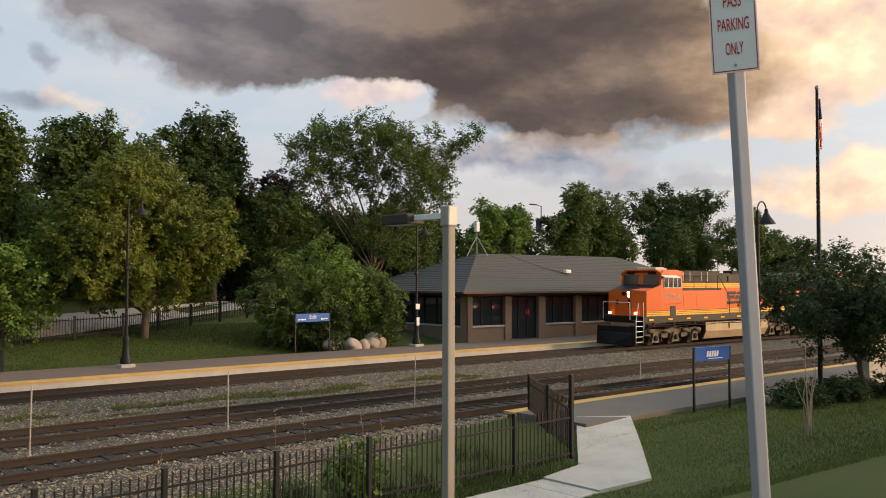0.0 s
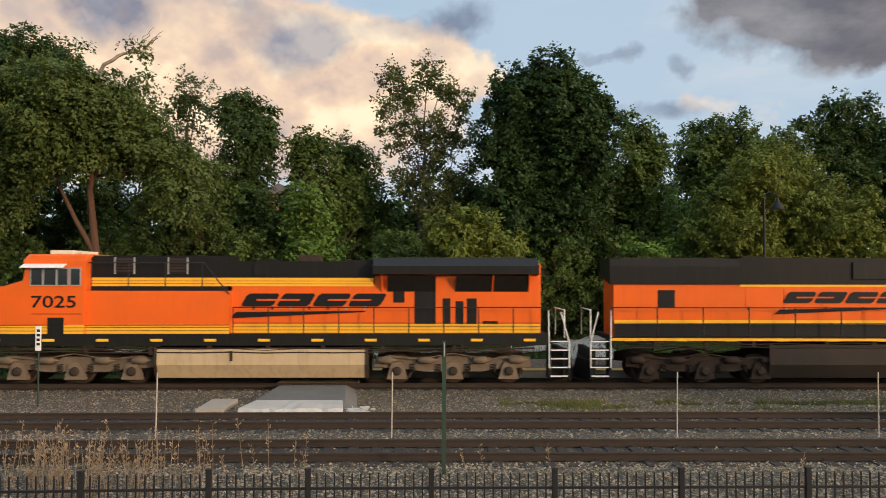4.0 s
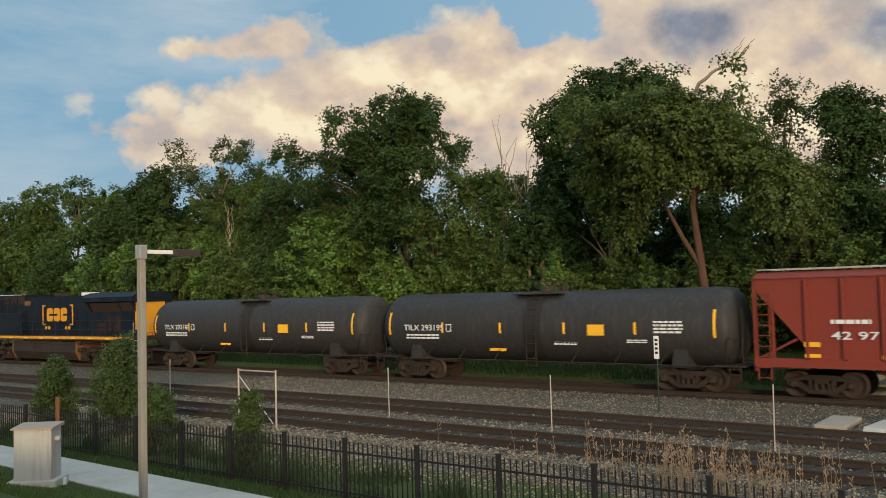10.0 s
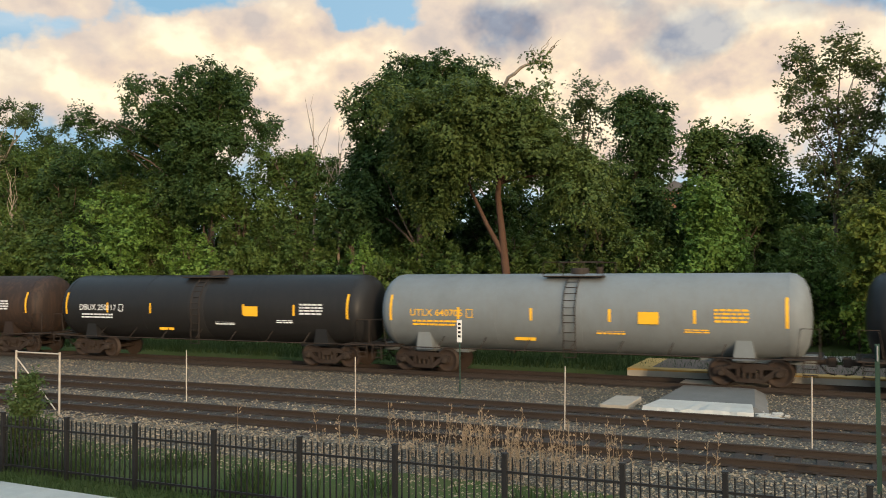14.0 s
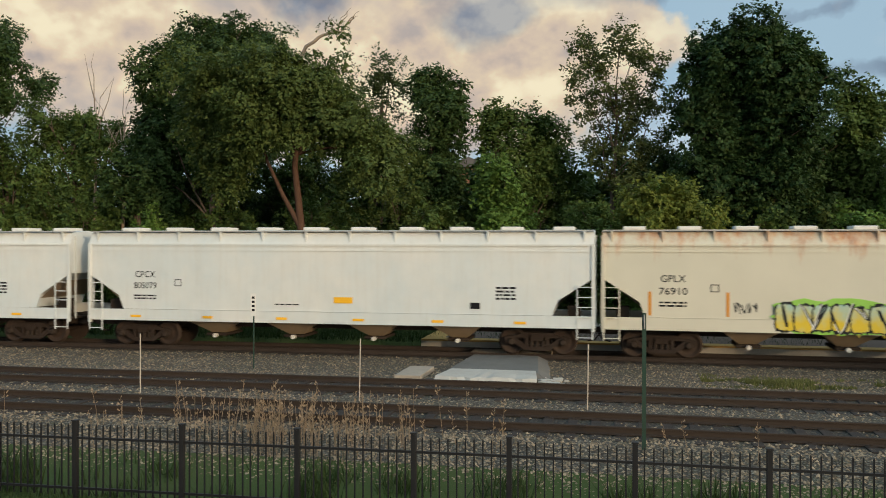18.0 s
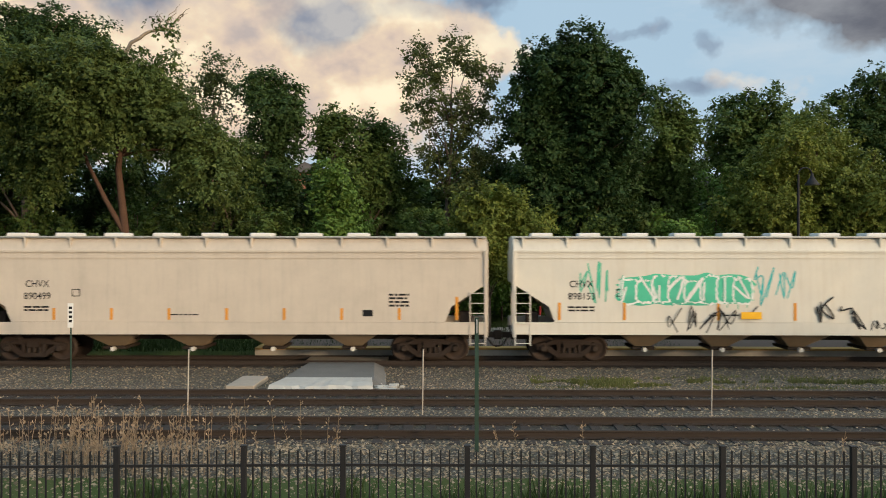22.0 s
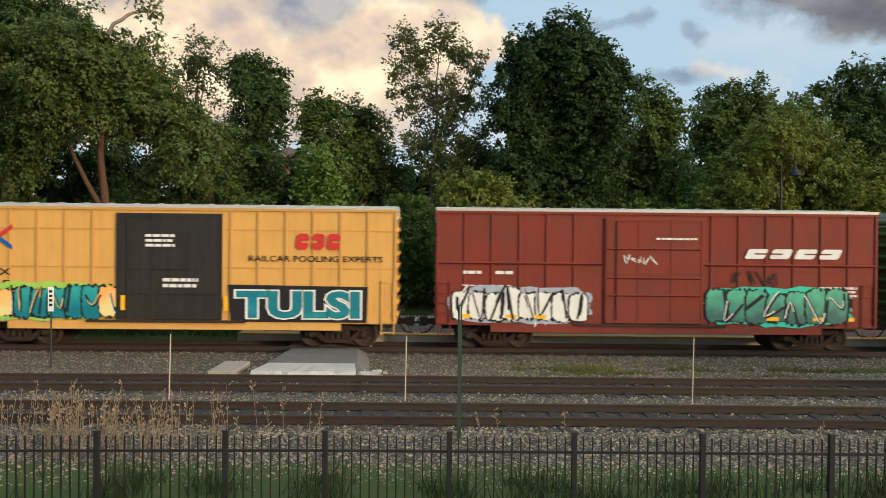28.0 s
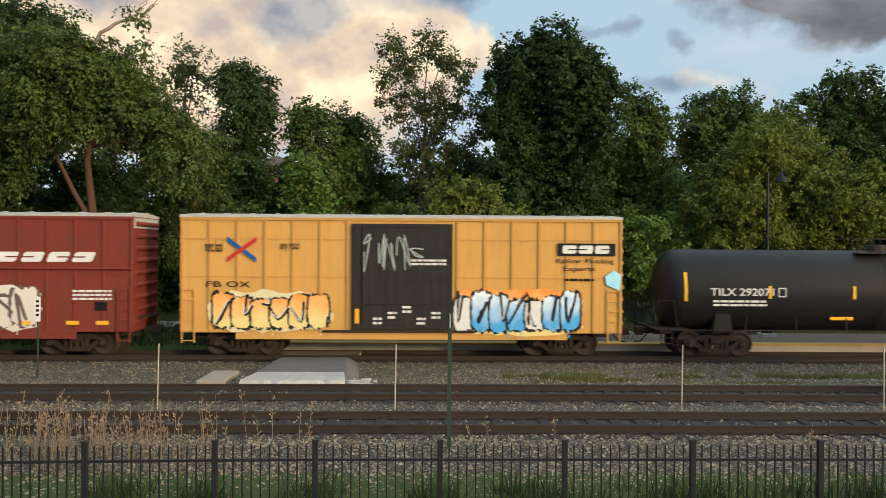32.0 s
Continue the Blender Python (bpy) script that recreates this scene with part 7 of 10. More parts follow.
# ------ box cars
def boxcar(s0, s1, paint, label, doors, grid=False, rib=None, end=None):
    """Steel box car between two places in the train. doors: (x0, x1, paint)."""
    L = s1 - s0
    car = root("box_car", label, "freight car", "cars of the train")
    CARS.append((car, (s0 + s1) / 2))
    h, zs, zt, y = L / 2, 0.86, 4.84, 1.45
    part("body", B().cbox(-h, h, -y, y, zs, zt, 0.03), paint, car)
    part("roof", B().prism([(-y - 0.06, zt - 0.03), (y + 0.06, zt - 0.03), (y + 0.06, zt + 0.05), (0, zt + 0.15), (-y - 0.06, zt + 0.05)], "x", -h - 0.02, h + 0.02), mat("galvanised_roof", (0.52, 0.50, 0.46), 0.5, 0.3, c2=(0.38, 0.35, 0.31), scale=2), car, "pale galvanised roof")
    rs = B()
    for i in range(17):
        x = -h + 0.4 + (L - 0.8) * i / 16
        rs.prism([(-y, zt + 0.05), (y, zt + 0.05), (0, zt + 0.18)], "x", x - 0.03, x + 0.03)
    part("roof_ribs", rs, MATS["galvanised_roof"], car)
    part("side_sill", B().box(-h + 1.9, h - 1.9, -y - 0.03, -y + 0.05, zs - 0.22, zs + 0.08), paint, car)
    part("top_chord", B().box(-h, h, -y - 0.055, -y, zt - 0.12, zt - 0.03), rib or paint, car)
    part("centre_sill", B().box(-h + 0.2, h - 0.2, -0.3, 0.3, 0.62, zs), STEEL, car)
    d0, d1, dp = doors
    n = 16
    for i in range(n + 1):
        x = -h + 0.05 + (L - 0.1) * i / n
        if d0 - 0.1 < x < d1 + 0.1:
            continue
        part("rib", B().cbox(x - 0.045, x + 0.045, -y - 0.05, -y + 0.01, zs + 0.05, zt - 0.1, 0.012), rib or paint, car)
    if grid:
        for a, b in ((-h, d0), (d1, h)):
            part("seam", B().box(a + 0.1, b - 0.05, -y - 0.02, -y, 2.75, 2.79).box(a + 0.1, b - 0.05, -y - 0.02, -y, 4.05, 4.09), rib or paint, car)
    else:
        for a, b in ((-h, d0), (d1, h)):
            part("seam", B().box(a + 0.1, b - 0.05, -y - 0.02, -y, 2.80, 2.84), rib or paint, car)
    dr = part("door", B().cbox(d0, d1, -y - 0.09, -y - 0.02, zs + 0.12, zt - 0.22, 0.015), dp, car)
    pan = B()
    for z in (1.0, 1.85, 2.7, 3.55, 4.5):
        pan.box(d0 + 0.03, d1 - 0.03, -y - 0.115, -y - 0.09, z, z + 0.05)
    for x in (d0 + 0.05, (2 * d0 + d1) / 3, (d0 + 2 * d1) / 3, d1 - 0.09):
        pan.box(x, x + 0.04, -y - 0.11, -y - 0.09, 1.0, 4.55)
    part("door_frame", pan, dp, dr)
    part("lock_bar", B().tube([(d0 + 0.4, -y - 0.14, 1.1), (d0 + 0.4, -y - 0.14, 4.5)], 0.02, 6), STEEL, dr)
    part("door_track", B().box(d0 - 1.0, d1 + 0.8, -y - 0.12, -y, zs + 0.02, zs + 0.1), STEEL, car)
    for e, s in ((-h, -1), (h, 1)):
        c = B()
        for k in range(9):
            z = zs + 0.35 + k * 0.42
            c.lathe([(-1.25, 0.09), (1.25, 0.09)], "y", 10, (e, 0, z))
        part("end_corrugation", c, paint, car)
        part("end_panel", B().box(e - 0.03 if s < 0 else e - 0.02, e + 0.02 if s < 0 else e + 0.03, -y + 0.1, y - 0.1, zt - 0.42, zt - 0.06), MATS["galvanised_roof"], car)
    for a in (-h + 0.08, h - 0.5):
        ladder(car, a, a + 0.42, zs - 0.35, 2.4, -y - 0.05, paint, 6)
    part("brake_step", B().box(h, h + 0.25, -0.9, 0.9, 1.3, 1.35), STEEL, car)
    couplers(car, -h, h)
    for x in (-h + 2.05, h - 2.05):
        freight_truck(car, x)
    return car, h, y


def reflectors(car, xs, z, y, w=0.45, h=0.1, material=None):
    for x in xs:
        part("reflector", B().box(x - w / 2, x + w / 2, y - 0.012, y, z, z + h), material or YELLOWR, car)


def slant_blocks(car, x, z, w, h, y, material, n=4, shear=0.25, gap=0.12, name="emblem", holes=True):
    """A trade mark as plain slanted blocks in its colour."""
    cw, first = w / n, None
    for i in range(n):
        x0, x1 = x + i * cw, x + (i + 1) * cw - gap * cw
        sh = lambda q, zz: q + shear * (zz - z)
        m, s, c = z + h * 0.5, h * 0.07, min(cw, h) * 0.16
        b = B()
        pts = [(x0 + c, z), (x1 - c, z), (x1, z + c), (x1, m - s), (x0 + cw * 0.34, m - s), (x0 + cw * 0.34, m + s), (x1, m + s), (x1, z + h - c), (x1 - c, z + h), (x0 + c, z + h), (x0, z + h - c), (x0, z + c)]
        if i % 2:
            pts = [(x0 + x1 - q, zz) for q, zz in reversed(pts)]
        b.prism([(sh(q, zz), zz) for q, zz in pts], "y", y - 0.008, y)
        o = part(name, b, material, car if first is None else first)
        first = first or o
    return first


BROWNRED = mat("boxcar_red", (0.205, 0.035, 0.022), 0.6, c2=(0.15, 0.033, 0.023), scale=0.8, streak=0.45, sc=(0.15, 0.055, 0.04), grime=0.4, bump=0.05)
BROWNRED2 = mat("boxcar_dark_red", (0.165, 0.030, 0.02), 0.65, c2=(0.12, 0.03, 0.021), scale=0.8, streak=0.45, sc=(0.12, 0.045, 0.033), grime=0.3, bump=0.05)
YELLOWBOX = mat("boxcar_yellow", (0.62, 0.345, 0.095), 0.55, c2=(0.54, 0.29, 0.085), scale=0.8, streak=0.25, sc=(0.40, 0.2, 0.06), grime=0.12)
BOXRIB = mat("boxcar_yellow_rib", (0.50, 0.27, 0.075), 0.6, c2=(0.42, 0.22, 0.065), scale=1)
BLACKDOOR = mat("black_door", (0.022, 0.021, 0.02), 0.5, c2=(0.04, 0.035, 0.032), scale=1.0, streak=0.3, sc=(0.07, 0.055, 0.045))
GREENBOX = mat("boxcar_green", (0.066, 0.110, 0.024), 0.6, c2=(0.10, 0.125, 0.04), scale=0.9, streak=0.4, sc=(0.12, 0.08, 0.04), grime=0.2)
RUSTDOOR = mat("rusted_door", (0.065, 0.032, 0.018), 0.85, c2=(0.22, 0.16, 0.065), scale=2.4, amount=1.0, bump=0.2, streak=0.5, sc=(0.05, 0.028, 0.02), grime=0.4)


def red_box(s0, s1, number, seed, label, emblem, paint=None, door=(-0.3, 1.9)):
    car, h, y = boxcar(s0, s1, paint or BROWNRED, label, (*door, paint or BROWNRED))
    k = -y - 0.055
    bars(car, -h + 0.95, 2.55, 0.62, 0.2, k, WHITEL, 1, 1, "owner_mark")
    bars(car, -h + 2.05, 2.55, 0.6, 0.2, k, WHITEL, 1, 2, "owner_mark")
    word(number, car, -h + 0.9, 2.05, 1.75, 0.22, k, WHITEL)
    bars(car, -h + 0.9, 1.7, 1.8, 0.2, k, WHITEL, 2, seed)
    bars(car, -0.05, 3.82, 1.4, 0.12, -y - 0.12, WHITEL, 1, seed + 5)
    bars(car, h - 2.0, 1.9, 1.3, 0.4, k, WHITEL, 3, seed + 9)
    part("placard", B().box(h - 1.25, h - 0.85, k - 0.004, k, 1.6, 1.9).box(h - 1.2, h - 0.9, k - 0.008, k - 0.004, 1.65, 1.85), BLACKL, car)
    if emblem == "word":
        slant_blocks(car, h - 4.6, 3.25, 3.4, 0.34, k, WHITEL, 4, 0.45, 0.2)
    elif emblem == "disc":
        part("emblem", B().lathe([(k - 0.01, 0.36), (k, 0.36)], "y", 28, (h - 1.4, 0, 3.9)), CREAMS, car, "plain cream disc")
    for a, b, z in ((-h + 0.1, door[0] - 0.1, 3.02), (door[1] + 0.1 if door[1] > door[0] else h - 5, h - 0.1, 3.02)):
        part("belt_rail", B().prism([(k - 0.045, z), (k + 0.02, z - 0.05), (k + 0.02, z + 0.05)], "x", a, b), paint or BROWNRED, car)
    for z in (1.95, 2.55, 3.55):
        part("door_rail", B().prism([(-y - 0.15, z), (-y - 0.1, z - 0.04), (-y - 0.1, z + 0.04)], "x", door[0] + 0.1, door[1] - 0.1), paint or BROWNRED, car)
    reflectors(car, (-h + 1.0, -h + 2.6, -h + 3.6, 0.0, h - 3.6, h - 2.0, h - 1.0), 1.12, k, 0.42, 0.13)
    return car, h, k


def train_boxes():
    car, h, k = red_box(490.94, 506.3, "728 800", 1, "brick red box car with pink and green spray paint", "disc")
    graffiti(car, -h + 0.3, 1.0, 4.6, 1.3, k, 31, AQUA, BLACKS, PINK, 5, 0.28, WHITES)
    graffiti(car, 2.4, 1.0, 4.8, 1.35, k, 32, GREEN, BLACKS, LIMES, 5, 0.28, MINT)

    car, h, y = boxcar(508.02, 523.16, YELLOWBOX, "golden yellow box car with black door and teal letters", (-2.0, 1.6, BLACKDOOR), True, BOXRIB)
    k = -y - 0.06
    graffiti(car, -h + 1.0, 0.98, 4.6, 1.15, k, 33, TEAL, BLACKS, LIMES, 6, 0.3, ORANGE)
    part("graffiti_ground", B().prism([(1.9, 0.92), (6.55, 0.92), (6.6, 2.15), (1.8, 2.2)], "y", k - 0.006, k - 0.003), BLACKS, car, "black sprayed outline of the lettering")
    word("wide TULSI", car, 2.0, 1.0, 4.4, 1.05, k - 0.012, WHITES, "graffiti")
    word("fat TULSI", car, 2.08, 1.05, 4.25, 0.95, k - 0.018, TEAL, "graffiti", "teal and white sprayed letters")
    x_emblem(car, -h + 1.55, 3.75, k)
    word("FB OX", car, -h + 0.5, 2.45, 1.5, 0.24, k, BLACKL)
    word("6445", car, -h + 0.6, 2.05, 1.4, 0.24, k, BLACKL)
    slant_blocks(car, 4.1, 3.42, 1.6, 0.55, k, REDL, 3, 0.1, 0.2)
    word("RAILCAR POOLING EXPERTS", car, 2.5, 3.0, 4.6, 0.2, k, BLACKL)
    bars(car, -1.0, 3.4, 1.0, 0.5, -y - 0.12, WHITEL, 3, 5)
    bars(car, -0.4, 2.0, 1.2, 0.4, -y - 0.12, WHITEL, 2, 6)
    reflectors(car, (-1.75, 1.75), 1.3, -y - 0.12, 0.14, 0.5)

    car, h, k = red_box(524.55, 539.76, "729 222", 2, "brick red box car with black and green spray paint", "word", door=(-1.8, 1.6))
    graffiti(car, -h + 0.6, 1.0, 4.6, 1.15, k, 34, WHITES, BLACKS, mat("spray_grey_blue", (0.35, 0.40, 0.48), 0.5), 6, 0.3, None)
    graffiti(car, 1.75, 0.98, 4.8, 1.2, k, 35, MINT, BLACKS, mat("spray_sea_green", (0.04, 0.50, 0.36), 0.5), 5, 0.32, None)
    tag(car, -1.2, 3.0, 1.2, 0.35, k - 0.06, 36, WHITES, 4, 0.03)
    tag(car, 2.6, 2.3, 1.7, 0.6, k, 37, BLACKS, 3, 0.06)

    car, h, y = boxcar(541.04, 556.18, GREENBOX, "moss green box car with a rusted door and blue spray paint", (-1.75, 1.6, RUSTDOOR))
    k = -y - 0.055
    ring = B().lathe([(k - 0.01, 0.6), (k, 0.6)], "y", 32, (-h + 1.45, 0, 3.55))
    part("emblem", ring, CREAMS, car, "plain cream disc")
    part("emblem_inner", B().lathe([(k - 0.02, 0.48), (k - 0.01, 0.48)], "y", 28, (-h + 1.45, 0, 3.55)), GREENBOX, car)
    b = B()
    for z in (3.2, 3.45, 3.7):
        b.prism([(-h + 1.1, z), (-h + 1.45, z + 0.25), (-h + 1.8, z), (-h + 1.7, z - 0.05), (-h + 1.45, z + 0.12), (-h + 1.2, z - 0.05)], "y", k - 0.03, k - 0.02)
    b.box(-h + 1.41, -h + 1.49, k - 0.031, k - 0.02, 3.1, 3.95)
    part("emblem_tree", b, CREAMS, car)
    word("CO ER", car, -h + 0.8, 2.3, 1.2, 0.22, k, WHITEL)
    bars(car, -h + 0.7, 1.9, 1.6, 0.25, k, WHITEL, 2, 7)
    graffiti(car, -h + 0.3, 0.95, 5.6, 1.25, k, 38, TEAL, BLACKS, SKYW, 6, 0.3, ORANGE)
    graffiti(car, 1.75, 0.95, 5.5, 1.2, k, 39, CYANS, mat("spray_deep_blue", (0.01, 0.09, 0.26), 0.5), mat("spray_peach", (0.72, 0.45, 0.36), 0.5), 6, 0.3, SKYW)
    slant_blocks(car, 1.95, 3.25, 0.42, 1.0, k, WHITEL, 1, 0, 0.1)
    tag(car, -1.5, 2.6, 2.8, 1.2, -y - 0.115, 40, CREAMS, 6, 0.05)
    reflectors(car, (-h + 0.4, -h + 2.6, h - 3.0, h - 0.6), 1.35, k, 0.2, 0.45)

    car, h, k = red_box(557.8, 572.99, "726 443", 3, "dark red box car with a cream disc and scrawled lettering", "disc", BROWNRED2)
    for j in range(5):
        tag(car, -h + 0.3 + 1.25 * j, 1.15, 1.1, 0.7, k, 41 + j, [CREAMS, BLACKS, SILVER][j % 3], 2, 0.06)
    tag(car, 2.9, 1.1, 0.8, 1.0, k, 47, WHITES, 1, 0.16)
    tag(car, 4.5, 1.3, 2.4, 0.5, k, 48, CREAMS, 4, 0.05)

    car, h, k = red_box(574.4, 589.57, "726 244", 4, "brick red box car with silver white spray paint", "word")
    dim = mat("spray_grey_brown", (0.13, 0.105, 0.09), 0.6)
    for a, b, off, q in ((-2.2, -0.35, 0.0, 49), (-0.3, 1.9, 0.1, 53), (1.95, 4.4, 0.0, 54)):
        graffiti(car, a, 0.98, b - a, 1.35, k - off, q, SILVER, dim, SILVER, 1, 0.36, None)

    car, h, y = boxcar(591.2, 606.39, YELLOWBOX, "golden yellow box car with black door and blue spray paint", (-1.75, 1.72, BLACKDOOR), True, BOXRIB)
    k = -y - 0.06
    graffiti(car, -h + 1.15, 0.95, 3.9, 1.25, k, 50, ORANGE, BLACKS, CREAMS, 4, 0.33, None)
    graffiti(car, 1.8, 0.88, 4.3, 1.4, k, 51, SKYW, BLACKS, ORANGE, 5, 0.33, WHITES)
    x_emblem(car, -h + 2.1, 3.7, k)
    word("next load", car, -h + 0.85, 3.62, 0.6, 0.4, k, BLACKL)
    word("any road", car, -h + 3.4, 3.62, 0.65, 0.4, k, BLACKL)
    word("FB OX", car, -h + 0.9, 2.42, 1.5, 0.2, k, BLACKL)
    part("emblem_panel", B().box(5.35, 7.35, k - 0.006, k, 3.55, 3.98), BLACKL, car)
    slant_blocks(car, 5.5, 3.63, 1.7, 0.28, k - 0.008, WHITEL, 3, 0.1, 0.15)
    word("Railcar Pooling", car, 5.3, 3.25, 2.0, 0.2, k, BLACKL)
    word("Experts", car, 5.55, 2.98, 1.1, 0.2, k, BLACKL)
    bars(car, 5.6, 2.62, 1.1, 0.14, k, BLACKL, 1, 8)
    part("graffiti_patch", B().prism([(7.05, 2.55), (7.5, 2.35), (7.55, 2.9), (7.3, 3.05), (7.0, 2.85)], "y", k - 0.01, k - 0.002), AQUA, car, "blue sprayed patch")
    tag(car, -1.5, 3.0, 2.2, 1.3, -y - 0.115, 52, mat("spray_pale", (0.42, 0.48, 0.45), 0.5), 4, 0.045)
    bars(car, 0.3, 3.15, 1.2, 0.25, -y - 0.12, WHITEL, 2, 9)
    for j in range(5):
        bars(car, -1.0 + 0.5 * j, 1.1 + 0.2 * (j % 3), 0.3, 0.3, -y - 0.12, WHITEL, 2, 60 + j)
    reflectors(car, (-1.55,), 1.2, -y - 0.12, 0.14, 0.5)


def x_emblem(car, x, z, k):
    for s, m in ((1, REDL), (-1, BLUE_SIGN)):
        b = B()
        for q in (-1, 1):
            b.prism([(x, z - 0.07), (x + q * 0.5, z + s * q * 0.36 - 0.07), (x + q * 0.5, z + s * q * 0.36 + 0.09), (x, z + 0.09)], "y", k - 0.008 - 0.003 * (s > 0), k - 0.002)
        part("emblem", b, m, car)


# ------ covered hoppers
def hopper(s0, s1, paint, label, number, mark, lettering=BLACKL, rust=None, gates=4):
    L = s1 - s0
    car = root("hopper_car", label, "freight car", "cars of the train")
    CARS.append((car, (s0 + s1) / 2))
    h, y = L / 2, 1.53
    side = [(-h, 3.9), (h, 3.9), (h, 2.75), (h - 1.25, 1.95), (h - 1.45, 1.43), (-h + 1.45, 1.43), (-h + 1.25, 1.95), (-h, 2.75)]
    part("body", B().prism(side, "y", -y, y), paint, car)
    part("roof_side", B().prism([(-y, 3.9), (y, 3.9), (1.36, 4.3), (0.5, 4.4), (-0.5, 4.4), (-1.36, 4.3)], "x", -h + 0.02, h - 0.02), rust or paint, car)
    part("cornice", B().box(-h, h, -y - 0.035, -y + 0.02, 3.82, 3.88).box(-h, h, -y - 0.02, -y, 3.62, 3.65), paint, car)
    part("side_sill", B().box(-h, h, -y - 0.05, -y + 0.04, 1.0, 1.42).box(-h, h, y - 0.04, y + 0.05, 1.0, 1.42), paint, car)
    part("centre_sill", B().box(-h, h, -0.35, 0.35, 0.72, 1.1), STEEL, car)
    for e, s in ((-h, 1), (h, -1)):
        part("end_post", B().cbox(min(e, e + s * 0.12), max(e, e + s * 0.12), -y - 0.06, -y + 0.06, 0.9, 3.9, 0.015), paint, car)
        # tan with the shade of the end opening mixed into its colour
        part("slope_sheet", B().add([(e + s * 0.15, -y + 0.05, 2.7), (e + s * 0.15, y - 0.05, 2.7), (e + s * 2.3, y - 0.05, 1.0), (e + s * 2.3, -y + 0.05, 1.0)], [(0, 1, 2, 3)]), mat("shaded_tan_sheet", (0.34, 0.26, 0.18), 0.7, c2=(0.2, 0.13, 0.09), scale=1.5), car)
        part("end_platform", B().box(min(e, e + s * 1.2), max(e, e + s * 1.2), -y, y, 1.0, 1.06), STEEL, car)
        x0 = e + s * 0.08
        ladder(car, min(x0, x0 + s * 0.52), max(x0, x0 + s * 0.52), 0.62, 2.5, -y - 0.05, paint, 6)
        part("brake_gear", B().cbox(min(e + s * 0.5, e + s * 0.95), max(e + s * 0.5, e + s * 0.95), -0.9, -0.5, 1.1, 1.75, 0.05), STEEL, car)
        ladder(car, min(e - s * 0.01, e), max(e - s * 0.01, e) + 0.01, 1.0, 4.2, -1.2, paint, 10, "end_ladder")
    # roof walk on brackets and hatches
    part("roof_walk", B().box(-h + 0.05, h - 0.05, -1.52, -1.15, 4.33, 4.37).box(-h + 0.05, h - 0.05, 1.15, 1.52, 4.33, 4.37), mat("walkway_grating", (0.42, 0.41, 0.38), 0.6, 0.3, c2=(0.3, 0.28, 0.25), scale=3), car)
    n = 12
    for i in range(n):
        x = -h + 0.35 + (L - 0.7) * i / (n - 1)
        part("bracket", B().prism([(-1.52, 4.33), (-1.15, 4.33), (-1.36, 4.02), (-1.5, 3.92)], "x", x - 0.03, x + 0.03), paint, car)
    for i in range(10):
        x = -h + 1.1 + (L - 2.2) * i / 9
        part("hatch", B().cbox(x - 0.38, x + 0.38, -0.42, 0.42, 4.38, 4.52, 0.04), mat("hatch_white", (0.62, 0.60, 0.56), 0.6, c2=(0.5, 0.47, 0.43), scale=2), car)
    tan = mat("hopper_gate_tan", (0.42, 0.31, 0.20), 0.65, c2=(0.26, 0.19, 0.13), scale=1.5, grime=0.3)
    for i in range(gates):
        x = -h + 3.3 + (L - 6.6) * (i + 0.5) / gates
        g = part("outlet_hopper", B().add([(x - 0.95, -1.3, 1.02), (x + 0.95, -1.3, 1.02), (x + 0.95, 1.3, 1.02), (x - 0.95, 1.3, 1.02), (x - 0.28, -0.5, 0.5), (x + 0.28, -0.5, 0.5), (x + 0.28, 0.5, 0.5), (x - 0.28, 0.5, 0.5)],
                                          [(0, 1, 5, 4), (1, 2, 6, 5), (2, 3, 7, 6), (3, 0, 4, 7), (4, 5, 6, 7)]), tan, car)
        part("gate", B().cbox(x - 0.4, x + 0.4, -0.75, 0.75, 0.40, 0.5, 0.02), STEEL, g)
        part("gate_knob", B().lathe([(-0.9, 0.08), (-0.75, 0.08)], "y", 10, (x, 0, 0.42)), WHITE, g)
    couplers(car, -h, h)
    for x in (-h + 2.0, h - 2.0):
        freight_truck(car, x)
    k = -y - 0.006
    word(mark, car, -h + 1.95, 2.62, 0.82, 0.24, k, lettering)
    word(number, car, -h + 1.9, 2.2, 0.92, 0.24, k, lettering)
    bars(car, -h + 1.9, 1.75, 0.9, 0.22, k, lettering, 2, int(number))
    part("class_box", B().box(-h + 3.55, -h + 3.58, k - 0.003, k, 2.3, 2.56).box(-h + 3.8, -h + 3.83, k - 0.003, k, 2.3, 2.56).box(-h + 3.55, -h + 3.83, k - 0.003, k, 2.53, 2.56).box(-h + 3.55, -h + 3.83, k - 0.003, k, 2.3, 2.33), lettering, car)
    bars(car, h - 3.4, 1.9, 0.7, 0.5, k, lettering, 4, int(number) + 1)
    part("placard", B().box(h - 4.3, h - 3.95, k - 0.004, k, 1.62, 1.84), BLACKL, car)
    bars(car, -2.0, 1.62, 1.0, 0.08, k, lettering, 1, int(number) + 2)
    return car, h, -y


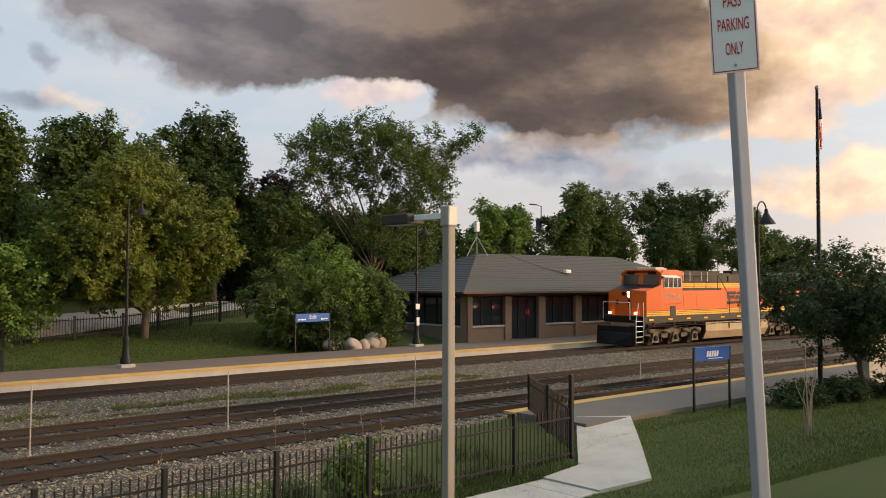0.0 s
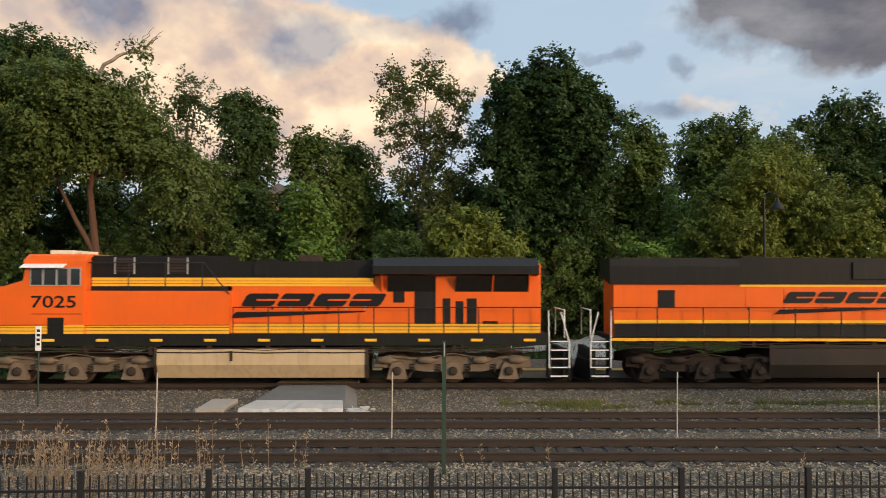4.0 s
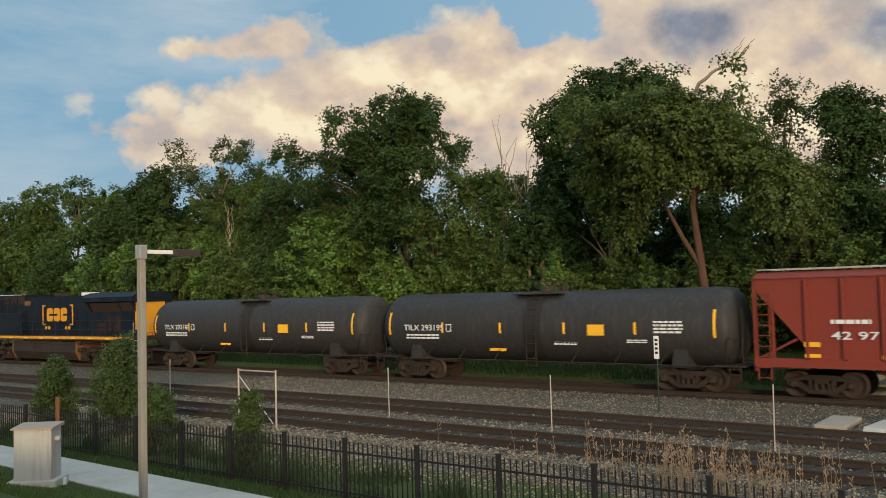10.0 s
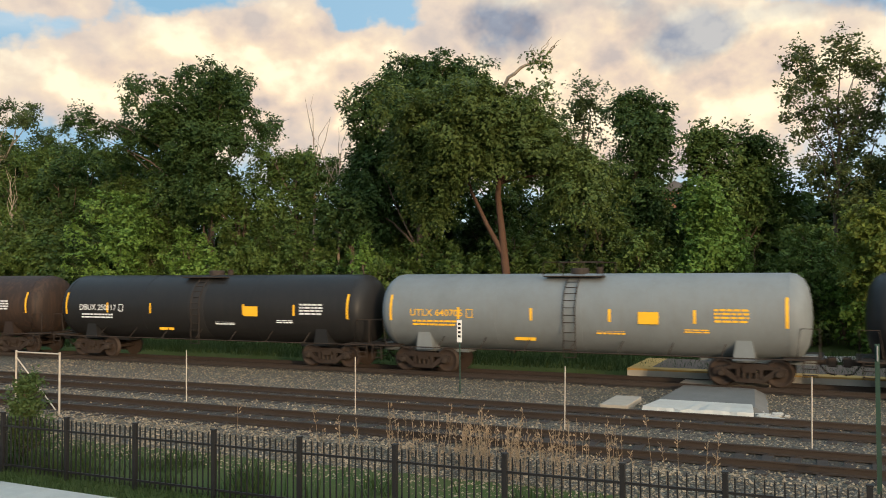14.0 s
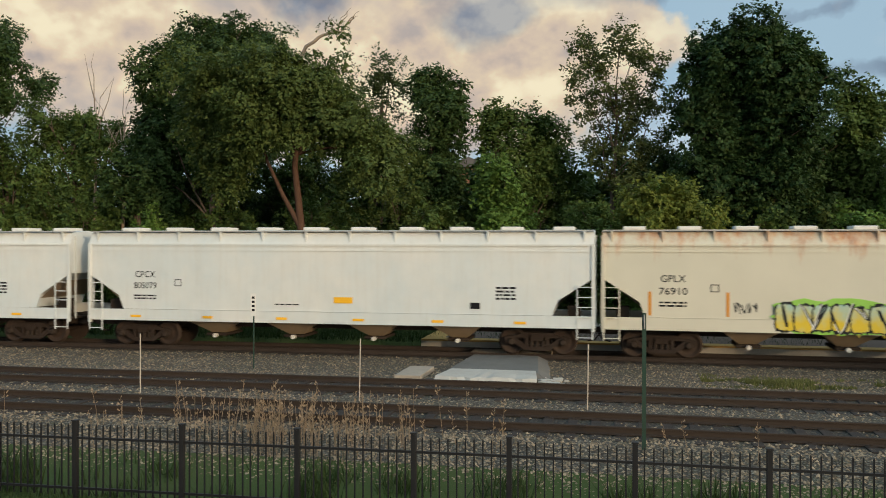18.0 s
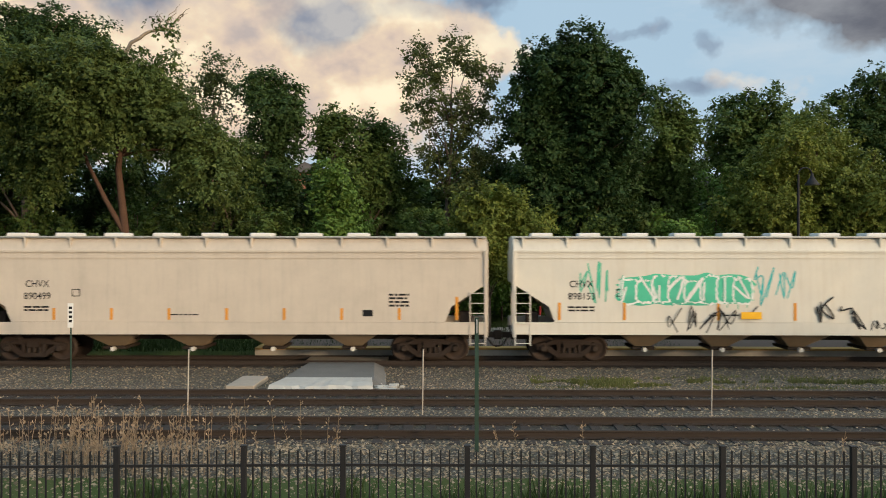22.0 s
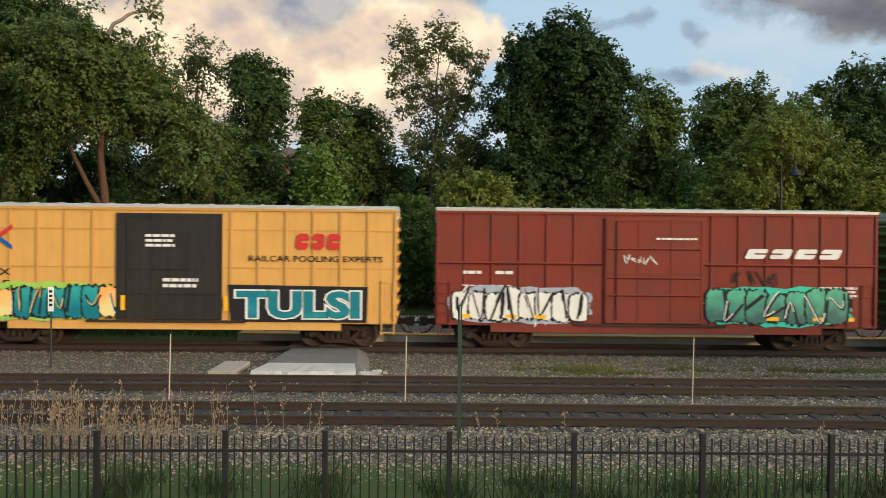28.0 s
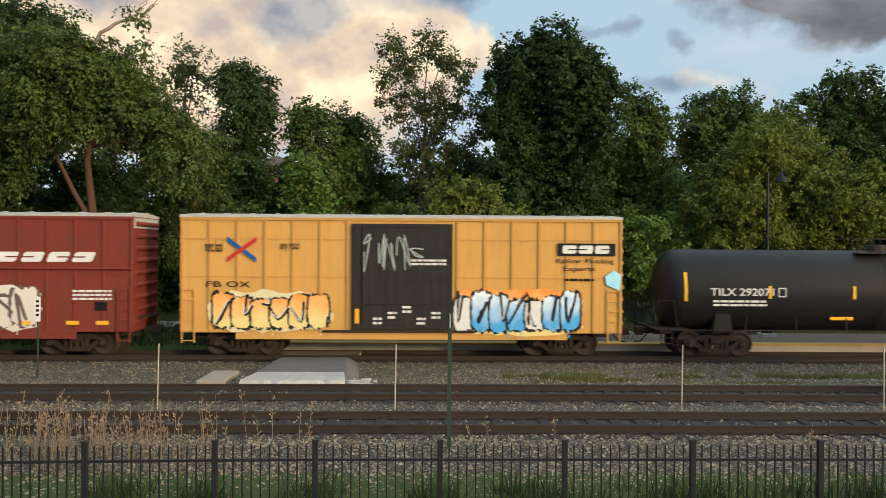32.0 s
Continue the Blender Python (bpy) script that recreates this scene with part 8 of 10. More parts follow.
CREAMW = mat("hopper_cream", (0.66, 0.60, 0.50), 0.55, c2=(0.55, 0.53, 0.48), scale=0.5, amount=0.8, streak=0.22, sc=(0.45, 0.36, 0.26), grime=0.1)
PALEW = mat("hopper_white", (0.68, 0.65, 0.60), 0.5, c2=(0.50, 0.57, 0.60), scale=0.35, amount=0.9, streak=0.18, sc=(0.48, 0.42, 0.35), grime=0.08)
GREYW = mat("hopper_grey", (0.55, 0.47, 0.385), 0.6, c2=(0.44, 0.39, 0.33), scale=0.5, streak=0.3, sc=(0.36, 0.32, 0.28), grime=0.15)
BEIGEW = mat("hopper_beige", (0.58, 0.47, 0.33), 0.6, c2=(0.52, 0.50, 0.43), scale=0.5, amount=0.7, streak=0.4, sc=(0.45, 0.25, 0.11), grime=0.2)


def rusty(name, c, zr0, zr1, amount):
    """Pale paint with rust running down from the roof line."""
    m = bpy.data.materials.new(name)
    m.use_nodes = True
    N = Nodes(m.node_tree)
    co = N.n("ShaderNodeTexCoord")
    s = N.n("ShaderNodeSeparateXYZ", {0: (co, 3)})
    mp = N.n("ShaderNodeMapping", {0: (co, 3), 3: (1.0, 1.0, 0.18)})
    n1 = N.noise(mp, 2.2, 8.0, 0.72)
    up_z = N.n("ShaderNodeMapRange", {0: (s, 2), 1: zr0, 2: zr1})
    f = N.ramp(N.math("ADD", N.math("MULTIPLY", up_z, amount), N.math("SUBTRACT", n1, 0.62)), [(0.2, (0, 0, 0)), (0.5, (1, 1, 1))])
    n2 = N.noise((co, 3), 3.0, 6.0, 0.6)
    rust_c = N.ramp(n2, [(0.3, (0.28, 0.075, 0.018)), (0.55, (0.46, 0.16, 0.035)), (0.75, (0.58, 0.32, 0.11))])
    pc = N.mix(N.noise((co, 3), 0.6, 5.0), col(c), col(tuple(q * 0.8 for q in c)))
    p = N.n("ShaderNodeBsdfPrincipled", {"Base Color": (N.mix(f, pc, rust_c), 2), "Roughness": 0.65})
    N.t.links.new(p.outputs[0], N.n("ShaderNodeOutputMaterial").inputs[0])
    MATS[name] = m
    return m


RUSTW = rusty("hopper_rusted_heavy", (0.64, 0.54, 0.40), 2.6, 3.9, 0.88)
RUSTL = rusty("hopper_rusted_light", (0.62, 0.56, 0.43), 2.0, 4.1, 0.62)
RUSTG = rusty("hopper_rusted_faint", (0.62, 0.58, 0.47), 2.6, 4.2, 0.42)


def train_hoppers():
    car, h, k = hopper(282.6, 299.54, BEIGEW, "stained beige covered hopper car with scrawls", "805079", "CPCX")
    for j in range(6):
        tag(car, 0.5 + 1.3 * j, 1.5, 1.1, 0.5, k, 70 + j, [BLACKS, REDS, GREEN][j % 3], 3, 0.04)
    part("orange_patch", B().prism([(6.3, 1.75), (7.2, 1.8), (7.1, 2.5), (6.4, 2.4)], "y", k - 0.006, k - 0.002), mat("orange_stain", (0.55, 0.25, 0.07), 0.7), car)
    for a, b, m, lab, num, mk in ((300.4, 319.15, PALEW, "white covered hopper car with pale blue patches", "805146", "CPCX"), (319.95, 339.0, PALEW, "white covered hopper car with pale blue patches and yellow marks", "805079", "CPCX")):
        car, h, k = hopper(a, b, m, lab, num, mk)
        reflectors(car, [-h + 2.0 + 2.9 * j for j in range(6)], 1.12, k - 0.052, 0.42, 0.09)
        reflectors(car, (0.6,), 1.75, k - 0.004, 0.7, 0.22)
    car, h, k = hopper(339.25, 358.27, RUSTG, "cream covered hopper car with yellow and purple spray paint", "76910", "GPLX")
    graffiti(car, -3.9, 1.02, 3.4, 1.0, k - 0.05, 80, YELLOWS, BLACKS, LIMES, 4, 0.3, None)
    graffiti(car, 0.3, 1.0, 3.0, 1.4, k - 0.05, 81, PURPLE, BLACKS, None, 4, 0.24, None)
    tag(car, -0.5, 1.6, 1.0, 0.7, k, 82, PINK, 3, 0.06)
    tag(car, 3.3, 1.5, 1.7, 0.7, k, 83, PINK, 5, 0.05)
    tag(car, -5.3, 1.6, 0.8, 0.4, k, 84, BLACKS, 4, 0.04)
    for x in (-h + 1.6, -h + 4.1, 5.0, 7.8):
        part("reflector", B().box(x - 0.05, x + 0.05, k - 0.012, k - 0.004, 1.5, 2.3), mat("reflector_orange", (0.62, 0.26, 0.04), 0.5), car)
    car, h, k = hopper(359.2, 377.8, RUSTW, "cream covered hopper car rusted along the roof line", "464474", "SHPX", gates=3)
    reflectors(car, [-h + 1.3 + 3.1 * j for j in range(6)], 1.12, k - 0.052, 0.5, 0.09)
    car, h, k = hopper(378.45, 396.25, RUSTL, "cream covered hopper car with rust streaks and blue spray paint", "889026", "CHVX")
    graffiti(car, -2.8, 1.15, 2.0, 0.7, k - 0.05, 85, mat("spray_blue", (0.05, 0.16, 0.34), 0.5), BLACKS, mat("spray_pale_blue", (0.3, 0.45, 0.6), 0.5), 3, 0.4, None)
    graffiti(car, -2.0, 1.5, 2.9, 0.55, k - 0.03, 86, PURPLE, BLACKS, None, 4, 0.22, PINK)
    tag(car, -3.8, 1.3, 0.5, 0.8, k, 87, BLACKS, 1, 0.03)
    for x in (-h + 1.35, -5.2, 2.4, 5.2, 7.9):
        part("reflector", B().box(x - 0.05, x + 0.05, k - 0.012, k - 0.004, 1.5, 2.2), MATS["reflector_orange"], car)
    car, h, k = hopper(396.75, 414.6, GREYW, "dusty grey covered hopper car with orange strips", "890499", "CHVX")
    for j in range(9):
        x = -h + 0.95 + 1.98 * j
        part("reflector", B().box(x - 0.05, x + 0.05, k - 0.012, k - 0.004, 1.5, 2.3 if j in (0, 8) else 1.9), MATS["reflector_orange"], car)
    car, h, k = hopper(415.5, 432.95, CREAMW, "cream covered hopper car with green sprayed lettering", "898153", "CHVX")
    graffiti(car, -5.0, 2.05, 4.4, 0.95, k, 88, GREEN, WHITES, None, 6, 0.22, MINT)
    tag(car, -6.4, 2.1, 1.0, 1.4, k, 89, MINT, 3, 0.06)
    tag(car, -0.6, 2.0, 1.5, 1.3, k, 90, TEAL, 3, 0.06)
    tag(car, -3.7, 1.05, 3.4, 0.95, k - 0.05, 91, BLACKS, 4, 0.05)
    tag(car, 1.3, 1.1, 2.0, 1.2, k - 0.05, 92, BLACKS, 3, 0.07)
    tag(car, 3.4, 1.15, 1.2, 0.4, k - 0.05, 93, BLACKS, 4, 0.04)
    reflectors(car, (-0.6,), 1.55, k - 0.06, 0.7, 0.24)
    for x in (-h + 1.6, -4.9, -1.7, 0.9, 4.2, 7.2):
        part("reflector", B().box(x - 0.05, x + 0.05, k - 0.012, k - 0.004, 1.5, 2.1), MATS["reflector_orange"], car)
    car, h, k = hopper(433.87, 452.45, CREAMW, "cream covered hopper car with yellow marks and a pink scrawl", "814404", "CPCX")
    reflectors(car, [-h + 1.0 + 2.7 * j for j in range(7)], 1.12, k - 0.052, 0.45, 0.09)
    reflectors(car, (1.4,), 1.55, k - 0.004, 0.7, 0.24)
    tag(car, 4.0, 1.5, 1.2, 0.9, k, 94, REDS, 3, 0.05)
    car, h, k = hopper(453.35, 472.43, CREAMW, "cream covered hopper car with pink and green spray paint", "53798", "CEFX")
    word("wide Ouch", car, -h + 3.85, 1.03, 2.6, 0.85, k - 0.056, BLACKS, "graffiti")
    word("fat Ouch", car, -h + 3.95, 1.08, 2.4, 0.74, k - 0.062, PINK, "graffiti", "pink sprayed letters with black edges")
    graffiti(car, 1.2, 1.02, 3.8, 1.0, k - 0.05, 95, MINT, PURPLE, None, 5, 0.3, None)
    tag(car, -0.4, 1.1, 1.4, 0.8, k - 0.05, 96, BLACKS, 3, 0.03)
    reflectors(car, [-h + 1.2 + 2.75 * j for j in range(7)], 1.06, k - 0.052, 0.42, 0.1)

    # the red ribbed hopper between the tank cars
    car = root("hopper_car", "brick red covered hopper car with outside ribs", "freight car", "cars of the train")
    s0, s1 = 179.85, 197.05
    CARS.append((car, (s0 + s1) / 2))
    h, y = (s1 - s0) / 2, 1.5
    RH = mat("hopper_red", (0.21, 0.037, 0.024), 0.6, c2=(0.165, 0.036, 0.026), scale=0.8, streak=0.3, sc=(0.15, 0.05, 0.035), grime=0.2)
    part("body", B().prism([(-h, 4.05), (h, 4.05), (h - 0.1, 3.65), (h - 1.6, 1.85), (h - 1.7, 1.35), (-h + 1.7, 1.35), (-h + 1.6, 1.85), (-h + 0.1, 3.65)], "y", -y, y), RH, car)
    part("roof", B().prism([(-y - 0.05, 4.02), (y + 0.05, 4.02), (0.8, 4.25), (-0.8, 4.25)], "x", -h, h), RH, car)
    for i in range(13):
        x = -h + 1.75 + (2 * h - 3.5) * i / 12
        part("rib", B().prism([(-y - 0.1, 1.35), (-y, 1.3), (-y, 4.0), (-y - 0.1, 3.95)], "x", x - 0.05, x + 0.05), RH, car)
    part("side_sill", B().box(-h, h, -y - 0.04, -y + 0.05, 1.05, 1.35), RH, car)
    part("roof_walk", B().box(-h, h, -0.9, -0.6, 4.32, 4.36).box(-h, h, 0.6, 0.9, 4.32, 4.36), MATS["walkway_grating"], car)
    for e, s in ((-h, 1), (h, -1)):
        part("end_post", B().box(min(e, e + s * 0.1), max(e, e + s * 0.1), -y, -y + 0.1, 0.9, 4.05).box(min(e + s * 0.6, e + s * 0.68), max(e + s * 0.6, e + s * 0.68), -y, -y + 0.08, 1.3, 3.2), RH, car)
        part("end_brace", B().tube([(e + s * 0.1, -y + 0.1, 1.3), (e + s * 1.4, -y + 0.1, 2.0)], 0.05, 6), RH, car)
        ladder(car, min(e + s * 0.12, e + s * 0.55), max(e + s * 0.12, e + s * 0.55), 0.6, 3.6, -y, RH, 9)
        part("end_platform", B().box(min(e, e + s * 1.8), max(e, e + s * 1.8), -y, y, 1.0, 1.06), STEEL, car)
    for i in range(3):
        x = -3.9 + 3.9 * i
        g = part("outlet_hopper", B().add([(x - 1.5, -1.3, 1.36), (x + 1.5, -1.3, 1.36), (x + 1.5, 1.3, 1.36), (x - 1.5, 1.3, 1.36), (x - 0.4, -0.6, 0.45), (x + 0.4, -0.6, 0.45), (x + 0.4, 0.6, 0.45), (x - 0.4, 0.6, 0.45)],
                                          [(0, 1, 5, 4), (1, 2, 6, 5), (2, 3, 7, 6), (3, 0, 4, 7), (4, 5, 6, 7)]), mat("hopper_red_dark", (0.16, 0.05, 0.035), 0.7, grime=0.4), car)
        part("gate", B().cbox(x - 0.5, x + 0.5, -0.8, 0.8, 0.34, 0.45, 0.02), RUST, g)
    k = -y - 0.11
    bars(car, -h + 2.5, 2.4, 1.2, 0.24, k, WHITEL, 1, 1, "owner_mark")
    word("42 97 99", car, -h + 2.5, 2.0, 2.2, 0.26, k, WHITEL)
    bars(car, -h + 4.2, 1.75, 0.8, 0.2, k, WHITEL, 2, 3)
    part("emblem", B().lathe([(k - 0.01, 0.33), (k, 0.33)], "y", 24, (h - 3.9, 0, 3.15)), WHITEL, car, "plain white disc")
    part("emblem_inner", B().box(h - 4.03, h - 3.77, k - 0.016, k - 0.01, 3.02, 3.28), RH, car)
    bars(car, h - 4.2, 1.65, 0.5, 0.3, k, WHITEL, 2, 4)
    reflectors(car, (-h + 1.9, -4.4, -1.9, 1.4, 4.3, h - 1.9), 1.4, k + 0.03, 0.5, 0.12)
    reflectors(car, (-h + 1.9, h - 1.9), 1.75, k + 0.03, 0.5, 0.16)
    couplers(car, -h, h)
    for x in (-h + 2.0, h - 2.0):
        freight_truck(car, x)


# ------ tank cars
TANKS = {
    "slate": mat("tank_slate", (0.028, 0.028, 0.030), 0.5, c2=(0.043, 0.039, 0.036), scale=0.8, streak=0.3, sc=(0.10, 0.085, 0.07), grime=0.2),
    "black": mat("tank_black", (0.016, 0.016, 0.017), 0.42, c2=(0.028, 0.026, 0.024), scale=0.8, streak=0.25, sc=(0.035, 0.03, 0.027)),
    "brown": mat("tank_rust_black", (0.024, 0.018, 0.016), 0.55, c2=(0.042, 0.027, 0.02), scale=0.7, amount=0.8, streak=0.4, sc=(0.11, 0.06, 0.035)),
    "grey": mat("tank_grey", (0.185, 0.20, 0.205), 0.5, c2=(0.14, 0.15, 0.155), scale=0.7, streak=0.35, sc=(0.16, 0.15, 0.14), grime=0.2),
}


def tank(s0, s1, paint, label, number, lettering=WHITEL, dip=0.0, rail=True, strips=6, r=1.47, placard=0.35):
    L = s1 - s0
    car = root("tank_car", label, "freight car", "cars of the train")
    CARS.append((car, (s0 + s1) / 2))
    h, zc = L / 2, 2.33
    prof = [(-h, 0.02), (-h + 0.03, r * 0.35), (-h + 0.12, r * 0.66), (-h + 0.28, r * 0.87), (-h + 0.5, r * 0.975), (-h + 0.72, r), (0, r * (1 + dip)), (h - 0.72, r), (h - 0.5, r * 0.975), (h - 0.28, r * 0.87), (h - 0.12, r * 0.66), (h - 0.03, r * 0.35), (h, 0.02)]
    part("tank", B().lathe(prof, "x", 48, (0, 0, zc)), TANKS[paint], car)
    for x in (-h + 0.72, -h * 0.36, h * 0.36, h - 0.72):
        part("weld_band", B().lathe([(x - 0.015, r + 0.006), (x + 0.015, r + 0.006)], "x", 48, (0, 0, zc)), TANKS[paint], car)
    part("sill", B().box(-h - 0.1, -h + 3.6, -0.4, 0.4, 0.75, 1.05), TANKS[paint], car)
    part("sill", B().box(h - 3.6, h + 0.1, -0.4, 0.4, 0.75, 1.05), TANKS[paint], car)
    for s in (-1, 1):
        x = s * (h - 2.1)
        part("saddle", B().prism([(x - 0.35, 0.9), (x + 0.35, 0.9), (x + 0.2, 1.9), (x - 0.2, 1.9)], "y", -1.25, 1.25), TANKS[paint], car)
        part("end_platform", B().box(min(s * (h - 0.9), s * (h + 0.3)), max(s * (h - 0.9), s * (h + 0.3)), -1.4, 1.4, 0.98, 1.03), STEEL, car)
        part("grab_rail", B().tube([(s * (h + 0.2), -1.38, 1.0), (s * (h + 0.2), -1.38, 2.0), (s * (h - 0.35), -1.38, 2.0), (s * (h - 0.5), -1.38, 1.0)], 0.02, 6), STEEL, car)
        ladder(car, s * (h - 0.1) - 0.2, s * (h - 0.1) + 0.2, 0.45, 1.0, -1.4, STEEL, 3, "step")
    part("handrail", B().tube([(-h + 0.2, -1.5, 1.0), (h - 0.2, -1.5, 1.0)], 0.022, 6), STEEL, car)
    for i in range(7):
        x = -h + 2.8 + (L - 5.6) * i / 6
        part("rail_bracket", B().tube([(x, -1.5, 1.0), (x + 0.14, -1.2, 1.42)], 0.018, 5), STEEL, car)
    # manway and platform amidships
    part("manway", B().lathe([(zc + r - 0.1, 0.34), (zc + r + 0.17, 0.34), (zc + r + 0.21, 0.28)], "z", 18), STEEL, car)
    part("valve", B().lathe([(zc + r - 0.1, 0.13), (zc + r + 0.24, 0.13)], "z", 12, (0.75, 0, 0)), STEEL, car)
    part("walkway", B().box(-1.1, 1.1, -1.0, -0.55, zc + r - 0.12, zc + r - 0.08).box(-1.1, 1.1, 0.55, 1.0, zc + r - 0.12, zc + r - 0.08), STEEL, car)
    if rail:
        rl = B()
        for y in (-1.0, 1.0):
            for x in (-1.1, -0.35, 0.4, 1.1):
                rl.tube([(x, y, zc + r - 0.12), (x, y, zc + r + 0.42)], 0.016, 5)
            rl.tube([(-1.1, y, zc + r + 0.42), (1.1, y, zc + r + 0.42)], 0.016, 5)
        part("platform_rail", rl, STEEL, car)
    lad = B()
    pts = [(-1.55 * math.sin(a), zc + 1.55 * math.cos(a)) for a in np.linspace(0.55, 1.75, 8)]
    for x in (-0.22, 0.22):
        lad.tube([(x, p[0], p[1]) for p in pts] + [(x, -1.5, 0.8)], 0.02, 5)
    for i, p in enumerate(pts):
        lad.tube([(-0.22, p[0], p[1]), (0.22, p[0], p[1])], 0.015, 5)
    for z in (1.7, 1.4, 1.1, 0.82):
        lad.tube([(-0.22, -1.52, z), (0.22, -1.52, z)], 0.015, 5)
    part("ladder", lad, STEEL, car)
    part("dark_band", B().lathe([(-0.42, r + 0.008), (0.42, r + 0.008)], "x", 48, (0, 0, zc)), mat("spill_stain", (0.03, 0.028, 0.027), 0.45) if paint != "grey" else TANKS[paint], car)

    def on_shell(z):
        return -math.sqrt(max(0.05, (r + 0.012) ** 2 - (z - zc) ** 2))

    def curved(b, x0, x1, z0, z1):
        n = 5
        vs = [(x, on_shell(z0 + (z1 - z0) * i / n) - 0.004, z0 + (z1 - z0) * i / n) for i in range(n + 1) for x in (x0, x1)]
        return b.add(vs, [(2 * i, 2 * i + 1, 2 * i + 3, 2 * i + 2) for i in range(n)])

    for i in range(strips):
        x = -h + 0.75 + (L - 1.5) * i / (strips - 1)
        tall = i in (0, strips - 1)
        if abs(x) < 0.45:
            continue
        part("reflector", curved(B(), x - 0.05, x + 0.05, 2.0 if tall else 2.1, 3.0 if tall else 2.55), YELLOWR, car)
    wide = len(number) * 0.2
    y = -r - 0.012
    word(number, car, -h + 1.6, 2.2, wide, 0.26, y, lettering)
    bars(car, -h + 1.7, 1.78, wide * 0.85, 0.26, y + 0.03, lettering, 2, len(label))
    cx = -h + 1.75 + wide
    part("class_box", B().box(cx, cx + 0.27, y - 0.003, y, 2.16, 2.19).box(cx, cx + 0.27, y - 0.003, y, 2.45, 2.48).box(cx, cx + 0.03, y - 0.003, y, 2.19, 2.45).box(cx + 0.24, cx + 0.27, y - 0.003, y, 2.19, 2.45), lettering, car)
    reflectors(car, (placard * h,), 2.05, y - 0.004, 0.7, 0.42)
    reflectors(car, (-0.22 * h,), 1.35, on_shell(1.4) - 0.02, 0.8, 0.22)
    bars(car, h - 3.0, 2.1, 1.1, 0.5, y, lettering, 4, 3)
    bars(car, h * 0.12, 1.62, 1.0, 0.3, on_shell(1.7) - 0.02, lettering, 3, 4)
    bars(car, h * 0.5, 1.75, 0.8, 0.16, on_shell(1.8) - 0.02, lettering, 2, 5)
    couplers(car, -h - 0.1, h + 0.1)
    for x in (-h + 1.95, h - 1.95):
        freight_truck(car, x)
    return car, h, y


def train_tanks():
    tank(145.35, 161.9, "slate", "dull slate black tank car with yellow strips", "TILX 293187")
    tank(162.75, 179.2, "slate", "dull slate black tank car with yellow strips and orange panel", "TILX 293195")
    tank(197.6, 213.0, "black", "glossy black tank car with yellow strips", "TILX 263628", rail=False, strips=7)
    car, h, y = tank(213.75, 230.2, "brown", "rust browned black tank car with pale scrawls", "GLTX 54907", rail=False, strips=7)
    tag(car, 0.6, 1.75, 3.0, 0.5, y, 101, SILVER, 7, 0.025)
    tag(car, 3.6, 1.75, 2.0, 0.45, y, 102, SILVER, 5, 0.025)
    tag(car, -4.6, 1.7, 1.8, 0.5, y, 103, mat("spray_dim", (0.12, 0.11, 0.11), 0.6), 5, 0.03)
    tank(231.35, 248.0, "black", "clean black tank car with yellow strips", "DBUX 250117", rail=False, strips=7)
    tank(248.5, 264.4, "grey", "dusty grey tank car with yellow strips and a railed platform", "UTLX 640705", YELLOWR, strips=6)
    tank(265.95, 281.6, "black", "black tank car with a sooty top", "GATX 32947", rail=False)
    car, h, y = tank(473.5, 489.2, "black", "black tank car with yellow lettering and white scrawls", "UTLX 667810", YELLOWR, rail=True, strips=5)
    tag(car, -4.0, 1.6, 0.9, 0.5, y, 104, SILVER, 4, 0.025)
    tag(car, 3.2, 1.45, 1.5, 0.7, y, 105, SILVER, 5, 0.03)
    reflectors(car, (-1.6,), 2.55, y - 0.004, 1.1, 0.18, WHITEL)
    tank(607.9, 624.0, "black", "black tank car with white lettering", "TILX 292071", rail=True, strips=6)


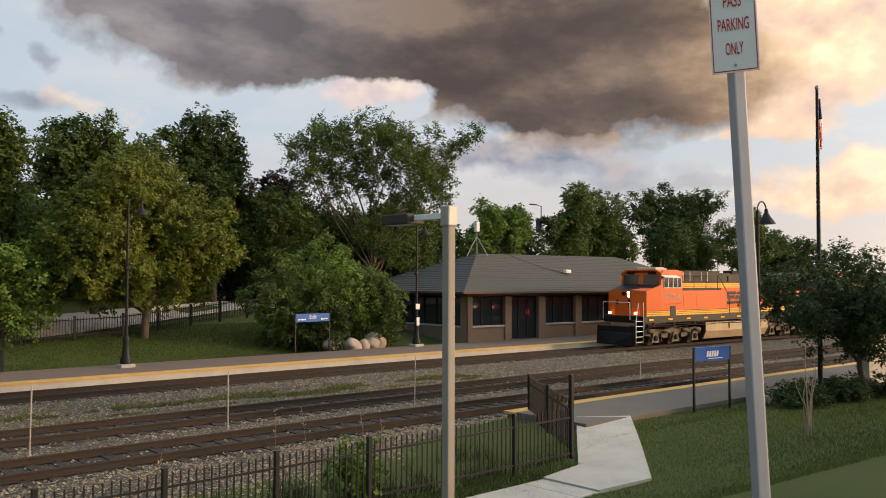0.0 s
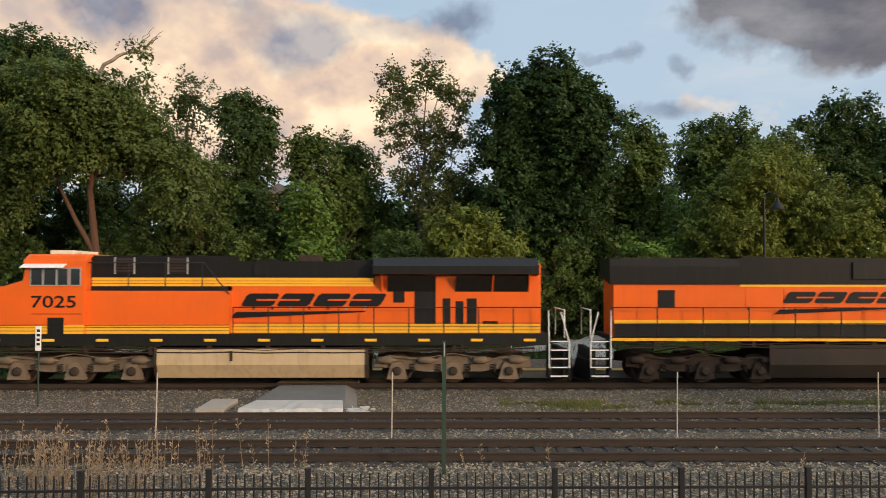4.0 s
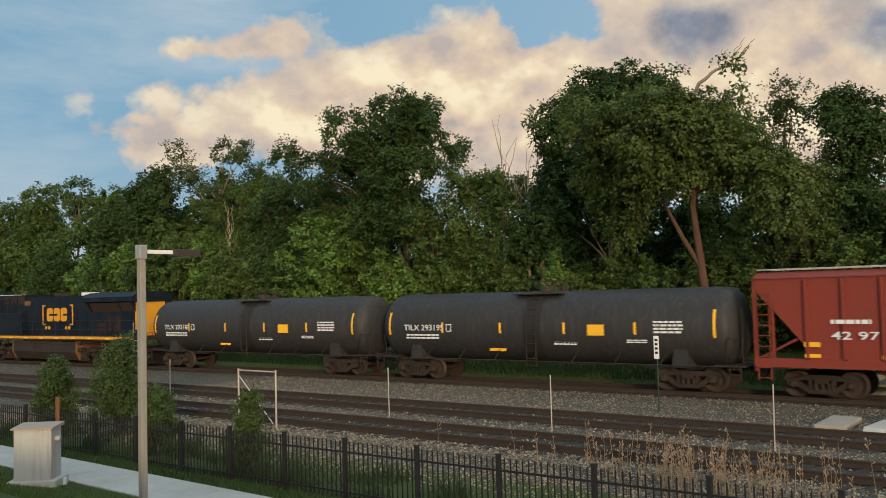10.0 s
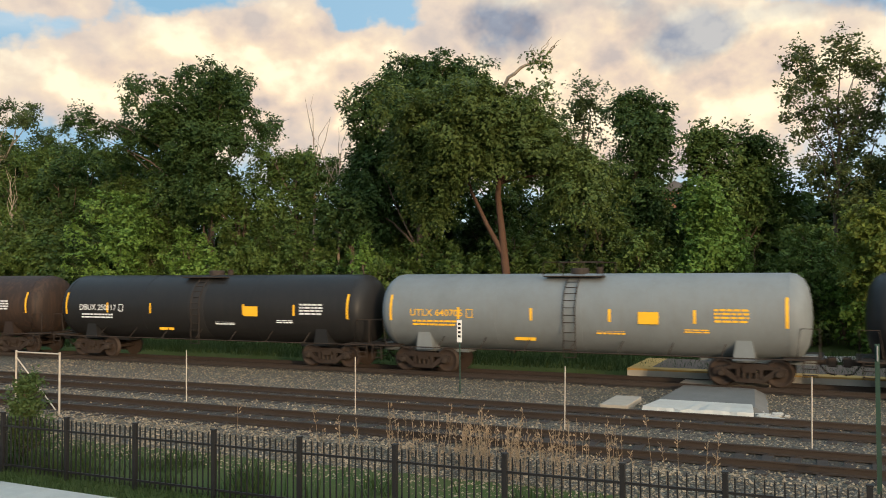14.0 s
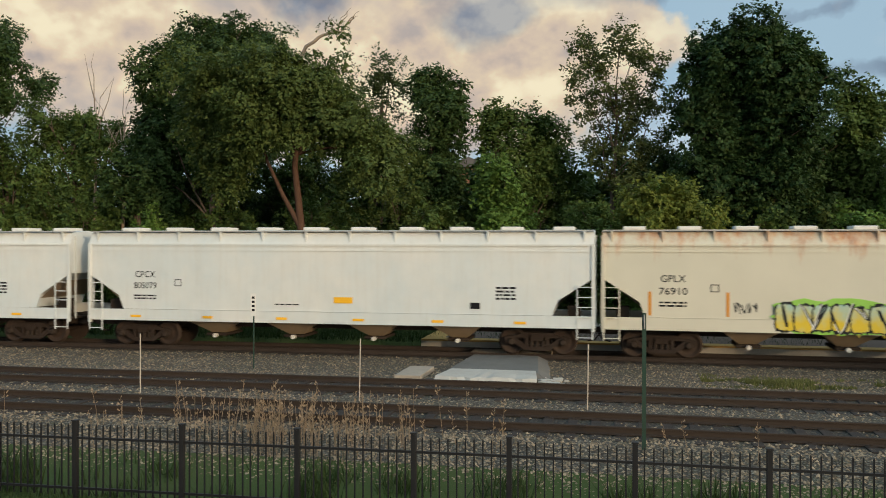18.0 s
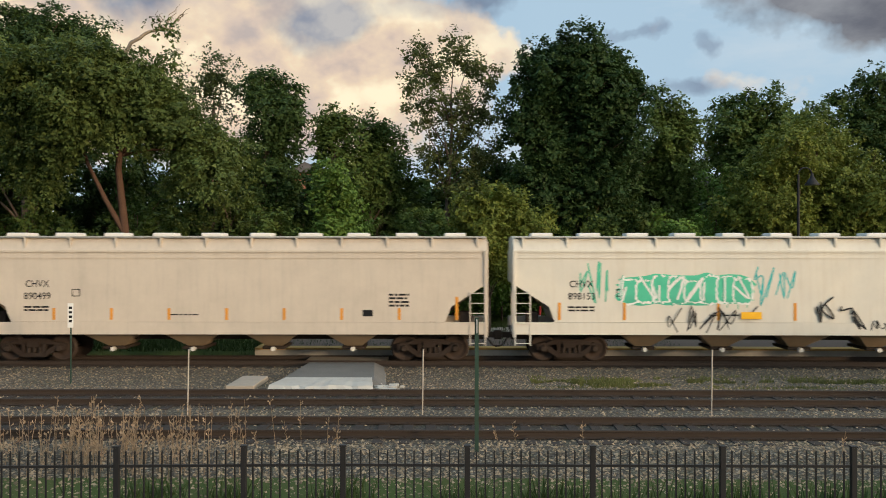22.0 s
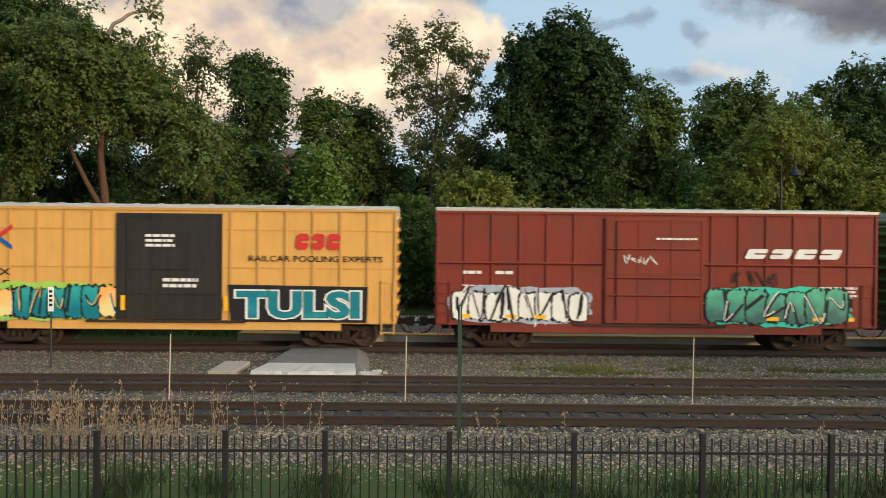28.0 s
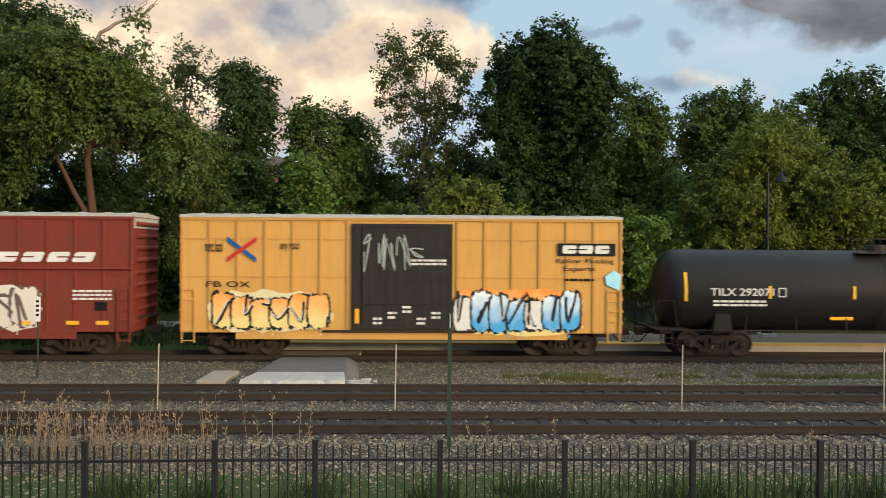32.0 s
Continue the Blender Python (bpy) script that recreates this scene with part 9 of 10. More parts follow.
# ------ locomotives
def loco(s0, s1, scheme, label, number, flip=False):
    """Six axle diesel. Built with its cab at -x; flip turns it round. Writing goes on the side that faces -y."""
    L = s1 - s0
    car = root("locomotive", label, "locomotive", "locomotives of the train")
    CARS.append((car, (s0 + s1) / 2))
    h = L / 2
    f = -1 if flip else 1
    P, Q, D = scheme["side"], scheme["top"], scheme["deck"]

    def X(a):
        return a * f

    def bx(b, x0, x1, *rest):
        return b.box(min(X(x0), X(x1)), max(X(x0), X(x1)), *rest)

    def cb(b, x0, x1, *rest):
        return b.cbox(min(X(x0), X(x1)), max(X(x0), X(x1)), *rest)

    def pr(b, poly, a, c):
        return b.prism([(X(p), q) for p, q in poly], "y", a, c)

    w = 0.95                                   # half width of the hood
    u = scheme["u"]                            # nose corner, cab front, cab back, cabinet end, wing start, wing end, all from the front coupler
    nu, c0, c1, ce, w0, w1 = (q - h for q in u)
    z0, z1 = scheme["sill"]
    zc, zh, zt = scheme["cabinet"], scheme["hood"], scheme["tall"]     # tops of the side cabinet, of the long hood, of the hood behind the cab
    part("underframe", bx(B(), -h + 0.75, h - 0.75, -1.5, 1.5, z0, z1), D, car)
    if scheme["edge"]:
        part("walkway_edge", bx(B(), -h + 0.75, h - 0.75, -1.53, -1.498, *scheme["edge_z"]), scheme["edge"], car)
    for i in range(11):
        x = -h + 1.4 + (L - 2.8) * i / 10
        zz = (z0 + z1) / 2 - 0.06
        part("reflector", B().box(x - 0.2, x + 0.2, -1.54, -1.5, zz, zz + 0.09), YELLOWR, car)
    rnd = random.Random(int(number))
    for k in range(3):
        pts = [(X(-h + 1.2 + (L - 2.4) * q / 16), -1.38 - 0.03 * k, z0 - 0.07 - 0.07 * k + rnd.uniform(-0.05, 0.03)) for q in range(17)]
        part("air_pipe", B().tube(pts, 0.022, 5, None, False), scheme["pipe"], car)
    for k in range(9):
        x = X(-h + 2.0 + (L - 4) * k / 8 + rnd.uniform(-0.4, 0.4))
        part("hanger", B().box(x - 0.07, x + 0.07, -1.42, -1.3, z0 - rnd.uniform(0.18, 0.35), z0), rnd.choice((STEEL, scheme["pipe"])), car)
    t0, t1 = 6.85 - h, 14.1 - h
    ft = B().prism([(-1.42, z0 - 0.12), (1.42, z0 - 0.12), (1.45, 0.72), (1.2, 0.25), (-1.2, 0.25), (-1.45, 0.72)], "x", *sorted((X(t0), X(t1))))
    tk = part("fuel_tank", ft, scheme["tank"], car)
    part("filler", B().box(X(t0 + 2.6) - 0.04, X(t0 + 2.6) + 0.04, -1.48, -1.44, 0.85, 1.2), STEEL, tk)
    for q in (t0, t1):
        part("tank_band", B().prism([(-1.45, z0 - 0.1), (1.45, z0 - 0.1), (1.48, 0.72), (1.23, 0.22), (-1.23, 0.22), (-1.48, 0.72)], "x", X(q) - 0.05, X(q) + 0.05), RUST if scheme["kind"] == "blue" else STEEL, tk)
    if scheme.get("air"):
        for x in (7.4, 9.9):
            a = X(x - h)
            rv = part("air_reservoir", B().lathe([(a - 0.98, 0.05), (a - 0.92, 0.2), (a - 0.85, 0.27), (a + 0.85, 0.27), (a + 0.92, 0.2), (a + 0.98, 0.05)], "x", 18, (0, -1.38, 1.08)), scheme["air"], car)
            part("tag_plate", B().box(a + 0.3, a + 0.42, -1.66, -1.645, 1.0, 1.16), WHITE, rv)
        part("battery_box", bx(B(), 6.2 - h, 4.8 - h, -1.46, -1.1, 0.45, 1.45), TANK_DARK, car)
    for x in (-h + 4.05, h - 4.05):
        loco_truck(car, X(x), scheme["truck"])
    # nose: a blunt wedge with a sloping black top
    plan = [(nu, -1.42), (nu - 0.36, -0.62), (nu - 0.36, 0.62), (nu, 1.42), (c0 + 0.02, 1.5), (c0 + 0.02, -1.5)]
    top = [3.25, 3.32, 3.32, 3.25, 3.62, 3.62]
    nv = [(X(a), y, z1) for a, y in plan] + [(X(a), y, t) for (a, y), t in zip(plan, top)]
    nz = part("nose", B().add(nv, [tuple(range(6)), tuple(range(6, 12))] + [(k, (k + 1) % 6, 6 + (k + 1) % 6, 6 + k) for k in range(6)]), scheme["nose"], car)
    part("nose_top", B().add([(X(a + (0.04 if k < 4 else -0.03)), y * 0.97, t + 0.012) for k, ((a, y), t) in enumerate(zip(plan, top))], [tuple(range(6))]), scheme.get("nose_top", BLACKP), nz)
    cab_poly = [(c0, z1), (c0, 3.64), (c0 + 0.1, 4.2), (c0 + 0.12, 4.3), (c0 + 0.3, 4.46), (c1, 4.46), (c1, z1)]
    cab = part("cab", pr(B(), cab_poly, -1.5, 1.5), scheme["cab"], car)
    rf = B().prism([(-1.52, 4.2), (-1.52, 4.32), (-1.1, 4.53), (1.1, 4.53), (1.52, 4.32), (1.52, 4.2), (1.0, 4.44), (-1.0, 4.44)], "x", *sorted((X(c0 + 0.02), X(c1 + 0.06))))
    part("cab_roof", rf, scheme["roof"], cab)
    part("roof_unit", cb(B(), c0 + 0.55, c1 - 0.75, -0.7, 0.7, 4.52, 4.68, 0.03), scheme.get("unit", scheme["roof"]), cab)
    part("roof_horn", cb(B(), c1 - 0.55, c1 - 0.2, -0.5, 0.2, 4.52, 4.64, 0.03), scheme.get("unit", scheme["roof"]), cab)
    cw = c1 - c0
    for a, b in ((c0 + 0.13 * cw, c0 + 0.31 * cw), (c0 + 0.34 * cw, c0 + 0.53 * cw), (c0 + 0.56 * cw, c0 + 0.72 * cw), (c0 + 0.77 * cw, c0 + 0.92 * cw)):
        wn = part("window", bx(B(), a, b, -1.512, -1.49, 3.47, 4.02), GLASS, cab)
        for q in ((a - 0.035, b + 0.035, 3.43, 3.47), (a - 0.035, b + 0.035, 4.02, 4.06), (a - 0.035, a, 3.47, 4.02), (b, b + 0.035, 3.47, 4.02)):
            part("window_frame", bx(B(), q[0], q[1], -1.53, -1.5, q[2], q[3]), scheme["frame"], wn)
    part("sun_visor", B().prism([(-1.5, 4.2), (-1.82, 4.07), (-1.82, 4.05), (-1.5, 4.16)], "x", *sorted((X(c0 + 0.02), X(c0 + 0.70 * cw)))), scheme.get("visor", WHITE), cab)
    for sgn in (-0.75, 0.75):
        part("windshield", B().add([(X(c0 - 0.014), sgn - 0.58, 3.66), (X(c0 - 0.014), sgn + 0.58, 3.66), (X(c0 + 0.082), sgn + 0.58, 4.2), (X(c0 + 0.082), sgn - 0.58, 4.2)], [(0, 1, 2, 3)]), GLASS, cab)
    part("nose_door", bx(B(), nu - 0.385, nu - 0.36, -0.35, 0.35, 1.9, 3.1), scheme["nose"], nz)
    for y in (-0.12, 0.12):
        part("headlight", B().lathe(sorted([(X(nu - 0.40), 0.075), (X(nu - 0.34), 0.085)]), "x", 14, (0, -0.42, 3.06 + y * 0.8)), scheme["lamp"], nz)
        part("headlight_bezel", B().lathe(sorted([(X(nu - 0.385), 0.10), (X(nu - 0.34), 0.10)]), "x", 14, (0, -0.42, 3.06 + y * 0.8)), BLACKP, nz)
        part("ditch_light", B().lathe(sorted([(X(-h + 0.62), 0.08), (X(-h + 0.7), 0.08)]), "x", 14, (0, y * 8, 1.95)), scheme["lamp"], car)
    for y in (-0.8, 0.8):
        part("number_board", bx(B(), c0 + 0.0, c0 + 0.13, y - 0.25, y + 0.25, 4.26, 4.42), BLACKL, cab)
    part("nose_window", bx(B(), nu - 0.392, nu - 0.36, -0.2, 0.1, 2.98, 3.2), BLACKP, nz)
    slant_blocks(nz, -0.55, 2.45, 1.1, 0.3, 0, scheme["emblem_mat"], 3, 0.2).matrix_basis = Matrix.Translation((X(nu - 0.372), 0, 0)) @ Matrix.Rotation(radians(-90 * f), 4, "Z")
    part("cab_door_line", bx(B(), c0 + 0.3, c1 - 0.1, -1.506, -1.5, 2.46, 2.485), STEEL, cab)
    # wide cabinet behind the cab, tall hood above it, long hood, radiator wing
    part("side_cabinet", bx(B(), c1, ce, -1.36, 1.36, z1, zc), scheme["box"], car)
    part("tall_hood", bx(B(), c1, ce - 0.15, -w, w, zc, zt), Q, car)
    part("hood", bx(B(), ce, h - 0.95, -w, w, z1, scheme["split"]), P, car)
    part("hood_top", pr(B(), [(ce - 0.15, scheme["split"]), (w0 + 0.05, scheme["split"]), (w0 + 0.05, zh), (ce - 0.15, zh)], -w, w), Q, car)
    rad = part("radiator_hood", bx(B(), w0 + 0.05, h - 0.95, -w, w, scheme["split"], 4.25), scheme["rear"], car)
    ww = scheme.get("wing", 1.45)
    wing = [(-0.955, 3.5 if ww < 1.2 else 3.8), (-ww, 3.5 if ww < 1.2 else 3.86), (-ww, 4.14), (-0.92, 4.42), (0.92, 4.42), (ww, 4.14), (ww, 3.86), (0.955, 3.8)]
    part("radiator_wing", B().prism(wing, "x", *sorted((X(w0), X(w1)))), Q, rad)
    part("wing_deck", bx(B(), w0 + 0.5, w1 - 0.4, -0.9, 0.9, 4.42, 4.45), STEEL, rad)
    for a, b in ((w0 + 0.5, w0 + 2.2), (w1 - 2.9, w1 - 1.65), (w1 - 1.55, w1 - 0.35)) if ww > 1.2 else ():
        sc = part("radiator_screen", B().add([(X(a), -w - 0.02, 3.24), (X(b), -w - 0.02, 3.24), (X(b), -1.3, 3.79), (X(a), -1.3, 3.79)], [(0, 1, 2, 3)]), scheme.get("screen", BLACKP), rad)
    for a in (w0 + 0.3, w1 - 1.6, w1 - 0.32) if ww > 1.2 else ():
        part("wing_bracket", B().prism([(-w, 3.2), (-1.4, 3.84), (-w, 3.84)], "x", X(a) - 0.02, X(a) + 0.02), scheme["rear"], rad)
    vents = scheme["vents"]
    for a, b, q0, q1 in vents:
        part("vent_panel", bx(B(), a - h, b - h, -w - 0.016, -w, q0, q1), scheme["vent"], car)
    part("end_panel", bx(B(), h - 0.95, h - 0.93, -w, w, z1, 4.2), scheme.get("rear_end", P), car)
    if scheme.get("rear_side"):
        part("rear_corner", bx(B(), h - 1.25, h - 0.94, -w - 0.012, -w, 2.15, 3.8), scheme["rear_side"], car)
    nd = 7
    for i in range(nd):
        a = ce + 0.25 + i * (w0 - ce - 0.4) / nd
        b = a + (w0 - ce - 0.4) / nd - 0.06
        dr = part("hood_door", bx(B(), a, b, -w - 0.012, -w, z1 + 0.55, scheme["split"] - 0.12), P, car)
        part("latch", bx(B(), b - 0.12, b - 0.05, -w - 0.03, -w - 0.01, 2.6, 2.72), scheme["frame"] if rnd.random() < 0.4 else STEEL, dr)
    for a, b in ((c1 + 0.3, c1 + 1.5), (c1 + 1.6, ce - 0.2)):
        part("cabinet_door", bx(B(), a, b, -1.372, -1.36, z1 + 0.5, zc - 0.25), scheme["box"], car)
    for a in scheme["grilles"]:
        x = a - h
        g = part("grille", bx(B(), x, x + 0.62, -w - 0.02, -w, zt - 0.62, zt - 0.1), VENT_BROWN, car)
        for q in range(5):
            part("louvre", bx(B(), x, x + 0.62, -w - 0.035, -w - 0.015, zt - 0.60 + q * 0.1, zt - 0.57 + q * 0.1), BLACKP, g)
        for q in (x - 0.05, x + 0.62):
            part("grille_frame", bx(B(), q, q + 0.05, -w - 0.045, -w, zt - 0.65, zt - 0.06), scheme["frame"], g)
    for a, b, q0, q1 in scheme.get("blocks", ()):
        part("intake", bx(B(), a - h, b - h, -w - 0.06, -w, q0, q1), BLACKP, car)
    part("exhaust", cb(B(), ce + 2.2 + h - h, ce + 3.0, -0.35, 0.35, zh - 0.02, zh + 0.25, 0.04), STEEL, car)
    for q in (ce + 0.8, w0 - 1.0):
        part("roof_hatch", bx(B(), q, q + 0.8, -0.6, 0.6, zh, zh + 0.06), Q, car)
    # painted bands
    for q0, q1, m, where in scheme["bands"]:
        k = 0.006 if m is not BLACKL else 0.009
        if "nose" in where:
            part("stripe", B().add([(X(nu), -1.42 - k, q0), (X(nu), -1.42 - k, q1), (X(c0), -1.5 - k, q1), (X(c0), -1.5 - k, q0)], [(0, 1, 2, 3)]), m, nz)
        if "cab" in where:
            part("stripe", bx(B(), c0, c1, -1.5 - k, -1.5, q0, q1), m, cab)
        if "box" in where:
            part("stripe", bx(B(), c1, ce, -1.38 - k, -1.36, q0, q1), m, car)
        if "tall" in where:
            part("stripe", bx(B(), c1, ce - 0.15, -w - k, -w, q0, q1), m, car)
        if "hood" in where:
            part("stripe", bx(B(), ce, h - 0.95, -w - 0.014 - k, -w, q0, q1), m, car)
        if "long" in where:
            part("stripe", bx(B(), ce - 0.15, w0, -w - 0.014 - k, -w, q0, q1), m, car)
    # steps, pilot and railings
    for e, s in ((-h, 1), (h, -1)):
        ex = X(e)
        sg = s * f
        st = B()
        for i in range(5):
            st.box(min(ex + sg * 0.05, ex + sg * 0.68), max(ex + sg * 0.05, ex + sg * 0.68), -1.46, -1.0, 0.30 + i * 0.3, 0.34 + i * 0.3)
        part("steps", st, BLACKP, car)
        part("step_side", B().box(min(ex + sg * 0.66, ex + sg * 0.74), max(ex + sg * 0.66, ex + sg * 0.74), -1.48, -0.9, 0.25, 1.6).box(min(ex + sg * 0.0, ex + sg * 0.05), max(ex + sg * 0.0, ex + sg * 0.05), -1.48, -0.9, 0.25, 1.2), BLACKP, car)
        ed = B()
        for i in range(5):
            ed.box(min(ex + sg * 0.05, ex + sg * 0.68), max(ex + sg * 0.05, ex + sg * 0.68), -1.475, -1.46, 0.30 + i * 0.3, 0.34 + i * 0.3)
        part("step_edge", ed, scheme["rail"], car)
        part("grab_iron", B().tube([(ex + sg * 0.02, -1.5, 0.6), (ex + sg * 0.02, -1.5, 1.5), (ex + sg * 0.3, -1.46, 2.55)], 0.022, 6).tube([(ex + sg * 0.72, -1.5, 0.6), (ex + sg * 0.72, -1.5, 1.6), (ex + sg * 0.74, -1.46, 2.6)], 0.022, 6), scheme["rail"], car)
        part("pilot", B().prism([(-1.4, 0.2), (1.4, 0.2), (1.4, 1.2), (-1.4, 1.2)], "x", *sorted((ex + sg * 0.02, ex + sg * 0.2))), BLACKP, car)
        pl = B().add([(ex - sg * 0.45, 0, 0.15), (ex, -1.45, 0.12), (ex, 1.45, 0.12), (ex - sg * 0.25, 0, 0.85), (ex, -1.4, 0.85), (ex, 1.4, 0.85)], [(0, 1, 4, 3), (0, 3, 5, 2), (3, 4, 5), (0, 2, 1)])
        part("snow_plough", pl, BLACKP, car)
        part("end_rail", B().tube([(ex + sg * 0.1, -1.0, 1.6), (ex + sg * 0.1, -1.0, 2.6), (ex + sg * 0.1, 1.0, 2.6), (ex + sg * 0.1, 1.0, 1.6)], 0.022, 6), scheme["rail"], car)
    n = 9
    r0, r1 = ce + 0.15, h - 0.75
    for i in range(n + 1):
        x = X(r0 + (r1 - r0) * i / n)
        part("stanchion", B().tube([(x, -1.46, z1), (x, -1.46, 2.7)], 0.022, 6), scheme["post"], car)
    part("handrail", B().tube([(X(r0), -1.46, 2.7), (X(r1), -1.46, 2.7)], 0.022, 6), scheme["post"], car)
    part("lower_rail", B().tube([(X(r0), -1.46, 2.16), (X(r1), -1.46, 2.16)], 0.014, 6), scheme["post"], car)
    part("cabinet_rail", B().tube([(X(c1 + 0.05), -1.33, zt - 0.25), (X(ce - 0.9), -1.33, zt - 0.25), (X(ce - 0.02), -1.4, zc - 0.1)], 0.022, 6), scheme["post"], car)
    for i in range(4):
        x = X(c1 + 0.15 + (ce - c1 - 1.1) * i / 3)
        part("cabinet_post", B().tube([(x, -1.33, zc), (x, -1.33, zt - 0.25)], 0.02, 6), scheme["post"], car)
    part("sill_rail", B().tube([(X(nu), -1.53, z1 + 0.3), (X(ce), -1.42, z1 + 0.3)], 0.014, 6), scheme["post"], car)
    # number on the cab side
    cx = X((c0 + c1) / 2)
    word("fat " + number, car, cx - 0.19 * len(number), 2.68, 0.38 * len(number), 0.42, -1.515, scheme["number"], label="fleet number")
    return car, h, f, c1


ORANGE_P = mat("loco_orange", (0.72, 0.115, 0.012), 0.42, c2=(0.62, 0.11, 0.018), scale=0.6, streak=0.15, sc=(0.35, 0.09, 0.03), grime=0.1, coat=0.2)
YELLOW_P = mat("loco_yellow", (0.80, 0.40, 0.03), 0.45, c2=(0.7, 0.36, 0.04), scale=1, grime=0.1)
BLACK_TOP = mat("loco_black", (0.009, 0.009, 0.009), 0.5, c2=(0.016, 0.014, 0.013), scale=0.8, streak=0.2, sc=(0.035, 0.03, 0.025))
TANK_CREAM = mat("tank_silver_dust", (0.46, 0.35, 0.215), 0.6, c2=(0.33, 0.235, 0.14), scale=1.2, streak=0.4, sc=(0.15, 0.11, 0.08))
TANK_DARK = mat("tank_dark", (0.024, 0.020, 0.018), 0.65, c2=(0.042, 0.032, 0.026), scale=1.2, grime=0.4)
GREY_P = mat("loco_grey", (0.25, 0.235, 0.20), 0.6, c2=(0.15, 0.13, 0.105), scale=0.5, amount=0.9, streak=0.7, sc=(0.07, 0.052, 0.04), grime=0.75)
BLUE_P = mat("loco_blue", (0.009, 0.025, 0.066), 0.5, c2=(0.010, 0.021, 0.045), scale=0.7, streak=0.2, sc=(0.05, 0.05, 0.06), grime=0.2)
NAVY_P = mat("loco_navy", (0.0035, 0.009, 0.018), 0.5, c2=(0.006, 0.009, 0.014), scale=0.7, streak=0.25, sc=(0.045, 0.042, 0.042), grime=0.25)
GOLD_P = mat("loco_gold", (0.60, 0.28, 0.022), 0.5, c2=(0.46, 0.21, 0.03), scale=1, grime=0.12)
VENT_BROWN = mat("vent_brown", (0.045, 0.032, 0.026), 0.7)


def train_locos():
    everywhere = ("nose", "cab", "box", "hood")
    yellow = [(1.79, 2.1, YELLOW_P, everywhere), (1.88, 1.90, BLACKL, everywhere), (1.99, 2.01, BLACKL, everywhere), (3.42, 3.72, YELLOW_P, ("tall", "long")), (3.50, 3.515, BLACKL, ("tall", "long")), (3.60, 3.615, BLACKL, ("tall", "long"))]
    rear_vents = ((15.0, 15.4, 2.85, 3.32), (15.75, 16.5, 2.1, 3.3), (16.75, 17.02, 1.95, 3.0), (17.2, 17.48, 2.05, 2.9), (17.6, 17.95, 1.95, 3.0), (18.15, 18.7, 1.95, 2.2))
    modern = dict(kind="orange", u=(1.09, 2.35, 4.45, 9.35, 14.3, 20.1), sill=(1.39, 1.79), cabinet=3.26, hood=4.3, tall=4.49, split=3.5, side=ORANGE_P, box=ORANGE_P, top=BLACK_TOP, deck=BLACKP, edge=None, edge_z=(1.5, 1.6), tank=TANK_CREAM, truck=TRUCKS_SILVER, pipe=STEEL, nose=ORANGE_P, cab=ORANGE_P, roof=ORANGE_P, unit=mat("pale_roof_unit", (0.62, 0.55, 0.42), 0.6), frame=GALV, rear=ORANGE_P, vent=BLACKP, rail=WHITEL, post=BLACK_IRON, lamp=LAMPGLOW,
                  emblem_mat=BLACKL, number=mat("number_grey", (0.30, 0.28, 0.2), 0.5), vents=rear_vents, grilles=(5.3, 7.15), blocks=((10.1, 10.55, 3.82, 4.2),), bands=yellow)
    for s0, s1, num, lab in ((38.1, 58.95, "7774", "bright orange and black diesel locomotive with yellow stripes, lights on"), (59.35, 80.5, "7025", "bright orange and black diesel locomotive with yellow stripes")):
        car, h, f, c1 = loco(s0, s1, dict(modern, number=MATS["number_grey"] if num == "7774" else BLACKL, lamp=LAMPGLOW if num == "7774" else GLASS), lab, num)
        slant_blocks(car, 9.65 - h, 2.72, 5.0, 0.45, -0.985, BLACKL, 4, 0.6, 0.1)
        part("emblem_swoosh", B().prism([(9.3 - h, 2.3), (14.0 - h, 2.52), (14.0 - h, 2.56), (9.5 - h, 2.52)], "y", -0.99, -0.978), BLACKL, car)
        part("side_hatch", B().box(3.2 - h, 3.75 - h, -1.52, -1.5, 1.79, 2.35), BLACKP, car)
    old = dict(modern, wing=0.99, u=(1.25, 1.95, 4.45, 5.1, 15.0, 19.6), sill=(1.53, 1.67), cabinet=3.05, hood=4.45, tall=4.5, split=3.47, tank=TANK_DARK, truck=TRUCKM, pipe=STEEL, number=BLACKL, visor=ORANGE_P, unit=ORANGE_P, lamp=GLASS, edge=YELLOW_P, edge_z=(1.55, 1.64), grilles=(), vents=((6.0, 6.3, 2.2, 2.9), (17.3, 17.9, 2.7, 3.3)), blocks=((4.5, 6.57, 3.29, 4.0), (8.5, 11.0, 3.7, 4.3)),
               bands=[(1.67, 2.11, BLACKL, everywhere), (2.11, 2.24, YELLOW_P, everywhere), (3.42, 3.5, YELLOW_P, ("long",))])
    car, h, f, c1 = loco(81.25, 101.65, old, "older orange and black diesel locomotive facing backwards", "284", True)
    slant_blocks(car, 81.25 + 6.9 - 91.45, 2.85, 4.4, 0.4, -0.985, BLACKL, 4, 0.6, 0.1)
    part("emblem_swoosh", B().prism([(-3.6, 2.45), (1.2, 2.68), (1.2, 2.72), (-3.4, 2.62)], "y", -0.99, -0.978), BLACKL, car)
    grey_vents = tuple((15.3 + 0.47 * k, 15.6 + 0.47 * k, 1.95, 3.1 - 0.06 * (k % 3)) for k in range(8))
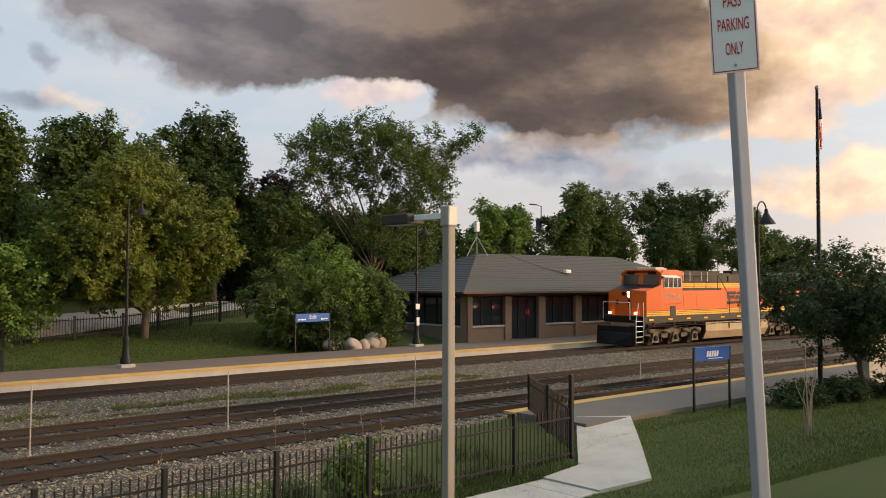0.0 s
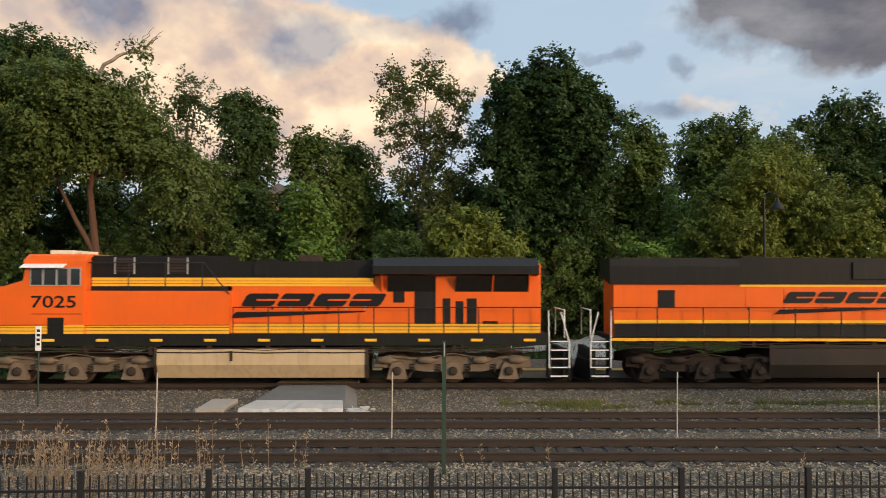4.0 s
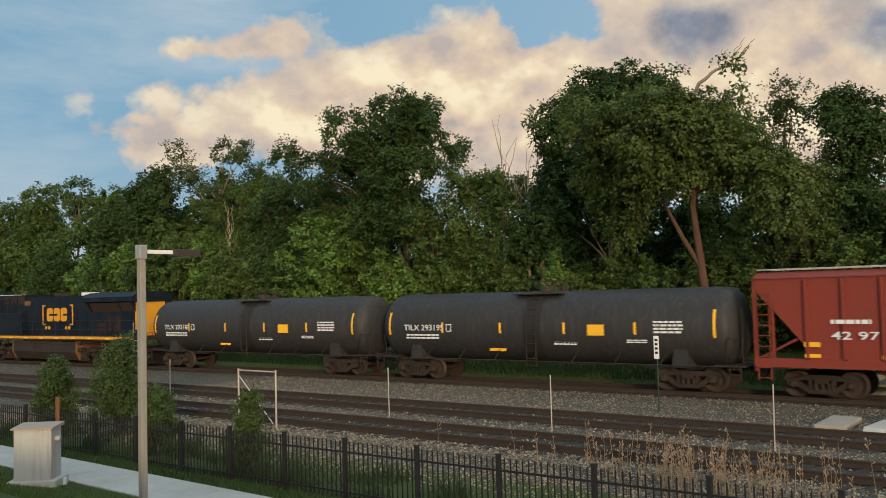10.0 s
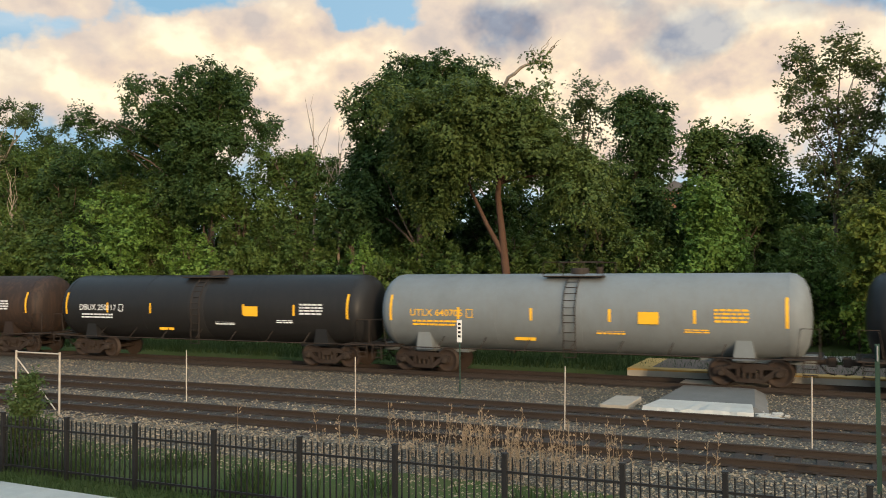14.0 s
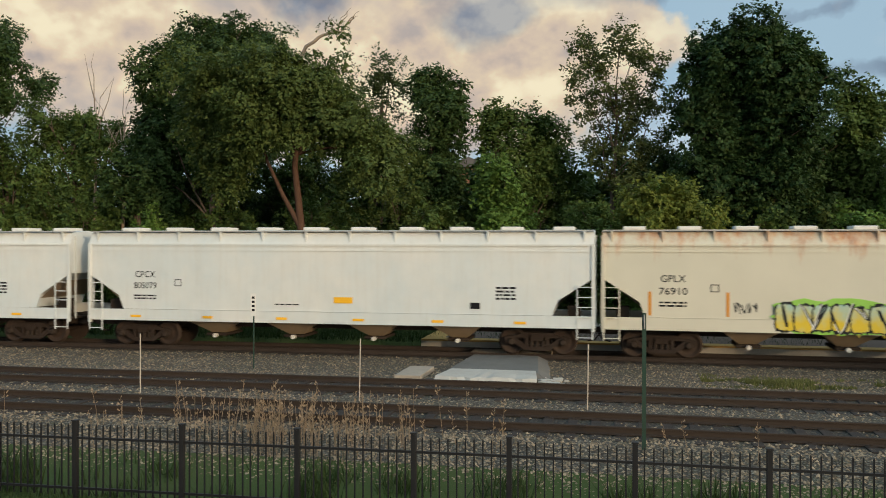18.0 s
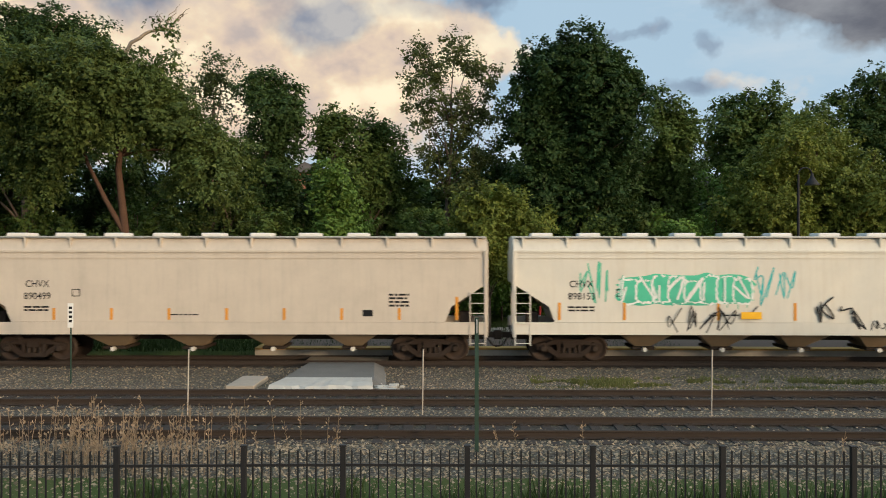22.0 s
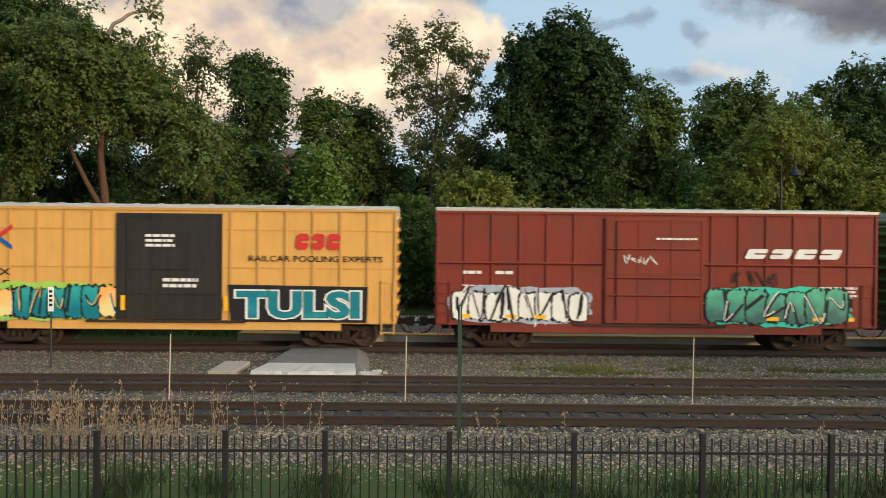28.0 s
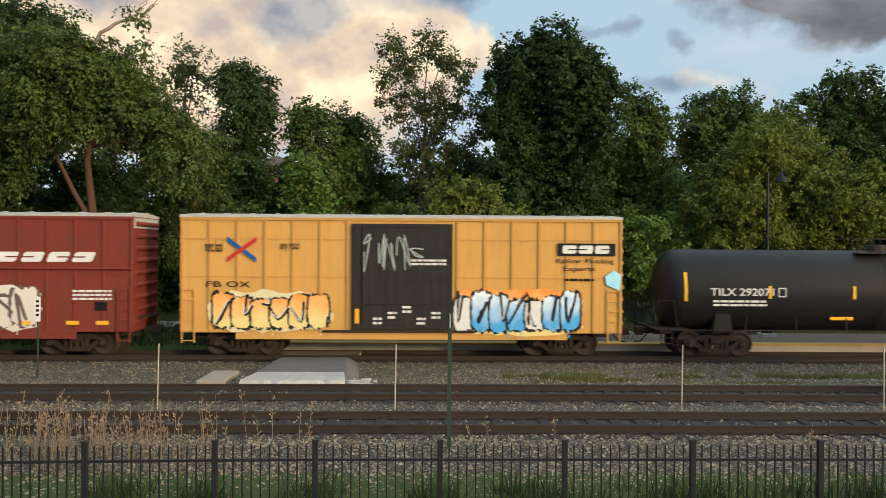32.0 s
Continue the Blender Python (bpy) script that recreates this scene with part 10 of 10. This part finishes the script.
    grey = dict(kind="blue", u=(1.0, 2.05, 4.23, 7.8, 15.18, 19.65), sill=(1.5, 1.76), cabinet=3.24, hood=4.2, tall=4.47, split=3.45, side=GREY_P, box=GREY_P, top=GREY_P, deck=TANK_DARK, edge=GOLD_P, edge_z=(1.57, 1.74), tank=TANK_DARK, truck=TRUCKM, pipe=STEEL, nose=BLUE_P, cab=BLUE_P, roof=mat("cab_roof_blue", (0.07, 0.20, 0.38), 0.5), frame=GALV, rear=GREY_P, vent=VENT_BROWN, screen=VENT_BROWN, rail=GALV, post=STEEL, lamp=GLASS,
                emblem_mat=BLUE_P, number=GOLD_P, air=mat("reservoir_grime", (0.16, 0.12, 0.09), 0.6, c2=(0.09, 0.07, 0.055), scale=2.0, grime=0.3), vents=grey_vents, grilles=(4.86, 6.2, 7.0), blocks=((8.9, 9.6, 3.75, 4.1),), visor=BLUE_P, rear_side=None, bands=[(1.76, 2.23, BLUE_P, ("hood",)), (1.76, 2.28, mat("dark_blue_grime", (0.022, 0.03, 0.05), 0.6, c2=(0.04, 0.042, 0.05), scale=1.0, grime=0.3), ("box", "cab"))])
    car, h, f, c1 = loco(102.42, 122.95, grey, "grimy grey and blue diesel locomotive with a gold nose", "435", True)
    slant_blocks(car, 109.15 - 112.685, 2.38, 3.66, 1.38, -0.985, BLUE_P, 3, 0.0, 0.14)
    part("blue_wedge", B().prism([(4.7, 2.28), (6.05, 2.28), (6.05, 3.23)], "y", -1.385, -1.374).prism([(5.2, 3.24), (6.05, 3.24), (6.05, 4.46), (5.85, 4.46)], "y", -0.975, -0.955), BLUE_P, car)
    part("nose_panel", B().add([(8.65, -1.512, 1.77), (9.28, -1.43, 1.77), (9.28, -1.43, 3.24)], [(0, 1, 2)]), GOLD_P, car)
    part("nose_front", B().add([(9.27, -1.43, 1.77), (9.64, -0.63, 1.77), (9.64, -0.63, 3.31), (9.27, -1.43, 3.24)], [(0, 1, 2, 3)]), GOLD_P, car)
    part("nose_centre", B().box(9.635, 9.65, -0.63, 0.63, 1.77, 3.31), GOLD_P, car)
    bolt = [(-0.55, 0.1), (0.28, 0.16), (0.12, 0.04), (0.72, 0.1), (0.0, -0.1), (0.14, 0.02), (-0.5, 0.0)]
    part("bolt_emblem", B().prism([(7.05 + a, 2.54 + b) for a, b in bolt], "y", -1.52, -1.512), GOLD_P, car)
    for x, z, m in ((7.6, 2.0, WHITE), (8.95, 1.9, WHITE), (2.6, 3.3, WHITE), (-1.2, 2.55, WHITE), (-0.8, 2.55, WHITE), (-0.4, 2.55, WHITE)):
        part("data_plate", B().box(x, x + 0.2, -1.52 if x > 6 else -1.0, -1.5 if x > 6 else -0.95, z, z + 0.13), m, car)
    navy = dict(grey, u=(0.9, 1.7, 3.96, 7.72, 14.73, 19.74), side=NAVY_P, box=NAVY_P, top=NAVY_P, nose=NAVY_P, cab=NAVY_P, nose_top=NAVY_P, roof=mat("cab_roof_pale", (0.55, 0.56, 0.56), 0.5), unit=NAVY_P, rear=NAVY_P, rear_end=GOLD_P, rear_side=GOLD_P, vent=mat("vent_dark_red", (0.035, 0.02, 0.018), 0.7), post=BLACK_IRON, frame=STEEL, air=None, visor=NAVY_P, emblem_mat=GOLD_P, hood=4.3, bands=[],
                vents=((15.6, 16.5, 2.3, 2.6), (15.6, 16.4, 1.95, 2.2), (16.7, 17.0, 2.0, 2.9), (17.4, 18.0, 1.95, 3.0)), grilles=(4.86, 5.8, 6.7), blocks=())
    car, h, f, c1 = loco(124.1, 144.7, navy, "dark navy diesel locomotive with a gold emblem and gold rear", "369", False)
    slant_blocks(car, 134.2 - 134.4, 2.65, 2.35, 0.9, -0.985, GOLD_P, 3, 0.0, 0.12)
    for x, s in ((-0.67, 1), (2.67, -1)):
        part("emblem_bracket", B().box(x - 0.06, x + 0.06, -0.985, -0.97, 2.42, 3.75).box(min(x, x + s * 0.3), max(x, x + s * 0.3), -0.984, -0.97, 3.66, 3.75).box(min(x, x + s * 0.3), max(x, x + s * 0.3), -0.984, -0.97, 2.42, 2.51), GOLD_P, car)
    for x in (-0.3, 0.05, 1.95, 2.3):
        part("emblem_dot", B().lathe([(-0.985, 0.12), (-0.97, 0.12)], "y", 14, (x, 0, 2.25)), GOLD_P, car)
    part("bolt_emblem", B().prism([(-7.5 + a, 2.54 + b) for a, b in bolt], "y", -1.52, -1.512), GOLD_P, car)
    part("intake_mesh", B().box(-2.9, -2.2, -0.965, -0.95, 3.75, 4.05), RUST, car)
    part("roof_box", B().cbox(2.75, 3.55, -0.4, 0.4, 4.29, 4.5, 0.03), WHITE, car)


train_locos()
train_tanks()
train_hoppers()
train_boxes()

SPEED = [18.72, 19.05, 18.93, 19.04, 18.58, 18.37, 18.45, 18.69, 18.83]   # metres a second, every four seconds


def travelled(t):
    """How far the train has run at t seconds."""
    s, k, early = 0.0, 0, 3.0 * math.exp(-t / 1.35)   # it eases off in the first seconds
    while t > 4 and k < 7:
        s += 2 * (SPEED[k] + SPEED[k + 1])
        t, k = t - 4, k + 1
    return s + SPEED[k] * t + (SPEED[k + 1] - SPEED[k]) * t * t / 8 - early


def motions():
    """The whole train rolls along the bend; each car and its wheels are keyed."""
    place = {}
    for car, s in CARS:
        place[car.name] = s
        walk(car, [(t, pose(s - travelled(t), TRAIN_Y + bend(s - travelled(t)), 0, 0, 0, lean(s - travelled(t)))) for t in [k / 4 for k in range(24)] + list(range(6, 33))])
    for w, car, r, at in WHEELS:
        s = place[car.name]
        rows = [(0.0, 0.0)]
        f0, f1 = None, None
        for k in range(1, 961):
            t = k / 30
            if -62 < s - travelled(t) < 62:
                f0 = k if f0 is None else f0
                f1 = k
        if f0 is None:
            continue
        turn0 = travelled(f0 / 30) / r
        steps = range(f0, f1 + 1)
        rows = [(k / 30, pose(*at) @ Matrix.Rotation(-(travelled(k / 30) / r - turn0), 4, "Y")) for k in steps]
        if f0 > 0:
            rows.insert(0, (0.0, rows[0][1]))
        if f1 < 960:
            rows.append((32.0, rows[-1][1]))
        walk(w, rows)


motions()
